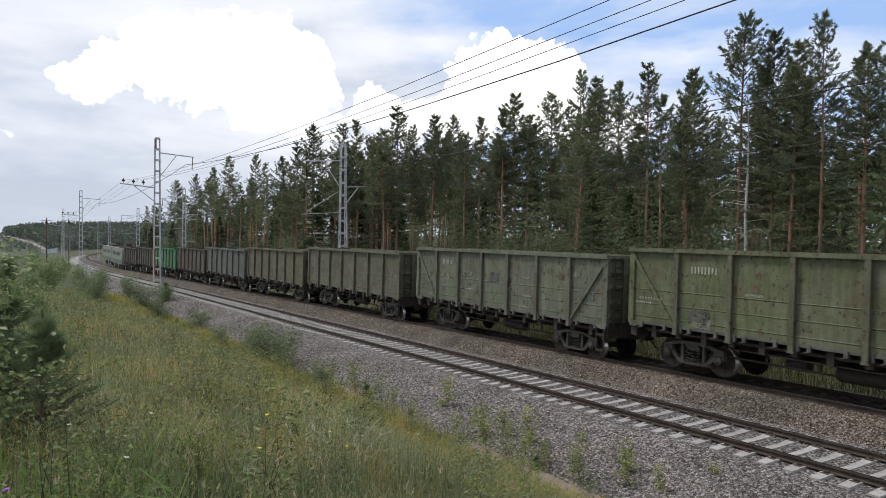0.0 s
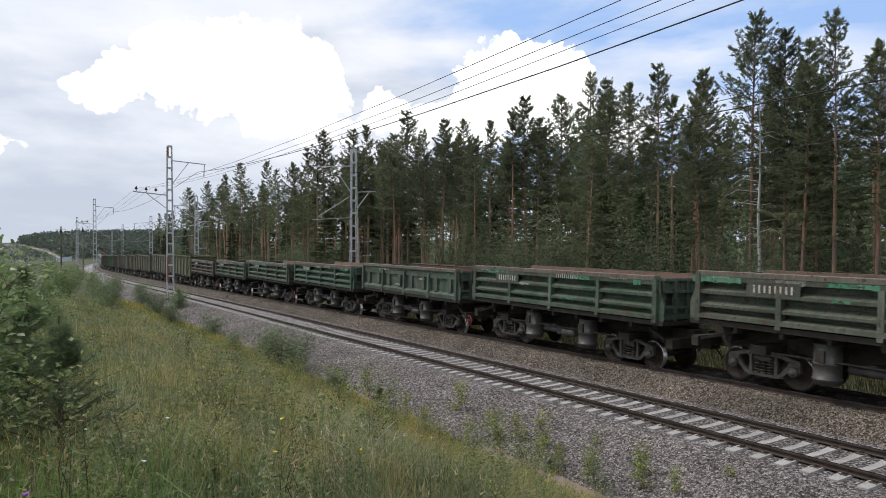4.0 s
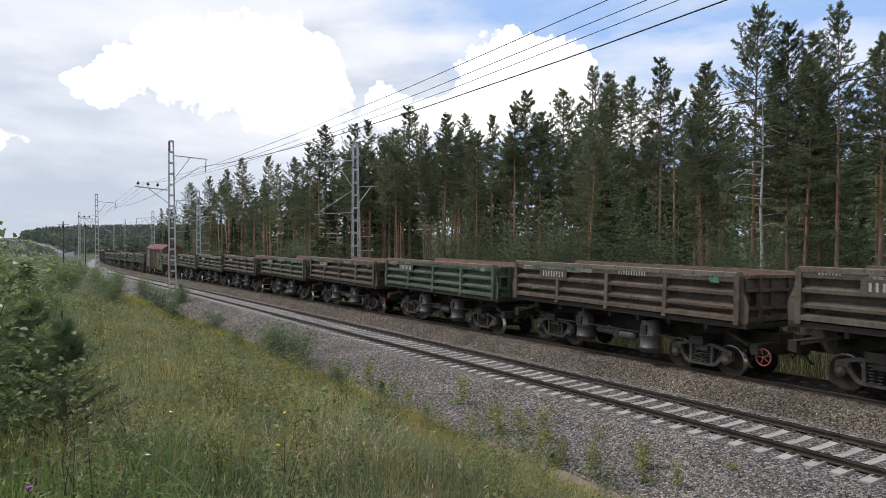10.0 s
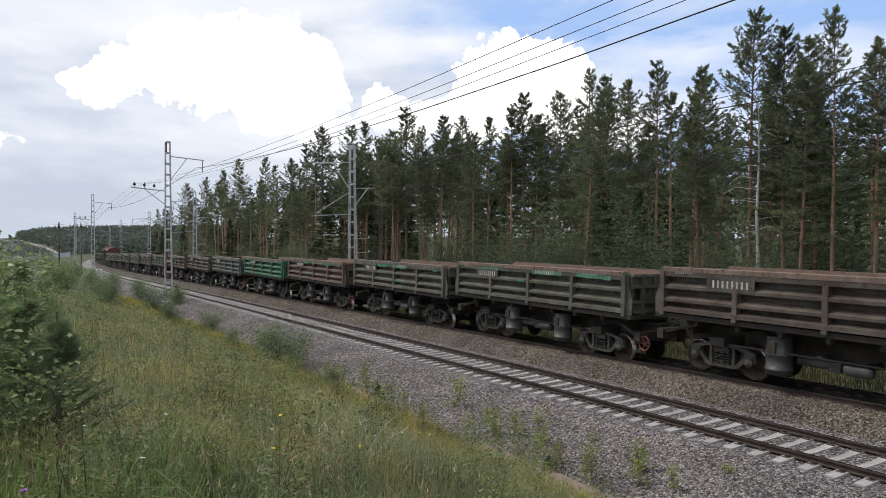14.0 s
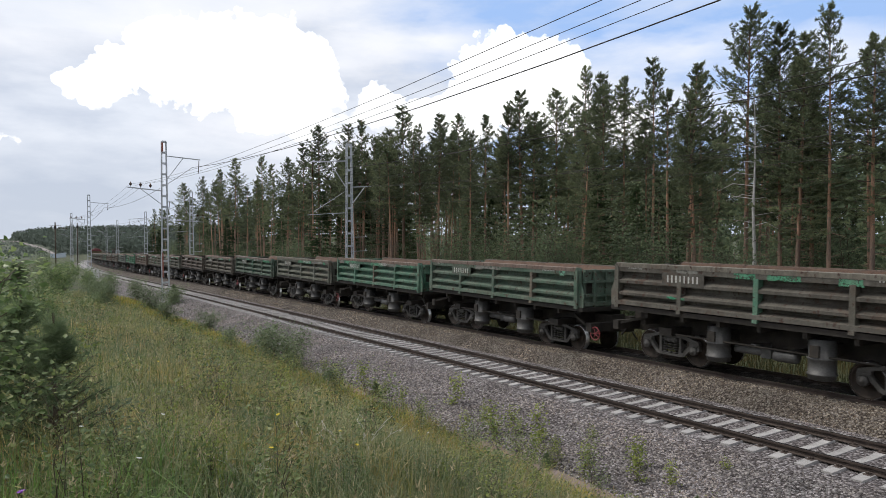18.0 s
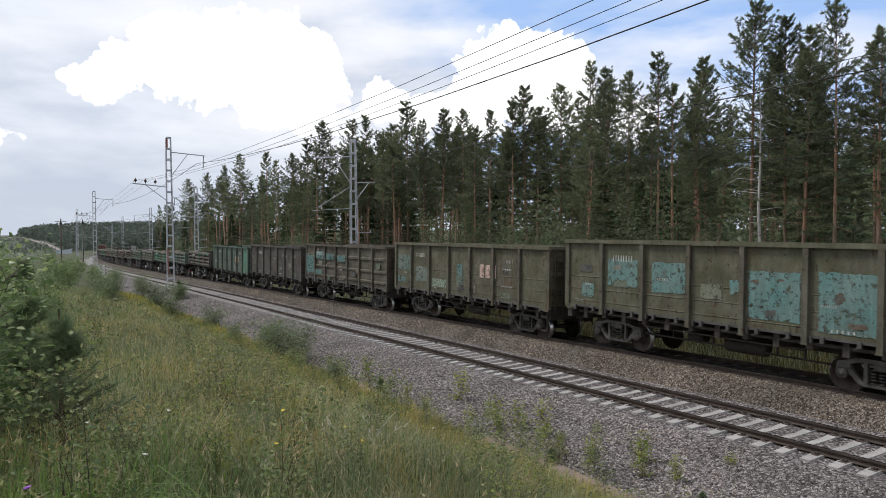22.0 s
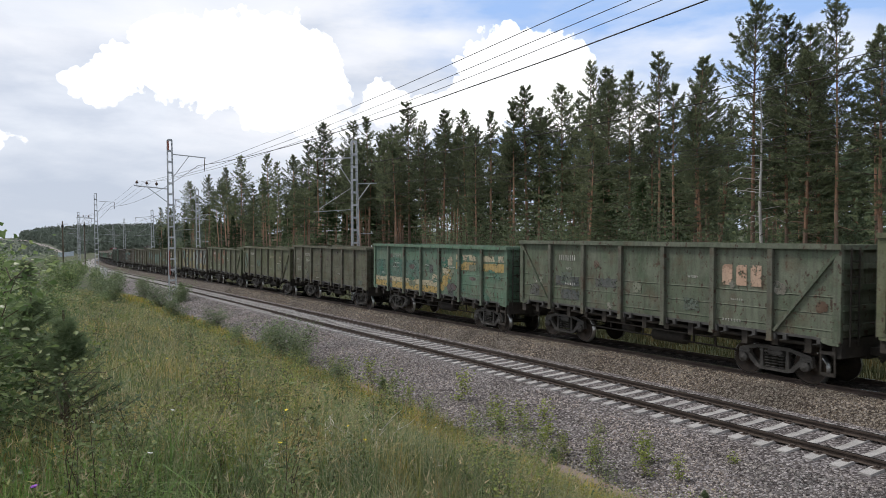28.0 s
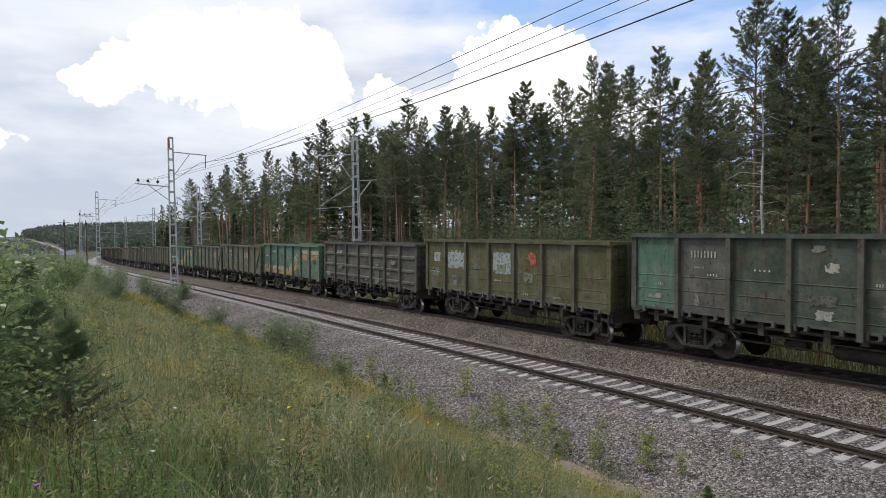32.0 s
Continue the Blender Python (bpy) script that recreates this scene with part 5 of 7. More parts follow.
def covered_van():
    v = empty("covered_van")
    tagged(v, "old brown covered goods van with a red arched roof", "goods van")
    L = 7.15

    def wall(bm):
        box(bm, -1.40, -1.36, -L, L, 0.95, 3.95)
    for sx in (1, -1):
        part("side_wall", shared("van_wall", PAINT, wall), None, v, color=(0.09, 0.056, 0.02), m=pose(0, 0, 0, 0, 0, 0 if sx > 0 else 180))
    for sy in (1, -1):
        bm = bmesh.new()
        box(bm, -1.36, 1.36, -0.03, 0.03, 0.95, 3.95)
        for i in range(7):
            box(bm, -1.3, 1.3, 0.03, 0.055, 1.15 + i * 0.42, 1.25 + i * 0.42)
        for x in (-0.45, 0.45):
            box(bm, x - 0.06, x + 0.06, 0.03, 0.11, 0.95, 3.95)
        part("end_wall", bm, PAINT, v, color=(0.09, 0.066, 0.023), m=pose(0, sy * (L - 0.03), 0, 0, 0, 0 if sy > 0 else 180))
    bm = bmesh.new()
    arc = [(1.52 * math.sin(a) / math.sin(1.05), 3.93 + 0.72 * (math.cos(a) - math.cos(1.05)) / (1 - math.cos(1.05))) for a in [-1.05 + 2.1 * i / 14 for i in range(15)]]
    strip(bm, arc, -L - 0.08, L + 0.08, closed=True)
    for i in range(9):
        y = -L + 0.3 + i * (2 * L - 0.6) / 8
        strip(bm, [(x * 1.006, z + 0.02) for x, z in arc], y - 0.03, y + 0.03, closed=True)
    part("roof", bm, ROOF, v, "faded red arched sheet roof")
    for i in range(13):
        y = -L + 0.07 + i * (2 * L - 0.14) / 12
        part("stanchion", shared("van_post", PAINT, lambda bm: box(bm, -1.47, -1.40, -0.05, 0.05, 0.9, 3.93)), None, v, color=(0.075, 0.055, 0.03), m=pose(0, y, 0))
    r = random.Random(3)

    def boards(bm):
        for k in range(10):
            z = 0.98 + k * 0.295
            strip(bm, [(-1.402, z), (-1.425, z + 0.03), (-1.402, z + 0.285)], -0.53, 0.53, closed=True)
    for i in range(12):
        y = -L + 0.07 + (i + 0.5) * (2 * L - 0.14) / 12
        if i in (5, 6, 7):
            continue
        col = [(0.08, 0.052, 0.018), (0.098, 0.064, 0.02), (0.066, 0.043, 0.018)][i % 3]
        if i in (10, 11):
            col = (0.12, 0.125, 0.11)
        part("board_field", shared("board_field", PAINT, boards), None, v, color=col, m=pose(0, y, 0))
    # louvred sliding door
    bm = bmesh.new()
    y0, y1 = -1.0, 2.75
    for k in range(26):
        z = 1.08 + k * 0.102
        strip(bm, [(-1.43, z), (-1.50, z + 0.02), (-1.44, z + 0.10)], y0, y1, closed=True)
    for y in (y0, y0 + 0.95, y0 + 1.9, y0 + 2.85, y1):
        box(bm, -1.53, -1.43, y - 0.05, y + 0.05, 1.02, 3.78)
    part("sliding_door", bm, PAINT, v, "louvred brown sliding door", (0.07, 0.042, 0.024))
    bm = bmesh.new()
    tube(bm, (-1.56, -3.9, 3.72), (-1.56, 4.6, 3.72), 0.06, n=8)
    part("door_track", bm, PAINT, v, color=(0.08, 0.06, 0.035))
    for y, z in ((4.1, 3.05), (-4.35, 2.95)):
        bm = bmesh.new()
        for sgn in (-1, 1):
            bar(bm, (-1.46, y - 0.4, z + sgn * 0.4), (-1.46, y + 0.4, z + sgn * 0.4), 0.08)
            bar(bm, (-1.46, y + sgn * 0.4, z - 0.4), (-1.46, y + sgn * 0.4, z + 0.4), 0.08)
        for k in range(5):
            bar(bm, (-1.47, y - 0.3 + 0.15 * k, z - 0.4), (-1.47, y - 0.24 + 0.12 * k, z + 0.4), 0.03)
        part("barred_window", bm, PAINT, v, "white barred window", (0.30, 0.30, 0.27))
    for y, z, w, h, c in ((6.5, 1.6, 0.95, 1.1, (0.22, 0.25, 0.25)), (5.3, 2.2, 0.9, 1.4, (0.18, 0.21, 0.20)), (-5.3, 2.6, 0.9, 1.1, (0.06, 0.17, 0.09)), (-5.3, 1.3, 0.95, 0.7, (0.09, 0.19, 0.11)), (-2.95, 2.0, 0.7, 0.7, (0.06, 0.17, 0.06)), (-3.0, 1.35, 0.8, 0.45, (0.13, 0.14, 0.09)), (5.3, 1.9, 0.4, 0.5, (0.05, 0.15, 0.08)), (-6.6, 1.5, 0.5, 0.4, (0.15, 0.16, 0.13)), (-3.1, 3.1, 0.7, 0.35, (0.18, 0.16, 0.13))):
        patch(v, y, z, w, h, c, -1.43)
    bars(v, -3.1, 2.9, 6, 0.7, 0.12, x=-1.44)
    for sy in (1, -1):
        bogie(v, sy * 5.0)
        coupler(v, sy * L, sy)
    bm = bmesh.new()
    box(bm, -0.3, 0.3, -L, L, 0.65, 0.95)
    box(bm, -1.40, 1.40, -L, L, 0.84, 0.96)
    tube(bm, (-0.8, -1.5, 0.6), (-0.8, -0.4, 0.6), 0.2, n=12)
    tube(bm, (-0.9, -3.4, 0.5), (-0.9, 3.4, 0.5), 0.03, n=6)
    part("underframe", bm, IRON, v)
    return v


ROOF = mat("faded_red_roof_paint", [(0.11, 0.03, 0.032), (0.16, 0.045, 0.045)], 1.2, 0.6, 0.0, 0.15, 25)
van = covered_van()
TRAIN.append((van, -81.95 - 7.3))
WAGON["van"] = van


def locomotive():
    lo = empty("electric_locomotive")
    tagged(lo, "two-section electric freight locomotive in pale grey-green", "locomotive")
    for k, yc in enumerate((8.3, -8.3)):
        bm = bmesh.new()
        prism(bm, [(yc - 7.8, 1.1), (yc + 7.8, 1.1), (yc + 7.8, 3.0), (yc + (7.2 if k == 0 else 7.8), 3.9), (yc - (7.8 if k == 0 else 7.2), 3.9), (yc - 7.8, 3.0)], -1.55, 1.55)
        body = part("body_section", bm, PAINT, lo, color=(0.20, 0.23, 0.21))
        for i in range(6):
            bm = bmesh.new()
            box(bm, -1.57, -1.54, yc - 5.2 + i * 1.9, yc - 4.1 + i * 1.9, 2.6, 3.2)
            part("window", bm, GLASSY, body)
        bm = bmesh.new()
        box(bm, -1.56, -1.552, yc - 7.6, yc + 7.6, 1.15, 1.9)
        part("green_band", bm, PAINT, body, "dull green lower band", (0.06, 0.12, 0.08))
        bm = bmesh.new()
        box(bm, -0.9, 0.9, yc - 5, yc + 2, 3.9, 4.25)
        for i in range(4):
            tube(bm, (0.4, yc - 4 + i * 2, 4.25), (0.4, yc - 4 + i * 2, 4.6), 0.12, n=8)
        part("roof_gear", bm, IRON, lo)
        bm = bmesh.new()
        y = yc + (4.5 if k == 0 else -4.5)
        for sx in (-0.6, 0.6):
            bar(bm, (sx, y - 1.0, 4.3), (sx, y + 1.0, 4.75 if k else 5.1), 0.05)
            bar(bm, (sx, y + 1.0, 4.75 if k else 5.1), (sx * 1.2, y - 0.2, 4.95 if k else 6.2), 0.04)
        bar(bm, (-0.95, y - 0.2, 4.98 if k else 6.22), (0.95, y - 0.2, 4.98 if k else 6.22), 0.06)
        part("pantograph", bm, MASTRED, lo)
        for yb in (-5, 5):
            bogie(lo, yc + yb)
    return lo


GLASSY = mat("dark_window_glass", [(0.02, 0.025, 0.03), (0.03, 0.035, 0.04)], 1.0, 0.1, 0.0, 0.0)
TRAIN.append((locomotive(), 129.5 + 17.6))


# ---- what sets the wagons apart ----
def rim_cap(bm):
    strip(bm, [(-1.683, 2.99), (-1.69, 3.12), (-1.66, 3.135), (-1.49, 3.135), (-1.49, 3.10), (-1.65, 3.10), (-1.67, 2.995)], -DL - 0.02, DL + 0.02, closed=True)


rd = random.Random(21)
for i, (front, col, kind, braced, word) in enumerate(OPEN):
    c = WAGON[front]
    if front < 40:
        freight_marks(c, 100 + i, -1.565 if kind == "ribbed" else -1.505)
RUSTY = [(0.15, 0.10, 0.08), (0.13, 0.10, 0.085), (0.17, 0.115, 0.09), (0.14, 0.125, 0.10)]
for i, (front, col, kind) in enumerate(TIP):
    c = WAGON[front]
    for turn in (0, 180):
        part("rim_cap", shared("rim_cap", PAINT, rim_cap), None, c, "rusty rim", rd.choice(RUSTY), pose(0, 0, 0, 0, 0, turn))
    x = -1.672 if kind == "ledged" else -1.62
    z = 2.85
    yp = DL - 2.2 - rd.uniform(0, 0.5)
    if kind == "ledged":
        bm = bmesh.new()
        box(bm, 0.0, 0.012, -0.78, 0.78, -0.21, 0.19)
        part("data_plate", bm, PAINT, c, "plate across the top recess", [k * 0.4 for k in col], pose(-1.676, yp, dump_z(2.60)))
    bars(c, yp, 2.60 if kind == "ledged" else z, 8, 1.25, 0.22, WHITE, -1.672 if kind == "ledged" else x)
    bars(c, DL - 0.8, z + 0.05, 7, 0.6, 0.07, WHITE, x)
    if rd.random() < 0.75:
        bars(c, DL - 6.2 + rd.uniform(-0.3, 0.3), z, 11, 1.25, 0.15, WHITE, x)
    bars(c, -DL + 1.6, z + 0.06, 9, 0.8, 0.06, WHITE, x)
    strong = (0.03, 0.21, 0.11) if rd.random() < 0.8 else (0.10, 0.30, 0.20)
    for k in range(rd.randint(2, 5)):
        patch(c, rd.uniform(-4.6, 4.6), 2.84, rd.uniform(0.5, 1.9), rd.uniform(0.12, 0.22), strong if rd.random() < 0.7 else (0.17, 0.17, 0.15), x + 0.003)
    for zz in (1.965, 2.385):
        if rd.random() < 0.6:
            patch(c, rd.uniform(-4, 4), zz, rd.uniform(0.25, 0.9), 0.08, strong if rd.random() < 0.6 else (0.30, 0.30, 0.27), -1.668)
    patch(c, -DL + 0.75, 2.84, 0.32, 0.22, strong, x + 0.001)
    if i % 2 == 0:
        handwheel(c, -5.75, -1.28, 0.82, (0.30, 0.035, 0.05))
    tint(c, "stanchion", rd.choice([col, col, (0.05, 0.16, 0.10), (0.12, 0.10, 0.07)]), [rd.randint(0, 2)])

W = WAGON
emblem(W[-348.22], 4.95, 2.45, TAN)
bars(W[-348.22], at(5.5), 2.95, 6, 0.6, 0.16, WHITE)
blot(W[-348.22], at(3.2), 2.9, 0.7, 0.5, (0.04, 0.22, 0.11), 1)
bars(W[-362.2], at(4.9), 2.85, 9, 1.2, 0.25, (0.42, 0.38, 0.32))
bars(W[-362.2], at(6.1), 2.85, 5, 0.7, 0.2, (0.42, 0.38, 0.32))
TURQ, TURQ2 = (0.06, 0.155, 0.15), (0.10, 0.215, 0.205)
for f, z, w, h in ((0.5, 2.3, 1.4, 1.2), (1.5, 2.85, 1.5, 0.5), (2.5, 2.8, 1.4, 0.4), (3.5, 2.75, 1.3, 0.4), (1.4, 1.8, 1.2, 0.3)):
    patch(W[-376.2], at(f), z, w, h, TURQ, -1.566)
for f, z, w, h, c in ((0.5, 2.6, 1.3, 0.8, (0.09, 0.15, 0.13)), (1.6, 2.1, 1.3, 0.7, (0.10, 0.14, 0.12)), (2.5, 1.75, 1.4, 0.4, (0.19, 0.26, 0.20)), (0.4, 1.75, 0.9, 0.3, TURQ), (3.5, 2.3, 0.5, 0.9, TURQ)):
    patch(W[-390.2], at(f), z, w, h, c)
emblem(W[-390.2], 4.75, 2.5, (0.55, 0.38, 0.33))
bars(W[-390.2], at(5.6), 2.9, 5, 0.5, 0.14, WHITE)
for f, z, w, h in ((1.5, 2.55, 1.35, 0.9), (2.55, 2.5, 1.3, 0.95), (3.9, 2.4, 0.5, 0.4), (4.5, 2.25, 1.5, 1.3), (5.6, 2.2, 1.6, 1.5), (0.6, 1.9, 0.6, 0.5), (6.6, 2.9, 0.6, 0.6)):
    patch(W[-404.2], at(f), z, w, h, TURQ2)
for f, z, w, h, c in ((0.5, 2.0, 1.2, 0.35, TURQ), (1.5, 1.75, 1.3, 0.4, (0.13, 0.22, 0.15)), (2.5, 1.6, 1.4, 0.45, (0.11, 0.19, 0.10)), (3.3, 1.6, 1.1, 0.4, (0.10, 0.19, 0.10)), (2.6, 2.5, 1.0, 0.45, TURQ), (5.5, 1.8, 1.0, 0.25, (0.28, 0.26, 0.14))):
    patch(W[-418.18], at(f), z, w, h, c)
emblem(W[-418.18], 3.55, 2.8, (0.55, 0.45, 0.38))
tint(W[-432.1], "side_panel", (0.20, 0.18, 0.085), [3, 4, 5, 6])
tint(W[-432.1], "side_panel", (0.20, 0.24, 0.23), [0, 1, 2])
for f, z, w, h, c in ((0.45, 2.75, 1.4, 1.0, (0.05, 0.13, 0.11)), (1.5, 2.0, 1.0, 1.1, (0.06, 0.13, 0.12)), (2.5, 2.35, 0.6, 0.3, (0.05, 0.13, 0.12)), (3.55, 2.7, 0.8, 1.0, (0.24, 0.29, 0.28)), (4.5, 1.7, 0.5, 0.5, (0.06, 0.14, 0.12)), (4.6, 1.4, 0.9, 0.2, (0.05, 0.13, 0.13)), (5.5, 1.75, 1.5, 0.6, (0.24, 0.20, 0.09)), (6.4, 1.7, 1.4, 0.5, (0.22, 0.18, 0.08))):
    patch(W[-432.1], at(f), z, w, h, c)
for k in range(16):
    blot(W[-432.1], at(rd.uniform(0.2, 6.8)), rd.uniform(1.4, 3.2), rd.uniform(0.2, 0.6), rd.uniform(0.1, 0.5), rd.choice([(0.25, 0.19, 0.07), (0.22, 0.26, 0.24), (0.07, 0.04, 0.03)]), 300 + k)
emblem(W[-432.1], 5.5, 2.85, TAN)
tint(W[-432.1], "corner_skirt", (0.05, 0.14, 0.11), [1])
for k in range(14):
    blot(W[-446.1], at(rd.uniform(1.2, 4.2)), rd.uniform(1.9, 3.2), rd.uniform(0.4, 1.1), rd.uniform(0.3, 0.8), rd.choice([(0.14, 0.06, 0.035), (0.16, 0.075, 0.04)]), 330 + k)
for front, f in ((-460.1, 0.55), (-516.0, 0.5)):
    patch(W[front], at(f), 2.5, 1.3, 1.1, (0.045, 0.10, 0.075))
    patch(W[front], at(2.5), 2.3, 0.8, 0.5, (0.05, 0.11, 0.09))
bars(W[-460.1], at(4.6), 2.85, 9, 1.1, 0.2, CREAM)
bars(W[-460.1], at(5.7), 2.85, 5, 0.6, 0.16, CREAM)
for front, f in ((-502.1, 5.5), (-516.0, 4.5)):
    emblem(W[front], f, 2.72, (0.46, 0.31, 0.22))
for f, z, w, h in ((1.5, 2.2, 1.3, 0.35), (2.6, 2.25, 1.0, 0.3), (1.6, 1.7, 1.0, 0.35), (0.4, 1.75, 0.4, 0.4)):
    patch(W[-502.1], at(f), z, w, h, (0.055, 0.065, 0.065))


def banded(car, seed):
    """Mint green wagon with a cream and ochre band that climbs from low at the front to high at the rear."""
    r = random.Random(seed)
    och = (0.34, 0.24, 0.07)
    for f in (0.5, 1.5, 2.5, 3.4):
        patch(car, at(f), 1.78, BAY - 0.16, 0.26, CREAM)
        patch(car, at(f), 1.48, BAY - 0.16, 0.32, och)
    for f in (5.2, 6.4):
        patch(car, at(f + 0.05), 3.02, BAY - 0.2, 0.26, CREAM)
        patch(car, at(f + 0.05), 2.70, BAY - 0.2, 0.36, och)
    for z, y, col in ((2.0, 3.75, CREAM), (2.25, 4.0, CREAM), (2.55, 4.3, CREAM), (2.8, 4.5, CREAM), (1.7, 4.1, och), (2.0, 4.3, och), (2.3, 4.45, och)):
        blot(car, at(y), z, 0.55, 0.5, col, seed + int(z * 50))
    for f, z, w, h in ((0.45, 2.35, 1.2, 0.95), (1.5, 2.4, 1.6, 0.95), (2.5, 2.4, 1.5, 0.95)):
        patch(car, at(f), z, w, h, (0.035, 0.11, 0.085))
    for k in range(26):
        blot(car, at(r.uniform(0.2, 6.7)), r.uniform(1.35, 3.25), r.uniform(0.25, 0.8), r.uniform(0.15, 0.5), (0.035, 0.125, 0.085) if r.random() < 0.85 else (0.07, 0.05, 0.05), seed * 3 + k, -1.505)


banded(W[-488.13], 5)
banded(W[-530.02], 9)
for front in (-488.13, -530.02):
    patch(W[front], at(4.55), 1.6, 0.5, 0.5, (0.05, 0.045, 0.055), -1.508)
    patch(W[front], at(1.15), 1.55, 0.25, 0.5, (0.05, 0.045, 0.055), -1.508)
PALE = (0.27, 0.32, 0.32)
for f, z, w, h in ((0.55, 2.75, 0.6, 0.45), (1.5, 2.65, 1.5, 0.75), (3.5, 2.65, 1.3, 0.9), (0.5, 2.15, 0.3, 0.12)):
    patch(W[-558.15], at(f), z, w, h, PALE)
blot(W[-558.15], at(4.6), 2.85, 0.6, 0.6, (0.36, 0.07, 0.06), 77)
patch(W[-558.15], at(1.5), 1.85, 0.9, 0.35, (0.05, 0.05, 0.04))
for f, z, w, h, c in ((3.6, 2.75, 0.35, 0.25, (0.35, 0.36, 0.30)), (3.5, 1.6, 0.45, 0.25, (0.26, 0.27, 0.25)), (0.5, 1.7, 0.5, 0.12, (0.25, 0.27, 0.22))):
    patch(W[-572.17], at(f), z, w, h, c)
tint(W[-572.17], "side_panel", (0.05, 0.13, 0.09), [6])
tint(W[-572.17], "side_panel", (0.055, 0.06, 0.055), [5])
tint(W[-348.22], "side_panel", (0.055, 0.19, 0.12), [0])


# ---- forest, hills ----
BARK = mat("pine_bark", [(0.14, 0.105, 0.085), (0.27, 0.18, 0.13), (0.42, 0.24, 0.15)], 1.2, 0.9, 0.0, 0.6, 14, stretch=(1, 1, 0.22), rnd=0.3)
BARK_HI = mat("orange_upper_pine_bark", [(0.22, 0.135, 0.09), (0.38, 0.22, 0.14)], 1.5, 0.85, 0.0, 0.4, 16, rnd=0.3)
LIMB = mat("dark_limb_bark", [(0.06, 0.048, 0.04), (0.11, 0.085, 0.07)], 2.0, 0.9, 0.0, 0.2, 16)
NEEDLE = leaf_mat("pine_needles", [(0.105, 0.14, 0.095), (0.155, 0.195, 0.128), (0.205, 0.242, 0.148)], 0.6, 0.52, 0.25)
SPRUCE = leaf_mat("spruce_needles", [(0.035, 0.065, 0.035), (0.055, 0.09, 0.045), (0.08, 0.115, 0.05)], 0.6, 0.35, 0.25)


def tufts(centres, dirs, size, per, rng, flat=0.5, width=0.16):
    """Needle sprays: narrow triangles that fan out round each centre."""
    n = len(centres)
    c = np.repeat(centres, per, 0)
    d = np.repeat(dirs, per, 0) + rng.normal(0, flat, (n * per, 3))
    d /= np.linalg.norm(d, axis=1, keepdims=True) + 1e-9
    s = size * rng.uniform(0.6, 1.3, (n * per, 1))
    side = np.cross(d, rng.normal(0, 1, (n * per, 3)))
    side /= np.linalg.norm(side, axis=1, keepdims=True) + 1e-9
    base = c - d * s * 0.3
    v = np.stack([base - side * s * width, base + side * s * width, base + d * s], 1).reshape(-1, 3)
    return v, np.arange(len(v)).reshape(-1, 3)


def crown_points(h, rng, kind, dense=1.0, bare=0.45):
    """Whorls of limbs that rise at the tips; needle clumps sit on side twigs along their outer part."""
    pts, dirs, limbs = [], [], []
    up = np.array([0, 0, 1.0])
    pine = kind == "pine"
    z0 = h * (bare if pine else 0.08)
    widest = rng.uniform(1.9, 2.6) if pine else 2.1
    slope = rng.uniform(0.32, 0.46) if pine else 0.21
    lop, z = rng.uniform(0, 6.28), h - 0.35
    while z > z0:
        depth = h - z
        low = (z - z0) / (h - z0)
        for k in range(int(rng.integers(4, 7) if pine else rng.integers(4, 7))):
            if pine and low < 0.35 and rng.uniform() < 0.4 - 0.8 * low:
                continue
            az = rng.uniform(0, 2 * np.pi)
            reach = (0.16 + min(slope * depth, widest)) * rng.uniform(0.55, 1.22) * (1 + 0.2 * np.cos(az - lop))
            rise = (0.75 - 1.1 * min(1.0, depth / (0.55 * h)) + rng.normal(0, 0.12)) if pine else -0.25 + 0.5 * low
            out = np.array([np.cos(az), np.sin(az), 0])
            side = np.array([-np.sin(az), np.cos(az), 0])
            zb = z + rng.normal(0, 0.10)

            def along(f):
                return out * reach * f + up * (zb + reach * (rise * f + 0.28 * f * f * (1 if pine else 0.3)))
            limbs.append((zb, along(1.0) - up * zb))
            m = int((6 + reach * 6.6) * dense)
            for j in range(m):
                f = 1.05 - 0.94 * rng.uniform(0, 1) ** 1.1
                tw = (0.10 + 0.36 * reach * (1.12 - f)) * rng.uniform(0.3, 1.1) * rng.choice([-1, 1])
                d = out * 0.9 + side * np.sign(tw) * 0.55 + up * (0.55 if pine else -0.2)
                for g in (0.55, 1.0):
                    pts.append(along(f) + side * tw * g + out * abs(tw) * g * 0.5 + up * rng.normal(0.02, 0.05))
                    dirs.append(d)
        z -= rng.uniform(0.32, 0.56) * (1.0 if pine else 0.75) / (0.55 + 0.45 * dense)
    for j in range(int(14 * dense)):
        pts.append(np.array([rng.normal(0, 0.05), rng.normal(0, 0.05), h - rng.uniform(-0.05, 0.8)]))
        dirs.append(np.array([rng.normal(0, 0.35), rng.normal(0, 0.35), 1.0]))
    return np.array(pts), np.array(dirs), limbs


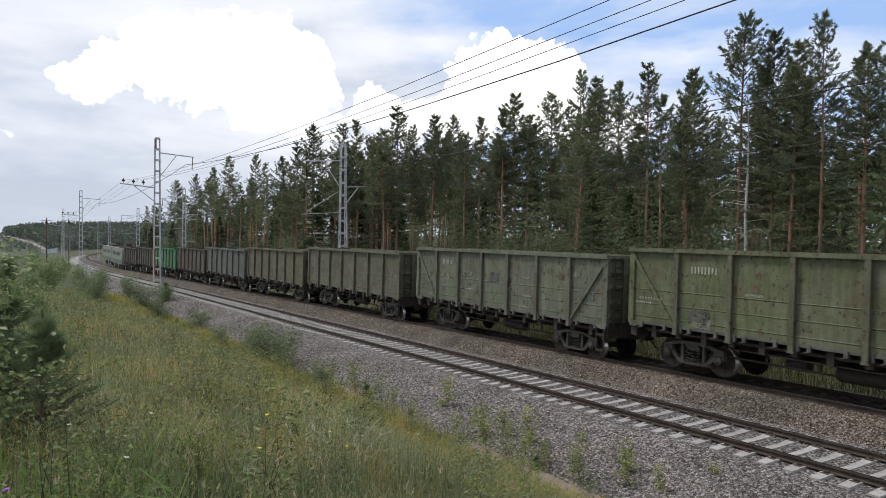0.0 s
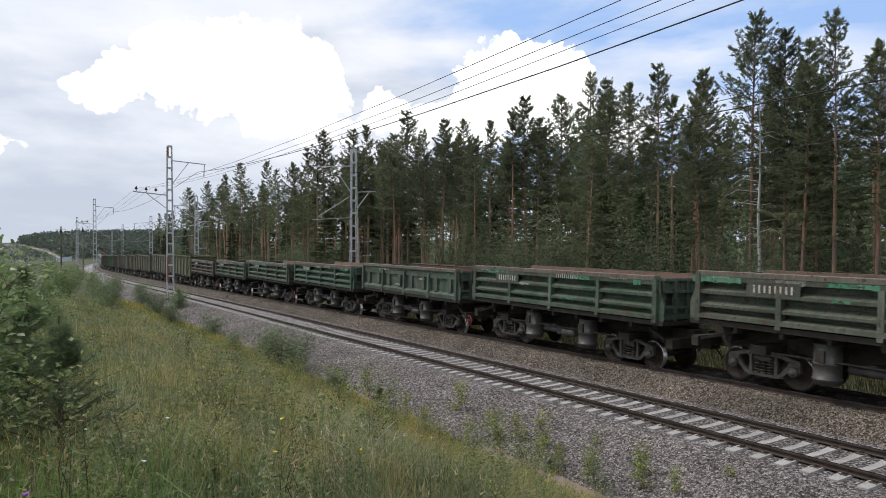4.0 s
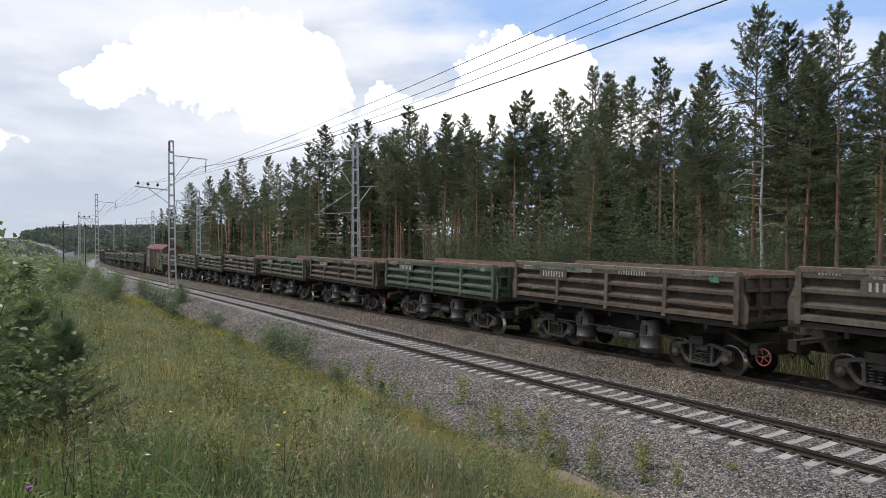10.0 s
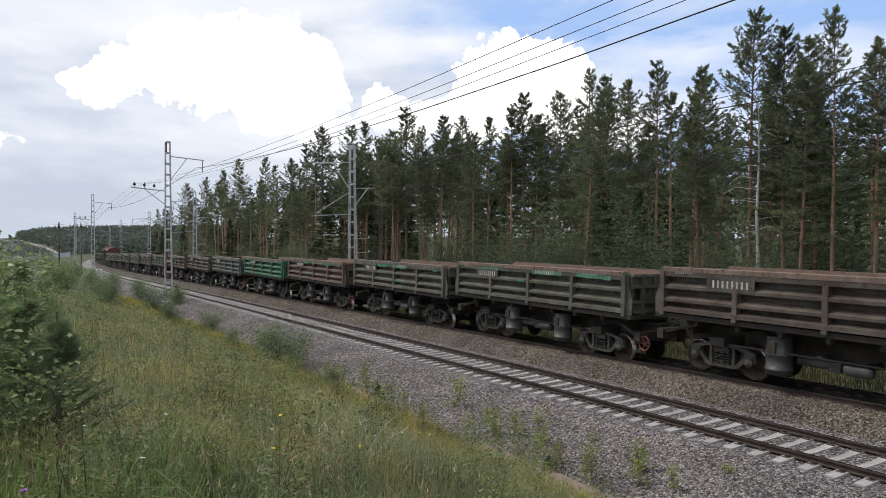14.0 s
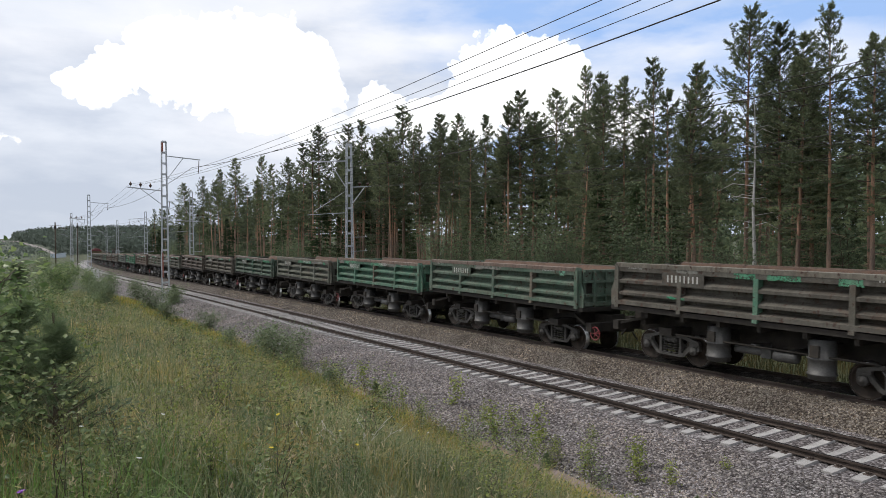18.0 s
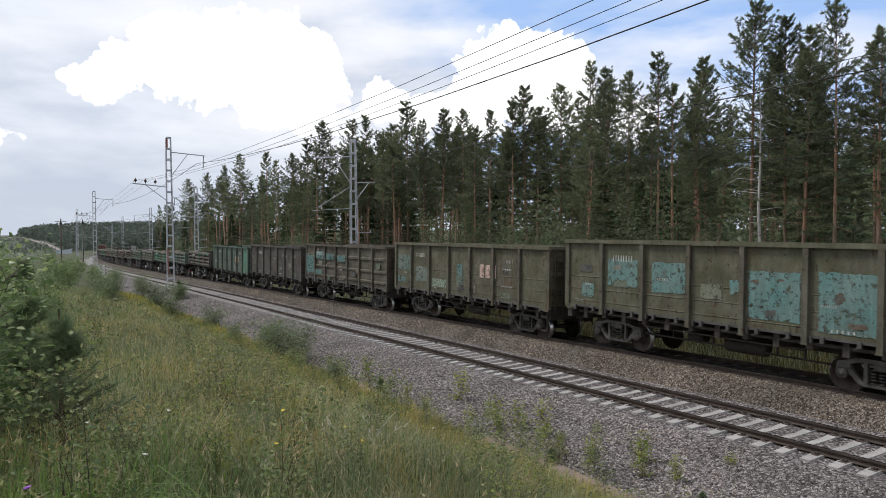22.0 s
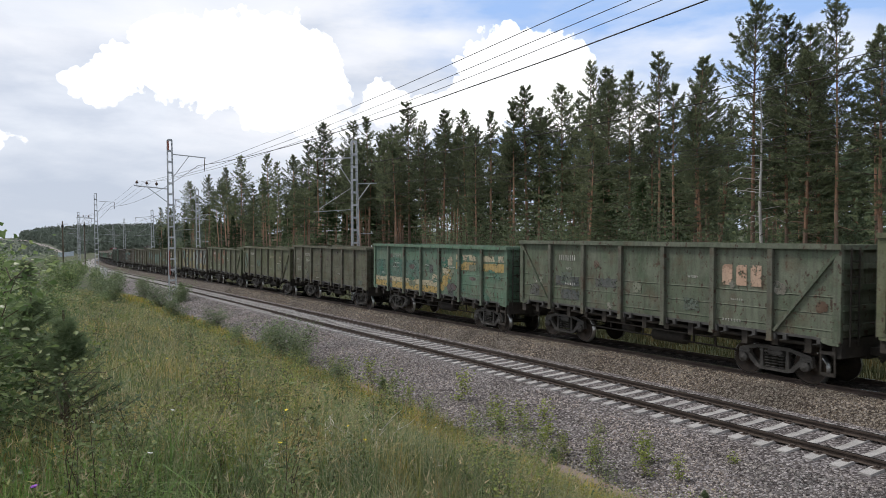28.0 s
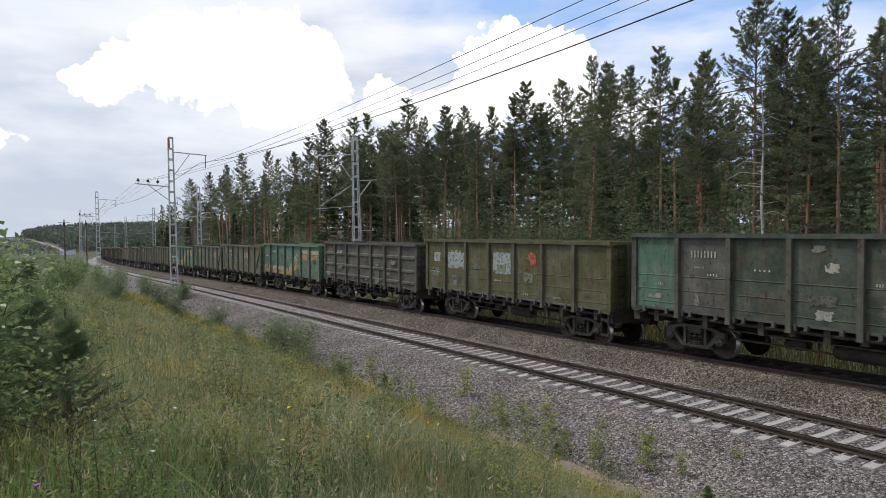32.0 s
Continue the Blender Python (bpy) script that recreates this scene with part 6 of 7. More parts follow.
def tree_kind(kind, h, seed, dense=1.0, bare=0.45):
    rng = np.random.default_rng(seed)
    t = empty("pine_tree" if kind == "pine" else "spruce_tree")
    tagged(t, "tall Scots pine with bare orange-brown lower trunk in the forest" if kind == "pine" else "dark green spruce at the forest edge", "tree", "trees of the forest beside the line")
    bm = bmesh.new()
    r0 = h * 0.0085 + 0.03
    bx, by = rng.normal(0, 0.3, 2)
    steps = 8
    axis = [Vector((bx * (i / steps) ** 2 * 0, by * 0.25 * math.sin(i * 0.8) * (1 - i / steps), h * i / steps - (0.4 if i == 0 else 0))) for i in range(steps + 1)]
    for i in range(steps):
        ra, rb = r0 * (1 - 0.93 * i / steps), r0 * (1 - 0.93 * (i + 1) / steps)
        tube(bm, axis[i], axis[i + 1], ra, rb, 8, mi=1 if (kind == "pine" and i >= 3) else 0, caps=False)
    pts, dirs, limbs = crown_points(h, rng, kind, dense, bare)
    for z, d in limbs[::1 if dense > 0.8 else 3]:
        tube(bm, (0, 0, z - 0.05), (d[0], d[1], z + d[2]), 0.03, 0.008, 3, mi=2, caps=False)
    if kind == "pine":
        for i in range(12):
            z, az, ln = h * rng.uniform(0.2, 0.5), rng.uniform(0, 6.28), rng.uniform(0.4, 1.6)
            tube(bm, (0, 0, z), (ln * math.cos(az), ln * math.sin(az), z + rng.uniform(-0.3, 0.2)), 0.02, 0.008, 4, caps=False)
    part("trunk", bm, [BARK, BARK_HI, LIMB], t)
    big = 1.0 if dense > 0.8 else 1.45
    v, f = tufts(pts, dirs, (0.24 if kind == "pine" else 0.28) * big, 7 if dense > 0.8 else 4, rng, 0.7 if kind == "pine" else 0.4, 0.085 * big)
    part("crown", raw_mesh("crown", v, f, NEEDLE if kind == "pine" else SPRUCE), None, t)
    return t


def leafy(name, h, spread, leaves, size, seed, material, label, category, stems=5, low=0.15, group="", single=False, thick=1.0):
    """A broad-leaved shrub or sapling: stems from one foot, small folded leaves round the twigs."""
    rng = np.random.default_rng(seed)
    b = empty(name)
    tagged(b, label, category, group)
    bm = bmesh.new()
    tips = []
    for i in range(stems):
        az, ln = rng.uniform(0, 6.28), rng.uniform(0.7, 1.0) * h
        lean = spread * rng.uniform(0.2, 0.9)
        p = Vector((0, 0, -0.1))
        for k in range(1, 6):
            a = k / 5
            q = Vector((lean * math.cos(az) * a ** 1.4 + rng.normal(0, 0.03) * h, lean * math.sin(az) * a ** 1.4 + rng.normal(0, 0.03) * h, ln * a))
            tube(bm, p, q, (0.007 * h * (1.2 - a) + 0.002) * thick, (0.007 * h * (1.0 - a) + 0.002) * thick, 4, caps=False)
            if a > low:
                tips += [(q, 0.26 * spread + 0.10 * h)] * 3
                for _ in range(2):
                    e = q + Vector((rng.normal(0, 1), rng.normal(0, 1), rng.uniform(-0.2, 0.9))) * (0.22 * spread + 0.06 * h)
                    tube(bm, q, e, (0.0022 * h + 0.001) * thick, (0.001 * h + 0.001) * thick, 3, caps=False)
                    tips += [(e, 0.14 * spread + 0.05 * h)] * 2
            p = q
    part("woody_stem", bm, TWIG, b)
    idx = rng.integers(0, len(tips), leaves)
    c = np.array([tips[i][0] for i in idx]) + rng.normal(0, 1, (leaves, 3)) * np.array([tips[i][1] for i in idx])[:, None] * 0.6
    c[:, 2] = np.maximum(c[:, 2], 0.05)
    d = rng.normal(0, 1, (leaves, 3)) * np.array([1, 1, 0.5]) + np.array([0, 0, 0.1])
    d /= np.linalg.norm(d, axis=1, keepdims=True)
    up = rng.normal(0, 0.45, (leaves, 3)) + np.array([0, 0, 1.0])
    side = np.cross(d, up)
    side /= np.linalg.norm(side, axis=1, keepdims=True)
    nrm = np.cross(side, d)
    s = size * rng.uniform(0.6, 1.25, (leaves, 1))
    v = np.stack([c, c + d * s * 0.42 + side * s * 0.36 + nrm * s * 0.10, c + d * s, c + d * s * 0.42 - side * s * 0.36 + nrm * s * 0.10], 1).reshape(-1, 3)
    k = np.arange(leaves)[:, None] * 4
    f = np.concatenate([k + np.array([[0, 1, 2]]), k + np.array([[0, 2, 3]])])
    if single:      # one small facet a leaf, for shrubs far off
        v, f = v.reshape(-1, 4, 3)[:, [3, 1, 2]].reshape(-1, 3), np.arange(leaves * 3).reshape(-1, 3)
    part("leaves", raw_mesh("leaves", v, f, material), None, b)
    return b


TWIG = mat("grey_brown_twigs", [(0.05, 0.04, 0.03), (0.11, 0.085, 0.06)], 6.0, 0.9, 0.0, 0.2, 40)

# trees that stand out along the skyline: distance from the near track, along it, height above the rails
SKYLINE = [(17.5, 23, 16.4), (17.5, 18.5, 15.1), (18.5, 21.7, 15.2), (18, 17, 13.4), (23, 34, 17), (22, 35.9, 16), (24, 30.9, 15.4), (23, 41, 17.9), (24.5, 40.8, 17.6), (23, 48.8, 17.5), (24, 45.5, 17.2), (23, 54.4, 16.4), (24, 60.3, 17.5),
           (24, 64.7, 18.5), (23.5, 71.1, 20.2), (25, 77.9, 18.8), (24.5, 84.1, 20.8), (24, 88, 20.8), (23, 96, 22), (24, 104.8, 20.5), (25, 114.9, 19.5), (25, 128, 21.2), (24.5, 146, 22.8), (25, 159.4, 22.1), (26, 184.9, 22.6), (26.5, 215.8, 23.8)]


def make_forest():
    rng = np.random.default_rng(5)
    kinds = [tree_kind("pine", 18.0, 1, 1.0, 0.36), tree_kind("pine", 17.0, 2, 1.0, 0.57), tree_kind("pine", 19.0, 3, 1.0, 0.40), tree_kind("pine", 18.0, 4, 1.0, 0.60), tree_kind("pine", 16.0, 8, 1.0, 0.54), tree_kind("spruce", 14.0, 5),
             tree_kind("pine", 17.0, 21, 0.62, 0.52), tree_kind("pine", 18.0, 22, 0.62, 0.60), tree_kind("pine", 16.0, 23, 0.62, 0.55), tree_kind("spruce", 14.0, 24, 0.6)]
    hs = [18.0, 17.0, 19.0, 18.0, 16.0, 14.0, 17.0, 18.0, 16.0, 14.0]
    used = set()

    def plant(u, s, h, k, lean=1.6):
        x, th = bend(s)
        px, py = AXIS + x + u, s
        sc = h / hs[k]
        m = Matrix.LocRotScale((px, py, hill(px, py) - 0.05), Euler((radians(rng.normal(0, lean)), radians(rng.normal(0, lean)), rng.uniform(0, 6.28))), None)
        if k in used:
            ob = copy_thing(kinds[k], m)
        else:
            ob = kinds[k]
            ob.matrix_basis = m
            used.add(k)
        w = sc * rng.uniform(0.8, 1.15)
        ob.scale = (w, w, sc)

    for i, (u, s, h) in enumerate(SKYLINE):
        plant(u, s, h + 0.45, (0, 2)[i % 2] if i < 4 else i % 5, 0.6)
    n = 0
    while n < 205:
        s = rng.uniform(2, 100) if n < 130 else rng.uniform(60, 250)
        u = 16.5 + rng.exponential(11.0) + (3.0 if s > 40 else 0)
        if u > 58:
            continue
        far = min(1.0, max(0.0, (s - 15) / 110))
        h = (15.3 + 5.2 * far + 0.10 * (u - 20)) * rng.uniform(0.70, 1.0)
        near = s < 80 and u < 28
        k = int(rng.choice([0, 1, 2, 3, 4, 5], p=[0.19, 0.19, 0.19, 0.19, 0.16, 0.08])) if near else int(rng.choice([6, 7, 8, 9], p=[0.28, 0.28, 0.26, 0.18]))
        if k in (5, 9):
            h *= 0.72
        plant(u, s, h, k)
        n += 1
    px, py = AXIS + bend(22.0)[0] + 16.9, 22.0
    dead = empty("dead_birch", pose(px, py, hill(px, py), 0, 0, 40))
    tagged(dead, "bare grey trunk of a dead birch among the pines", "tree")
    bm = bmesh.new()
    top = 12.6
    for i in range(6):
        tube(bm, (0.05 * math.sin(i * 1.7), 0.05 * math.cos(i * 2.1), top * i / 6 - (0.3 if i == 0 else 0)), (0.05 * math.sin((i + 1) * 1.7), 0.05 * math.cos((i + 1) * 2.1), top * (i + 1) / 6), 0.13 - 0.02 * i, 0.11 - 0.02 * i + (0.005 if i == 5 else 0), 7, caps=False)
    bmesh.ops.remove_doubles(bm, verts=bm.verts[:], dist=0.012)
    part("trunk", bm, DEADBARK, dead, "grey weathered trunk")
    for i in range(26):
        z, a, ln = rng.uniform(2.5, 12.0), rng.uniform(0, 6.28), rng.uniform(0.4, 1.7)
        bm = bmesh.new()
        e = Vector((0.6 * ln * math.cos(a), 0.6 * ln * math.sin(a), z + 0.10 * ln))
        tube(bm, (0, 0, z), e, 0.022, 0.014, 4, caps=False)
        tube(bm, e, (ln * math.cos(a + 0.2), ln * math.sin(a + 0.2), z - 0.12 * ln), 0.014, 0.006, 4, caps=False)
        part("bare_branch", bm, DEADBARK, dead)
    # deeper rows, too many to count
    vs, fs, tv, tf = [], [], [], []
    base_v = [np.array([v.co[:] for v in next(o for o in kinds[k].children if o.name.startswith("crown")).data.vertices]) for k in (6, 8, 9)]
    nv = nt = 0
    for i in range(170):
        s, u = rng.uniform(5, 95) if i < 80 else rng.uniform(-10, 330), rng.uniform(40, 90)
        x, th = bend(s)
        px, py = AXIS + x + u, s
        h = (15.5 + 6.0 * min(1.0, max(0.0, s / 150))) * rng.uniform(0.75, 1.0)
        k = int(rng.integers(0, 3))
        b = base_v[k].reshape(-1, 3, 3)[rng.integers(0, 3)::3].reshape(-1, 3)
        c = b.mean(0)
        a = rng.uniform(0, 6.28)
        R = np.array([[math.cos(a), -math.sin(a), 0], [math.sin(a), math.cos(a), 0], [0, 0, 1]])
        tri = b.reshape(-1, 3, 3)
        ctr = tri.mean(1, keepdims=True)
        b = (ctr + (tri - ctr) * 1.7).reshape(-1, 3)
        b = (b @ R.T) * (h / (17, 16, 14)[k]) + np.array([px, py, hill(px, py)])
        vs.append(b)
        fs.append(np.arange(len(b)).reshape(-1, 3) + nv)
        nv += len(b)
        r = 0.14
        q = np.array([(px + r * math.cos(w), py + r * math.sin(w), z) for z in (hill(px, py) - 0.3, hill(px, py) + h) for w in (0, 1.57, 3.14, 4.71)])
        tv.append(q)
        tf.append(np.array([(j, (j + 1) % 4, 4 + (j + 1) % 4, 4 + j) for j in range(4)]) + nt)
        nt += 8
    tagged(new("deep_forest_foliage", raw_mesh("deep_forest_foliage", np.concatenate(vs), np.concatenate(fs), NEEDLE)), "dense dark conifer crowns deep in the forest", "forest", kind="stuff")
    tagged(new("deep_forest_trunks", raw_mesh("deep_forest_trunks", np.concatenate(tv), np.concatenate(tf), BARK)), "close-set trunks deep in the forest", "forest", kind="stuff")
    # low growth deep among the trunks
    n = 9000
    s, u = np.where(rng.uniform(0, 1, n) < 0.6, rng.uniform(0, 75, n), rng.uniform(-15, 190, n)), rng.uniform(32, 85, n)
    c = np.array([(AXIS + bend(a)[0] + b, a, hill(AXIS + bend(a)[0] + b, a)) for a, b in zip(s, u)])
    c[:, 2] += rng.uniform(0, 1, n) ** 1.3 * 12
    v, f = tufts(c, rng.normal(0, 1, (n, 3)), 0.9, 2, rng, 0.6, 0.38)
    tagged(new("deep_undergrowth", raw_mesh("deep_undergrowth", v, f, LEAF_DARK)), "low leafy growth deep among the trunks", "undergrowth", kind="stuff")
    # undergrowth along the edge
    lab = "leafy young birch and aspen undergrowth at the forest edge"
    bush = [leafy("forest_shrub", 5.0, 2.0, 2000, 0.17, 31, LEAF_DARK, lab, "shrub", 6, 0.1, "undergrowth", True), leafy("forest_shrub", 3.4, 1.8, 1600, 0.16, 32, LEAF_DARK, lab, "shrub", 6, 0.1, "undergrowth", True),
            leafy("young_birch", 6.5, 1.5, 2000, 0.17, 33, LEAF_DARK, "slender young birch before the pines", "tree", 4, 0.15, "undergrowth", True)]
    seen = set()
    for i in range(210):
        s = rng.uniform(0, 62) if i < 120 else rng.uniform(20, 210)
        u = rng.uniform(15.5, 21) + (2.5 if s > 40 else 0) + (rng.uniform(0, 14) if i % 2 == 0 else 0)
        x, th = bend(s)
        k = int(rng.choice([0, 1, 2], p=[0.42, 0.43, 0.15]))
        px, py = AXIS + x + u, s
        m = Matrix.LocRotScale((px, py, hill(px, py)), Euler((0, 0, rng.uniform(0, 6.28))), None)
        if k in seen:
            ob = copy_thing(bush[k], m)
        else:
            ob = bush[k]
            ob.matrix_basis = m
            seen.add(k)
        q = rng.uniform(0.7, 1.25)
        ob.scale = (q, q, q * rng.uniform(0.85, 1.2))


DEADBARK = mat("grey_dead_wood", [(0.30, 0.28, 0.26), (0.50, 0.48, 0.45)], 3.0, 0.9, 0.0, 0.3, 30)
LEAF_DARK = leaf_mat("shaded_undergrowth_leaves", [(0.12, 0.168, 0.12), (0.165, 0.215, 0.145), (0.205, 0.255, 0.16)], 0.9, 0.6, 0.2, gloss=0.05)
make_forest()


def ridge(a, d):
    """Height of the distant hill, at an azimuth in degrees and a distance."""
    return float(np.interp(a, [-9, -1.2, -0.7, 0.7, 3.0, 6.0, 16], [9.0, 9.0, 14, 20, 23.5, 24.5, 26])) * (d - 640) / 770 - 16


def road_way(a):
    """Distance of the far road, by azimuth."""
    return float(np.interp(a, [-2.4, -1.7, 0.0, 1.8], [1640, 1500, 1000, 690]))


def far_ridge():
    """Wooded ridge that closes the view beyond the bend."""
    rng = np.random.default_rng(9)
    c, up, size = [], [], []
    while len(c) < 34000:
        a, d = rng.uniform(-4.0, 16), rng.uniform(690, 1500)
        near_road = a < 1.9 and abs(d - road_way(a)) < 60
        cleared = a < 1.9 and d < road_way(a)
        if near_road or (cleared and rng.uniform() < 0.5) or (a < -0.9 and rng.uniform() < 0.5):
            continue
        h = rng.uniform(2, 5) if cleared or a < -0.9 else rng.uniform(8, 15)
        x, y, z = d * math.sin(radians(a)), d * math.cos(radians(a)), ridge(a, d)
        for k in range(3):
            f = rng.uniform(0.1, 0.85)
            w = 2.3 * (1.05 - f)
            c.append((x + rng.normal(0, w), y + rng.normal(0, w), z + h * f))
            size.append((0.45 if h < 6 else 1.0) * rng.uniform(2.6, 4.6) * (1.15 - 0.5 * f))
        c.append((x, y, z + h * 0.8))
        size.append(2.6 if h > 6 else 1.2)
    c = np.array(c)
    v, f = tufts(c, rng.normal(0, 0.3, (len(c), 3)) + np.array([0, 0, 0.8]), 1.0, 2, rng, 0.5, 0.42)
    ctr = np.repeat(c, 6, 0)
    v = ctr + (v - ctr) * np.repeat(np.array(size), 6)[:, None]
    tagged(new("far_woods", raw_mesh("far_woods", v, f, FARWOOD_HAZED)), "wooded ridge on the horizon beyond the bend", "woods", kind="stuff")
    xs, ds = np.arange(-9, 16.1, 0.4), (640, 700, 800, 900, 1050, 1200, 1400, 1600, 1750)
    n = len(ds)
    v = [(d * math.sin(radians(a)), d * math.cos(radians(a)), ridge(a, d) if d < 1700 else -16.0) for a in xs for d in ds]
    f = [(i * n + j, (i + 1) * n + j, (i + 1) * n + j + 1, i * n + j + 1) for i in range(len(xs) - 1) for j in range(n - 1)]
    tagged(new("far_hill", raw_mesh("far_hill", np.array(v), np.array(f), FARFIELD, True)), "low hill with cleared land under the far woods", "hill", kind="structure")


def far_road():
    """Pale road in a cutting that climbs the distant ridge."""
    vs = []
    for i in range(25):
        a = -2.2 + 4.0 * i / 24
        for w in (-28, 28):
            d = road_way(a) + w
            vs.append((d * math.sin(radians(a)), d * math.cos(radians(a)), ridge(a, d) + 0.6))
    fs = [(2 * i, 2 * i + 1, 2 * i + 3, 2 * i + 2) for i in range(24)]
    tagged(new("far_road", raw_mesh("far_road", np.array(vs), np.array(fs), ROAD, True)), "pale distant road climbing the ridge", "road", kind="structure")


def far_fence():
    """Pale panel fence along the far road."""
    fe = empty("panel_fence")
    tagged(fe, "pale blue-grey panel fence beside the far road", "fence")
    for i in range(9):
        a = 1.45 + 0.11 * i
        d = 640 - 12 * i
        bm = bmesh.new()
        box(bm, -0.62, 0.62, -0.1, 0.1, 0.0, 3.6)
        box(bm, -0.66, -0.58, -0.14, 0.14, 0.0, 3.8)
        part("panel", bm, FENCE, fe, m=pose(d * math.sin(radians(a)), d * math.cos(radians(a)), hill(d * math.sin(radians(a)), d * math.cos(radians(a))) - 0.2))


# distance haze is mixed into the woods' base colour, paler and greyer
FARWOOD_HAZED = mat("far_woods", [(0.11, 0.135, 0.105), (0.16, 0.185, 0.155)], 0.02, 1.0, 0.0, 0.0, 0.2)
FARFIELD = mat("cleared_land", [(0.05, 0.066, 0.046), (0.095, 0.105, 0.075)], 0.02, 1.0, 0.0, 0.0, 0.2)
ROAD = mat("pale_road_and_cutting", [(0.20, 0.175, 0.165), (0.29, 0.26, 0.25)], 0.05, 0.95, 0.0, 0.0, 0.4)
FENCE = mat("pale_blue_panels", [(0.36, 0.42, 0.48), (0.46, 0.51, 0.56)], 0.5, 0.7, 0.0, 0.0)
far_ridge()
far_road()
far_fence()


# ---- sleepers and fastenings, the nearest as separate pieces ----
def make_sleepers():
    good, old, clip = sleeper_mesh("sleeper", CONC), sleeper_mesh("old_sleeper", CONC_OLD), clip_mesh()
    bed = {0: bpy.data.objects["ballast_near_track"], 1: bpy.data.objects["ballast_far_track"]}
    r = random.Random(2)
    for tr, me, cut in ((0, good, 170), (1, old, 110)):
        verts, faces = [], []
        s, n = -5.827, 0
        while s < 430:
            m = line_pose(s + r.uniform(-0.02, 0.02), tr) @ pose(0, 0, -0.14, 0, 0, r.uniform(-0.7, 0.7))
            if n < cut:
                part("sleeper", me, None, bed[tr], m=m)
                if tr == 0 and s < 45:
                    for off in (-0.798, 0.798):
                        part("rail_fastening", clip, None, bed[tr], m=line_pose(s, tr) @ pose(off, 0, 0.0))
            else:
                k = len(verts)
                verts += [(m @ v.co)[:] for v in me.vertices]
                faces += [tuple(k + i for i in p.vertices) for p in me.polygons if len(p.vertices) == 4]
            s += 0.559
            n += 1
        ob = part("far_sleepers", raw_mesh("far_sleepers", np.array(verts), np.array(faces), CONC if tr == 0 else CONC_OLD), None, bed[tr])
        tagged(ob, kind="stuff")


make_sleepers()


# ---- grass, weeds, shrubs on the camera's side ----
DRIFT = [(0.62, 0.78, 0.75), (0.9, 1.0, 0.9), (1.05, 1.0, 0.95), (1.35, 1.08, 0.75), (1.3, 0.95, 0.75)]
GRASS = leaf_mat("meadow_grass", [(0.075, 0.11, 0.05), (0.14, 0.185, 0.09), (0.21, 0.245, 0.13), (0.34, 0.34, 0.22), (0.17, 0.225, 0.10), (0.09, 0.135, 0.06), (0.44, 0.42, 0.30), (0.12, 0.165, 0.08)], 0.5, 0.38, 0.0, DRIFT)
SEDGE = leaf_mat("yellowing_grass", [(0.15, 0.18, 0.045), (0.26, 0.285, 0.07), (0.37, 0.35, 0.11), (0.27, 0.18, 0.09), (0.23, 0.28, 0.065), (0.13, 0.165, 0.045)], 0.6, 0.42, 0.0, DRIFT)
LUSH = leaf_mat("lush_grass", [(0.12, 0.21, 0.06), (0.16, 0.27, 0.08), (0.21, 0.32, 0.11)], 0.45, 0.45, 0.0)
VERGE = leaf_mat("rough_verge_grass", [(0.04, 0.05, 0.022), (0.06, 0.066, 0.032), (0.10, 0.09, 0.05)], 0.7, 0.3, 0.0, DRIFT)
STRAW = leaf_mat("dry_seed_heads", [(0.36, 0.31, 0.20), (0.44, 0.39, 0.27), (0.30, 0.22, 0.14)], 0.8, 0.4, 0.0)
HERB = leaf_mat("meadow_herbs", [(0.06, 0.10, 0.045), (0.13, 0.185, 0.08), (0.19, 0.245, 0.11), (0.29, 0.33, 0.18)], 0.5, 0.38, 0.1, DRIFT)
WILLOW = leaf_mat("grey_green_willow_leaves", [(0.10, 0.15, 0.085), (0.15, 0.20, 0.115), (0.20, 0.25, 0.15)], 0.55, 0.4, 0.1)
ALDER = leaf_mat("aspen_and_alder_leaves", [(0.07, 0.12, 0.05), (0.12, 0.195, 0.075), (0.18, 0.26, 0.105), (0.29, 0.36, 0.18)], 0.35, 0.42, 0.1)

WEED = leaf_mat("yellow_green_weed_leaves", [(0.16, 0.22, 0.055), (0.23, 0.29, 0.08), (0.33, 0.36, 0.12)], 0.5, 0.42, 0.15)


def hill_np(x, y):
    return np.array([hill(a, b) for a, b in zip(x, y)])


def scatter(n, rng, y0, y1, u0, u1):
    """Places on the slope, denser towards the standpoint; u is the distance from the near track."""
    y = y0 * np.exp(rng.uniform(0, 1, n) * math.log(y1 / y0))
    u = rng.uniform(u0, u1, n)
    b = np.array([bend(v)[0] for v in y])
    return AXIS + b + u, y


def blades(x, y, z, hgt, wid, rng, lean=0.45):
    """Bent blades of three triangles each."""
    n = len(x)
    az = rng.uniform(0, 2 * np.pi, n)
    d = np.stack([np.cos(az), np.sin(az), np.zeros(n)], 1)
    sd = np.stack([-np.sin(az + rng.normal(0, 0.6, n)), np.cos(az), np.zeros(n)], 1)
    p = np.stack([x, y, z - 0.03], 1)
    l = (np.abs(rng.normal(0, lean, n)) * hgt)[:, None]
    h, w = hgt[:, None], wid[:, None]
    up = np.array([[0, 0, 1.0]])
    m = p + up * h * 0.55 + d * l * 0.3
    t = p + up * h * (1 - 0.25 * (l / h) ** 2) + d * l
    v = np.stack([p - sd * w, p + sd * w, m - sd * w * 0.8, m + sd * w * 0.8, t], 1).reshape(-1, 3)
    k = np.arange(n)[:, None] * 5
    f = np.concatenate([k + np.array([[0, 1, 3]]), k + np.array([[0, 3, 2]]), k + np.array([[2, 3, 4]])])
    return v, f, t


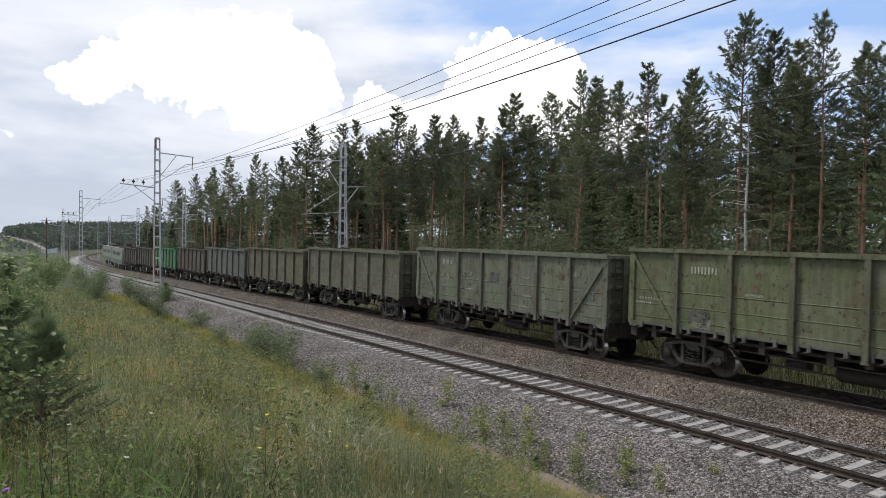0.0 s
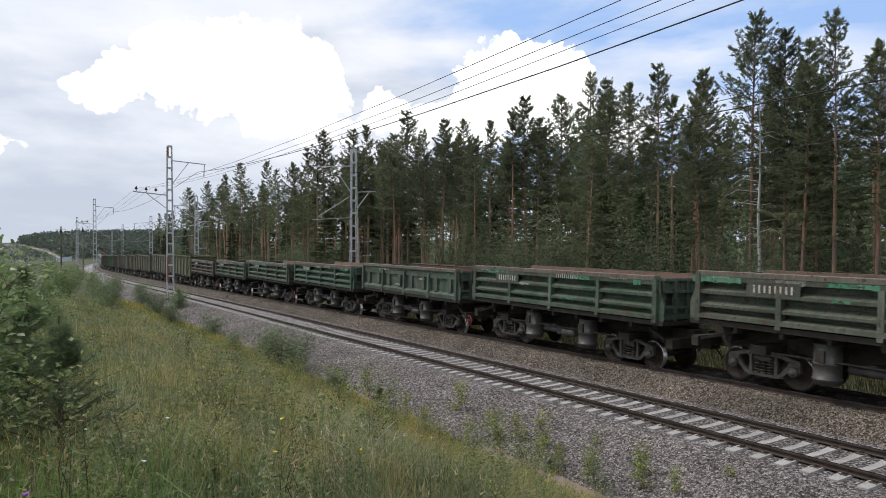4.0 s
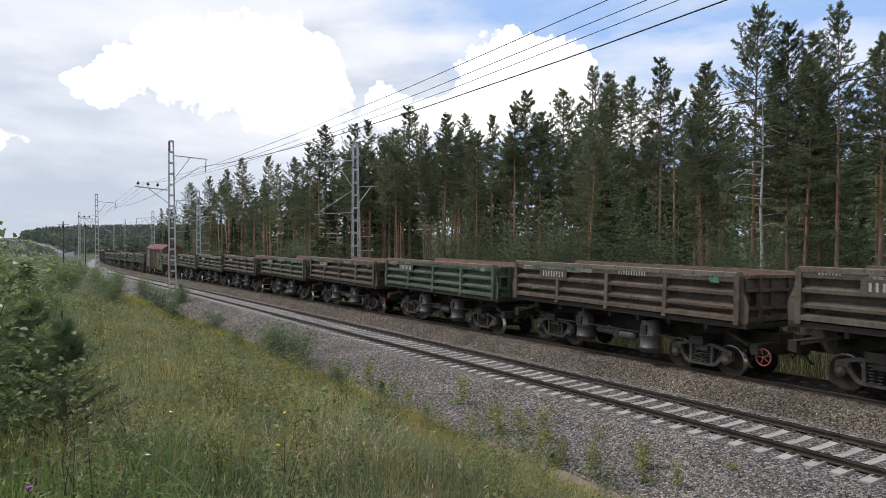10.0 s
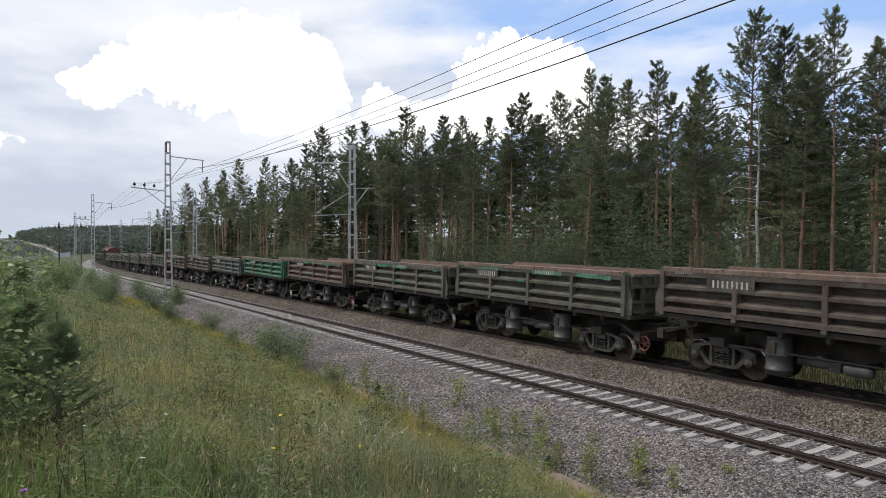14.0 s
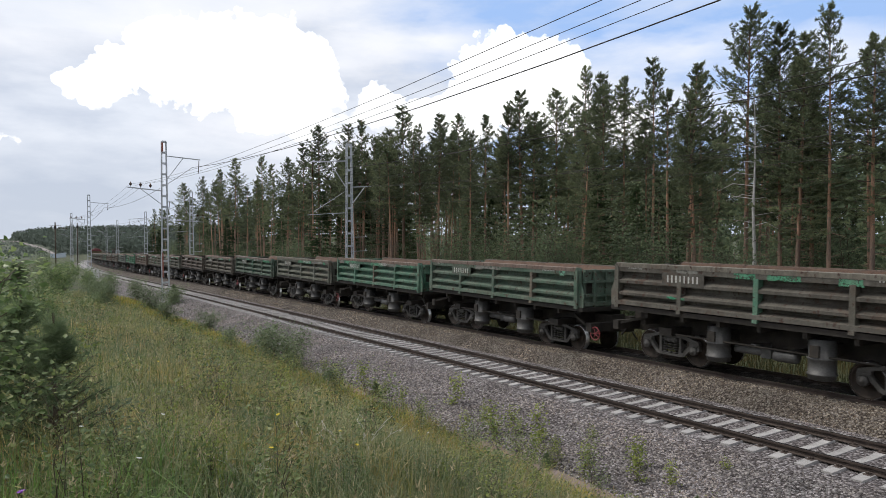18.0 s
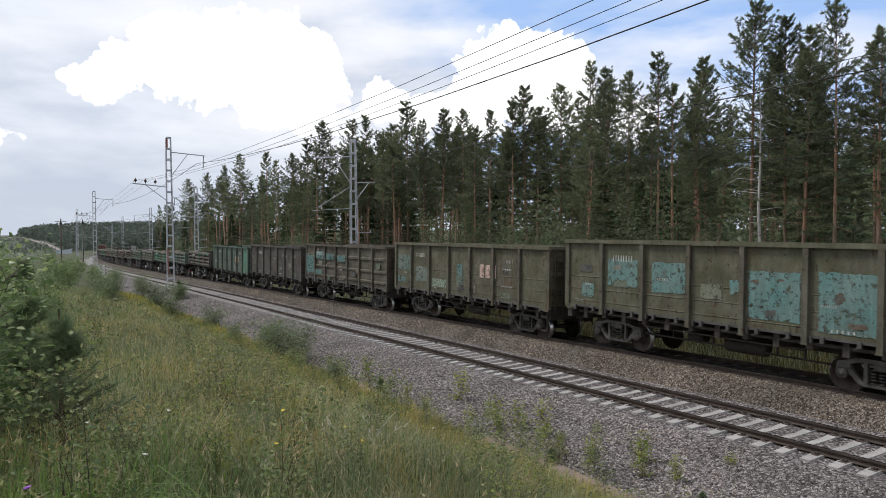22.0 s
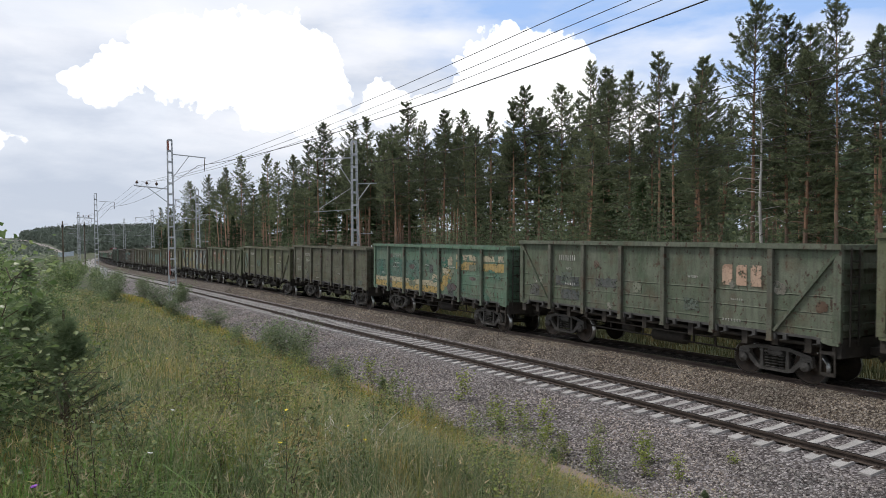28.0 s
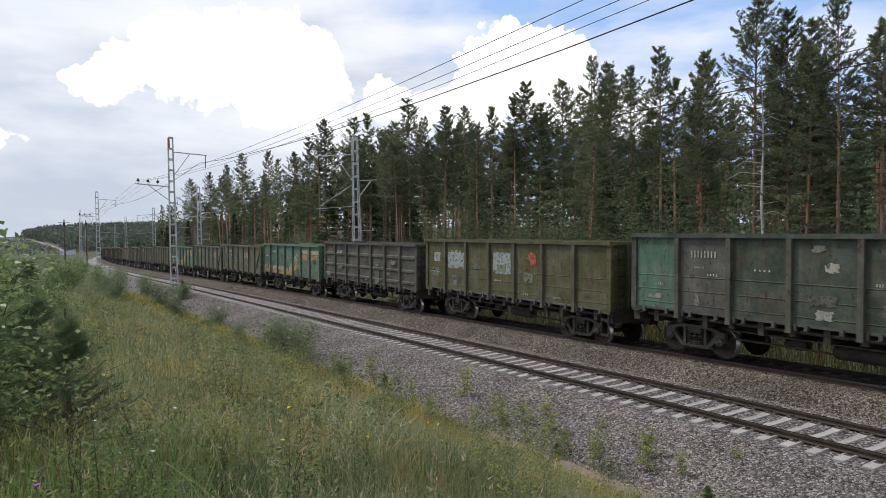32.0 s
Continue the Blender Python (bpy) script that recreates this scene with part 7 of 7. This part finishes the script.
def make_grass():
    rng = np.random.default_rng(12)
    n = 215000
    x, y = scatter(n, rng, 1.6, 75, -17.5, -5.0)
    keep = rng.uniform(0, 1, n) < np.clip((-(x - AXIS) - 4.85) / 0.7, 0.0, 1.0)
    x, y = x[keep], y[keep]
    z = hill_np(x, y)
    d = np.hypot(x, y)
    patch_n = np.array([noise.noise((a * 0.5, b * 0.5, 7)) for a, b in zip(x, y)])
    h = (0.30 + 0.34 * patch_n + rng.uniform(-0.14, 0.26, len(x))).clip(0.07, 0.75) * np.where(d < 3, 0.8, 1.0)
    w = 0.0011 + 0.00036 * d * rng.uniform(0.4, 1.3, len(x))
    # the same meadow round and behind the standpoint
    m = 9000
    xb, yb = rng.uniform(-7, 9, m), rng.uniform(-7, 2.0, m)
    zb = hill_np(xb, yb)
    hb = rng.uniform(0.08, 0.3, m)
    x, y, z = np.concatenate([x, xb]), np.concatenate([y, yb]), np.concatenate([z, zb])
    h, w = np.concatenate([h, hb]), np.concatenate([w, np.full(m, 0.004)])
    # yellower sedge and fescue grow along the foot of the slope
    u = x - AXIS - np.array([bend(b)[0] for b in y])
    low = rng.uniform(0, 1, len(x)) < np.clip((u + 8.4) / 1.8, 0.04, 0.9)
    for sel, name, m, lab in ((~low, "meadow_grass", GRASS, "tall tangled meadow grass on the slope"), (low, "yellow_grass", SEDGE, "yellowing grass along the foot of the slope")):
        v, f, t = blades(x[sel], y[sel], z[sel], h[sel], w[sel], rng, 0.95)
        tagged(new(name, raw_mesh(name, v, f, m)), lab, "grass", kind="stuff")
    # dead stalks, bent over
    n = 5000
    x, y = scatter(n, rng, 2.0, 40, -15.5, -5.6)
    z, d = hill_np(x, y), np.hypot(x, y)
    v, f, t = blades(x, y, z, rng.uniform(0.2, 0.5, n), 0.0010 + 0.00022 * d, rng, 1.7)
    tagged(new("dead_stalks", raw_mesh("dead_stalks", v, f, STRAW)), "pale dead stalks bent over in the grass", "grass", kind="stuff")
    # broad bright blades close by
    n = 1600
    y = rng.uniform(2.3, 5.0, n)
    x = rng.uniform(-0.35, 0.45, n) * y * (0.6 + 0.4 * np.sin(y * 3))
    v, f, t = blades(x, y, hill_np(x, y), rng.uniform(0.25, 0.55, n), np.full(n, 0.0042), rng, 0.8)
    tagged(new("broad_grass", raw_mesh("broad_grass", v, f, LUSH)), "broad bright green grass blades", "grass", kind="stuff")
    # seed heads on thin stalks
    n = 3600
    x, y = scatter(n, rng, 2.2, 50, -15.5, -5.6)
    z, d = hill_np(x, y), np.hypot(x, y)
    h = rng.uniform(0.35, 0.75, n)
    v, f, t = blades(x, y, z, h, 0.0008 + 0.0002 * d, rng, 0.6)
    c = np.repeat(t, 6, 0) + rng.normal(0, 1, (n * 6, 3)) * np.array([0.006, 0.006, 0.035])
    v2, f2 = tufts(c, np.tile([[0.2, 0.1, 1.0]], (len(c), 1)), 0.030, 1, rng, 0.5, 0.09)
    tagged(new("grass_stalks", raw_mesh("grass_stalks", v, f, GRASS)), "thin green stalks under the seed heads", "grass", kind="stuff")
    tagged(new("grass_seed_heads", raw_mesh("grass_seed_heads", v2, f2, STRAW)), "straw-coloured seed heads above the grass", "grass", kind="stuff")
    # low leafy herbs
    n = 60000
    x, y = scatter(n, rng, 1.8, 60, -16.0, -5.3)
    sel = np.array([noise.noise((a * 0.9, b * 0.9, 21)) for a, b in zip(x, y)]) > 0.02
    x, y = x[sel], y[sel]
    z, d = hill_np(x, y) + rng.uniform(0.03, 0.42, len(x)), np.hypot(x, y)
    c = np.stack([x, y, z], 1)
    v, f = tufts(c, rng.normal(0, 1, (len(c), 3)) + np.array([0, 0, 0.6]), 0.032, 1, rng, 0.3, 0.20)
    ctr = np.repeat(c, 3, 0)
    v = ctr + (v - ctr) * np.repeat(0.75 + 0.085 * d, 3)[:, None]
    tagged(new("meadow_herbs", raw_mesh("meadow_herbs", v, f, HERB)), "leafy herbs among the grass", "herbs", kind="stuff")
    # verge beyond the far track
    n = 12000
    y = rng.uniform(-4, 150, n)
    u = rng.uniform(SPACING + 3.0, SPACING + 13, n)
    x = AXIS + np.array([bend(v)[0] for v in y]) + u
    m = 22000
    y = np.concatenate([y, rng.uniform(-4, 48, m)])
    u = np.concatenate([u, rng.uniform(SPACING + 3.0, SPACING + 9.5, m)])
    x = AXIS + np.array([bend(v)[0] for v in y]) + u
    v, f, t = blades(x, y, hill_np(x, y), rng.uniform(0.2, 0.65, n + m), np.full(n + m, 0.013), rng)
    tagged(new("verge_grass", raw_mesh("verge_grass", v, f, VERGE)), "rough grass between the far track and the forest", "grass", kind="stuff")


make_grass()


def flowers():
    rng = np.random.default_rng(44)
    kinds = (("purple_flower", "purple knapweed flower on a thin stalk", PURPLE, 0.016, 7), ("yellow_flower", "small yellow meadow flower", YELLOW, 0.013, 18), ("white_flower", "small white meadow flower", WHITEF, 0.012, 16))
    for name, lab, m, r, count in kinds:
        bm = bmesh.new()
        tube(bm, (0, 0, -0.35), (0.01, 0, 0), 0.003, 0.002, 4, caps=False)
        me_s = bpy.data.meshes.new("stalk")
        bm.to_mesh(me_s)
        bm.free()
        me_s.materials.append(HERB)
        bm = bmesh.new()
        for i in range(11):
            a = 2 * math.pi * i / 11
            bar(bm, (0, 0, 0), (r * math.cos(a), r * math.sin(a), 0.35 * r), r * 0.35, r * 0.12)
        lathe(bm, (0, 0, -0.2 * r), (0, 0, 1), [(0, r * 0.2), (r * 0.4, r * 0.4), (r * 0.6, r * 0.2)], 8)
        me_h = bpy.data.meshes.new("flower_head")
        bm.to_mesh(me_h)
        bm.free()
        me_h.materials.append(m)
        for i in range(count):
            y = float(2.6 * math.exp(rng.uniform(0, 1.5)))
            x = float(rng.uniform(-0.4, 0.75) * y)
            f = empty(name, pose(x, y, hill(x, y) + rng.uniform(0.35, 0.55), rng.normal(0, 12), rng.normal(0, 12), rng.uniform(0, 360)))
            tagged(f, lab, "flower", "meadow flowers")
            part("stalk", me_s, None, f)
            part("flower_head", me_h, None, f)


PURPLE = mat("purple_petals", [(0.16, 0.04, 0.28), (0.26, 0.08, 0.40)], 30, 0.6, 0, 0)
YELLOW = mat("yellow_petals", [(0.65, 0.48, 0.03), (0.75, 0.6, 0.06)], 30, 0.6, 0, 0)
WHITEF = mat("white_petals", [(0.7, 0.7, 0.66), (0.8, 0.8, 0.76)], 30, 0.6, 0, 0)
flowers()


def place(ob, x, y, q=1.0, turn=0.0, dz=0.0):
    ob.matrix_basis = pose(x, y, hill(x, y) + dz, 0, 0, turn)
    ob.scale = (q, q, q)
    return ob


def near_bushes():
    a = leafy("aspen_sapling", 1.45, 0.34, 2100, 0.055, 51, ALDER, "broad-leaved aspen sapling thick with green leaves", "shrub", 7, 0.05)
    place(a, -0.46, 5.0, 0.98)
    b = copy_thing(a, Matrix())
    place(b, -0.68, 4.5, 0.98, 140)
    b = copy_thing(a, Matrix())
    place(b, -0.42, 6.3, 1.0, 70)
    w = leafy("willow_shrub", 1.7, 1.3, 2600, 0.10, 52, WILLOW, "grey-green willow shrub at the foot of the slope", "shrub", 8, 0.05)
    place(w, 8.1, 26.6, 0.95, 20)
    for x, y, q, t in ((9.3, 28.2, 0.85, 80), (8.9, 22.4, 0.4, 10), (8.2, 34.0, 0.5, 190), (8.9, 41.5, 0.7, 250), (7.6, 47.0, 0.8, 30), (4.0, 48.0, 0.9, 160), (4.2, 58.0, 1.0, 220), (10.6, 63.0, 0.95, 120), (8.0, 56.0, 1.1, 300), (9.0, 72.0, 1.2, 15), (8.0, 90.0, 1.3, 200)):
        place(copy_thing(w, Matrix()), x, y, q, t)
    g = leafy("green_shrub", 2.6, 1.5, 2400, 0.13, 53, ALDER, "leafy green shrub on the crest of the slope", "shrub", 7, 0.05, "shrubs along the crest")
    spots = ((-0.6, 12.0, 0.75), (0.3, 15.0, 0.7), (-2.0, 14.0, 1.0), (0.2, 20.0, 0.6), (-1.0, 24.0, 1.1), (1.8, 30.0, 0.5), (0.2, 36.0, 1.0), (3.2, 44.0, 0.6), (1.5, 54.0, 1.2), (5.0, 60.0, 1.05), (3.0, 75.0, 1.3), (6.0, 88.0, 1.2), (4.5, 105.0, 1.4), (7.5, 118.0, 1.1), (6.0, 135.0, 1.4), (8.0, 150.0, 1.0), (2.0, 120.0, 1.6), (-2.0, 60.0, 1.5), (-3.0, 90.0, 1.7))
    for i, (x, y, q) in enumerate(spots):
        place(g if i == 0 else copy_thing(g, Matrix()), x, y, q * (0.55 if y < 50 else 0.75), 47 * i)
    # weeds on the ballast
    k = leafy("ballast_weed", 0.75, 0.20, 230, 0.062, 54, WEED, "light green weed growing in the ballast", "weed", 4, 0.05, "weeds on the ballast", False, 0.6)
    weeds = ((9.65, 21.4, 1.0), (9.0, 22.2, 0.8), (9.9, 20.3, 0.5), (10.8, 17.5, 1.0), (10.6, 15.7, 0.5), (10.12, 14.6, 0.85), (10.46, 14.05, 0.8), (10.55, 13.18, 1.0), (9.55, 13.7, 0.8), (10.75, 14.3, 0.4), (11.4, 12.3, 0.5), (10.4, 9.9, 0.7), (10.9, 10.3, 0.8), (10.7, 9.3, 0.6), (9.9, 10.9, 0.7), (9.6, 12.2, 0.7), (11.9, 9.0, 0.5), (9.45, 18.2, 0.7), (8.9, 26.0, 0.6), (9.2, 28.0, 0.7), (9.3, 32.0, 0.8), (9.3, 24.3, 0.7), (9.3, 14.6, 0.7), (10.1, 12.0, 0.55), (11.6, 10.9, 0.35), (9.2, 19.2, 0.6), (9.1, 16.5, 0.6))
    for i, (x, y, q) in enumerate(weeds):
        place(k if i == 0 else copy_thing(k, Matrix()), x, y, q * 1.3, 61 * i, 0.12)
    # taller herbs that stand out of the grass
    rng = np.random.default_rng(91)
    tall = [leafy("meadow_weed", 0.7, 0.16, 520, 0.026, 55, HERB, "tall leafy weed standing in the grass", "weed", 5, 0.05, "weeds in the meadow", False, 0.4),
            leafy("meadow_weed", 0.5, 0.2, 520, 0.022, 56, WILLOW, "grey-green bushy weed in the grass", "weed", 7, 0.05, "weeds in the meadow", False, 0.4),
            leafy("meadow_weed", 0.5, 0.2, 520, 0.022, 57, WEED, "yellow-green bushy weed in the grass", "weed", 7, 0.05, "weeds in the meadow", False, 0.4)]
    for i in range(175):
        y = float(3.0 * math.exp(rng.uniform(0, 2.6)))
        x = float(AXIS + bend(y)[0] + rng.uniform(-15.0, -5.2) * (1 if y < 10 else 0.85))
        j = i % 3
        place(tall[j] if i < 3 else copy_thing(tall[j], Matrix()), x, y, float(rng.uniform(0.7, 1.3) * (1.0 if y < 6 else 1.2)), float(rng.uniform(0, 360)))


near_bushes()


def dead_plant(x, y, h, seed):
    """A dead herb: pale bare stems that fork and bend over."""
    r = random.Random(seed)
    t = empty("dead_plant", pose(x, y, hill(x, y), 0, 0, r.uniform(0, 360)))
    tagged(t, "pale bare dead stems standing in the grass", "dead plant", "dead plants in the meadow")
    for i in range(r.randint(4, 6)):
        bm = bmesh.new()
        a, lean = r.uniform(0, 6.28), r.uniform(0.3, 1.1)
        p, ln = Vector((0, 0, -0.05)), h * r.uniform(0.8, 1.15)
        for k in range(5):
            a += r.uniform(-0.35, 0.35)
            q = p + Vector((math.cos(a) * lean * (0.4 + 0.25 * k), math.sin(a) * lean * (0.4 + 0.25 * k), 1.0 - 0.18 * k * lean)) * (ln / 5)
            tube(bm, p, q, 0.0075 - 0.0009 * k, 0.0066 - 0.0009 * k, 5, caps=False)
            if k > 1:
                b = a + r.choice([-0.9, 0.9])
                tube(bm, q, q + Vector((math.cos(b) * 0.8, math.sin(b) * 0.8, 0.6)) * ln * 0.16, 0.004, 0.002, 4, caps=False)
            p = q
        part("dead_stem", bm, DEADSTEM, t)


DEADSTEM = mat("bleached_dead_stems", [(0.40, 0.37, 0.31), (0.58, 0.55, 0.48)], 8.0, 0.9, 0.0, 0.1, 40)
for i, (x, y, h) in enumerate(((1.95, 5.2, 0.55), (2.25, 5.05, 0.45), (2.5, 5.7, 0.6), (2.75, 5.5, 0.4), (2.85, 6.3, 0.55), (1.2, 4.6, 0.4))):
    dead_plant(x, y, h, 400 + i)


def pine_sapling(x, y, h, seed, spread=0.36):
    rng = np.random.default_rng(seed)
    t = empty("pine_sapling", pose(x, y, hill(x, y)))
    tagged(t, "young pine with long soft needles in the grass", "tree", "young pines on the slope")
    bm = bmesh.new()
    tube(bm, (0, 0, -0.1), (0, 0, h), 0.015 * h + 0.004, 0.006, 6, caps=False)
    pts, dirs = [], []
    for i in range(int(75 * max(0.6, h))):
        a = rng.uniform(0.12, 1)
        az, ln = rng.uniform(0, 6.28), spread * h * (1.15 - a) * rng.uniform(0.6, 1.1)
        d = np.array([math.cos(az), math.sin(az), 0.55])
        e = np.array([0, 0, h * a * 0.9]) + d * ln
        tube(bm, (0, 0, h * a * 0.9), e, 0.006, 0.003, 4, caps=False)
        for f in np.linspace(0.25, 1.0, 9):
            pts.append(np.array([0, 0, h * a * 0.9]) + d * ln * f)
            dirs.append(d)
    for f in np.linspace(0.6, 1.0, 8):
        pts.append(np.array([0, 0, h * f]))
        dirs.append(np.array([0, 0, 1.0]))
    part("stem", bm, TWIG, t)
    v, f = tufts(np.array(pts), np.array(dirs), 0.125 * (0.6 + 0.4 * h), 13, rng, 1.1, 0.012)
    part("needles", raw_mesh("needles", v, f, SAPLING), None, t)


SAPLING = leaf_mat("young_pine_needles", [(0.11, 0.165, 0.095), (0.16, 0.225, 0.125), (0.22, 0.285, 0.16)], 0.5, 0.5, 0.1)
for spec in ((0.14, 5.3, 1.05, 61, 0.42), (-0.05, 5.9, 1.2, 62, 0.40), (2.15, 6.1, 0.34, 71), (9.55, 11.7, 0.45, 63), (9.5, 20.2, 0.7, 64), (10.1, 8.2, 0.45, 65), (5.6, 12.5, 0.5, 66), (-0.5, 9.0, 1.3, 67), (10.9, 64.2, 2.0, 68), (-0.2, 17.0, 1.7, 70)):
    pine_sapling(*spec)


# ---- cable trough, loose stones, things beside the line ----
PINKCONC = mat("pinkish_concrete_slab", [(0.17, 0.125, 0.115), (0.25, 0.195, 0.18)], 2.0, 0.9, 0.0, 0.3, 40, rnd=0.12)


def make_trough():
    t = empty("cable_trough")
    tagged(t, "row of pinkish concrete trough covers at the foot of the ballast", "cable trough", kind="structure")

    def slab(bm):
        box(bm, -0.26, 0.26, -0.485, 0.485, -0.14, 0.0)
        bmesh.ops.bevel(bm, geom=bm.edges[:], offset=0.012, segments=1, affect="EDGES")
    r = random.Random(8)
    s = 4.0
    while s < 48:
        p = on_line(s, -4.92, 0)
        z = hill(p.x, p.y) + 0.10
        if 14.2 < s < 19.8 or s > 23.2:         # buried under turf here
            s += 1.0
            continue
        part("trough_cover", shared("trough_cover", PINKCONC, slab), None, t, m=pose(p.x + r.uniform(-0.02, 0.02), p.y, z, r.uniform(-1.5, 1.5), r.uniform(-2, 2), r.uniform(-1.5, 1.5)))
        s += 1.0


make_trough()


def make_stones():
    """Loose crushed stones over the ballast beds, the nearest stretch."""
    rng = np.random.default_rng(77)
    oct_v = np.array([(1, 0, 0), (-1, 0, 0), (0, 1, 0), (0, -1, 0), (0, 0, 1), (0, 0, -1)], float)
    oct_f = np.array([(0, 2, 4), (2, 1, 4), (1, 3, 4), (3, 0, 4), (2, 0, 5), (1, 2, 5), (3, 1, 5), (0, 3, 5)])
    prof0 = ([-5.25, -4.2, -2.0, -1.7, -1.3, 1.3, 1.7, 2.3], [-0.70, -0.52, -0.21, -0.178, -0.205, -0.21, -0.19, -0.32])
    prof1 = ([-2.35, -1.75, -1.05, 1.3, 1.8, 3.6], [-0.62, -0.165, -0.13, -0.17, -0.22, -1.0])
    for tr, n, lo, hi, prof, m, name, lab in ((0, 52000, -5.2, 2.0, prof0, STONE, "ballast_stones", "loose grey crushed granite"), (1, 16000, -2.3, -0.95, prof1, STONE_OLD, "rusty_ballast_stones", "loose brown rust-stained crushed stone")):
        s = 6.0 * np.exp(rng.uniform(0, 1, n) * math.log(70 / 6.0)) - 1.0
        o = rng.uniform(lo, hi, n)
        z = np.interp(o, *prof)
        p = np.array([on_line(a, b, c, tr)[:] for a, b, c in zip(s, o, z)])
        r = rng.uniform(0.016, 0.040, n) * (0.85 + 0.014 * s)
        v = oct_v[None] * (r[:, None, None] * rng.uniform(0.55, 1.2, (n, 6, 1))) + rng.normal(0, 0.22, (n, 6, 3)) * r[:, None, None]
        a, b = rng.uniform(0, 6.28, n), rng.uniform(0, 6.28, n)
        ca, sa, cb, sb = np.cos(a), np.sin(a), np.cos(b), np.sin(b)
        x, y, zz = v[..., 0], v[..., 1], v[..., 2]
        x, y = x * ca[:, None] - y * sa[:, None], x * sa[:, None] + y * ca[:, None]
        y, zz = y * cb[:, None] - zz * sb[:, None], y * sb[:, None] + zz * cb[:, None]
        v = np.stack([x, y, zz], -1) + p[:, None, :]
        f = oct_f[None] + (np.arange(n) * 6)[:, None, None]
        tagged(new(name, raw_mesh(name, v.reshape(-1, 3), f.reshape(-1, 3), m)), lab, "ballast", kind="stuff")


def stone_mat(name, cols):
    m = leaf_mat(name, cols, 0.9, 0.0, 0.0)
    return m


STONE = stone_mat("granite_chips", [(0.075, 0.066, 0.066), (0.16, 0.148, 0.15), (0.26, 0.24, 0.243), (0.40, 0.375, 0.375), (0.21, 0.178, 0.172), (0.11, 0.10, 0.10)])
STONE_OLD = stone_mat("rusty_granite_chips", [(0.06, 0.048, 0.04), (0.13, 0.108, 0.09), (0.19, 0.165, 0.142), (0.33, 0.30, 0.265), (0.12, 0.09, 0.07)])
make_stones()


def utility_pole(x, y, h):
    p = empty("utility_pole", pose(x, y, hill(x, y)))
    tagged(p, "dark wooden utility pole with a crossarm beside the line", "pole")
    bm = bmesh.new()
    tube(bm, (0, 0, -0.3), (0, 0, h), 0.13, 0.10, 8)
    part("pole", bm, TWIG, p)
    bm = bmesh.new()
    bar(bm, (-0.9, 0, h - 0.5), (0.9, 0, h - 0.5), 0.07)
    part("crossarm", bm, TWIG, p)
    bm = bmesh.new()
    box(bm, -0.16, 0.16, -0.16, 0.16, h - 1.1, h - 0.6)
    part("junction_box", bm, IRON, p)


utility_pole(9.7, 178, 11.3)
utility_pole(4.2, 140, 9.5)


def relay_cabinet(x, y):
    c = empty("relay_cabinet", pose(x, y, hill(x, y)))
    tagged(c, "white trackside relay cabinet on a concrete base", "cabinet")
    bm = bmesh.new()
    box(bm, -0.5, 0.5, -0.35, 0.35, 0.3, 1.7)
    box(bm, -0.56, 0.56, -0.4, 0.4, 1.7, 1.78)
    part("housing", bm, WHITEBOX, c)
    bm = bmesh.new()
    box(bm, -0.45, 0.45, -0.36, -0.352, 0.4, 1.6)
    part("door", bm, WHITEBOX, c)
    bm = bmesh.new()
    box(bm, -0.55, 0.55, -0.4, 0.4, -0.3, 0.3)
    part("base", bm, CONC, c)


WHITEBOX = mat("weathered_white_paint", [(0.5, 0.5, 0.48), (0.62, 0.62, 0.6)], 2.0, 0.6, 0.0, 0.05)
relay_cabinet(9.6, 128)


# ---- motion ----
def run(t):
    """Metres that the slowing train has gone after t seconds."""
    return 21.409 * t - 0.1034 * t * t + 0.000297 * t ** 3


def motions():
    for thing, s0 in TRAIN:
        walk(thing, [(t, line_pose(s0 + run(t))) for t in [i * 1.6 for i in range(21)]])


motions()
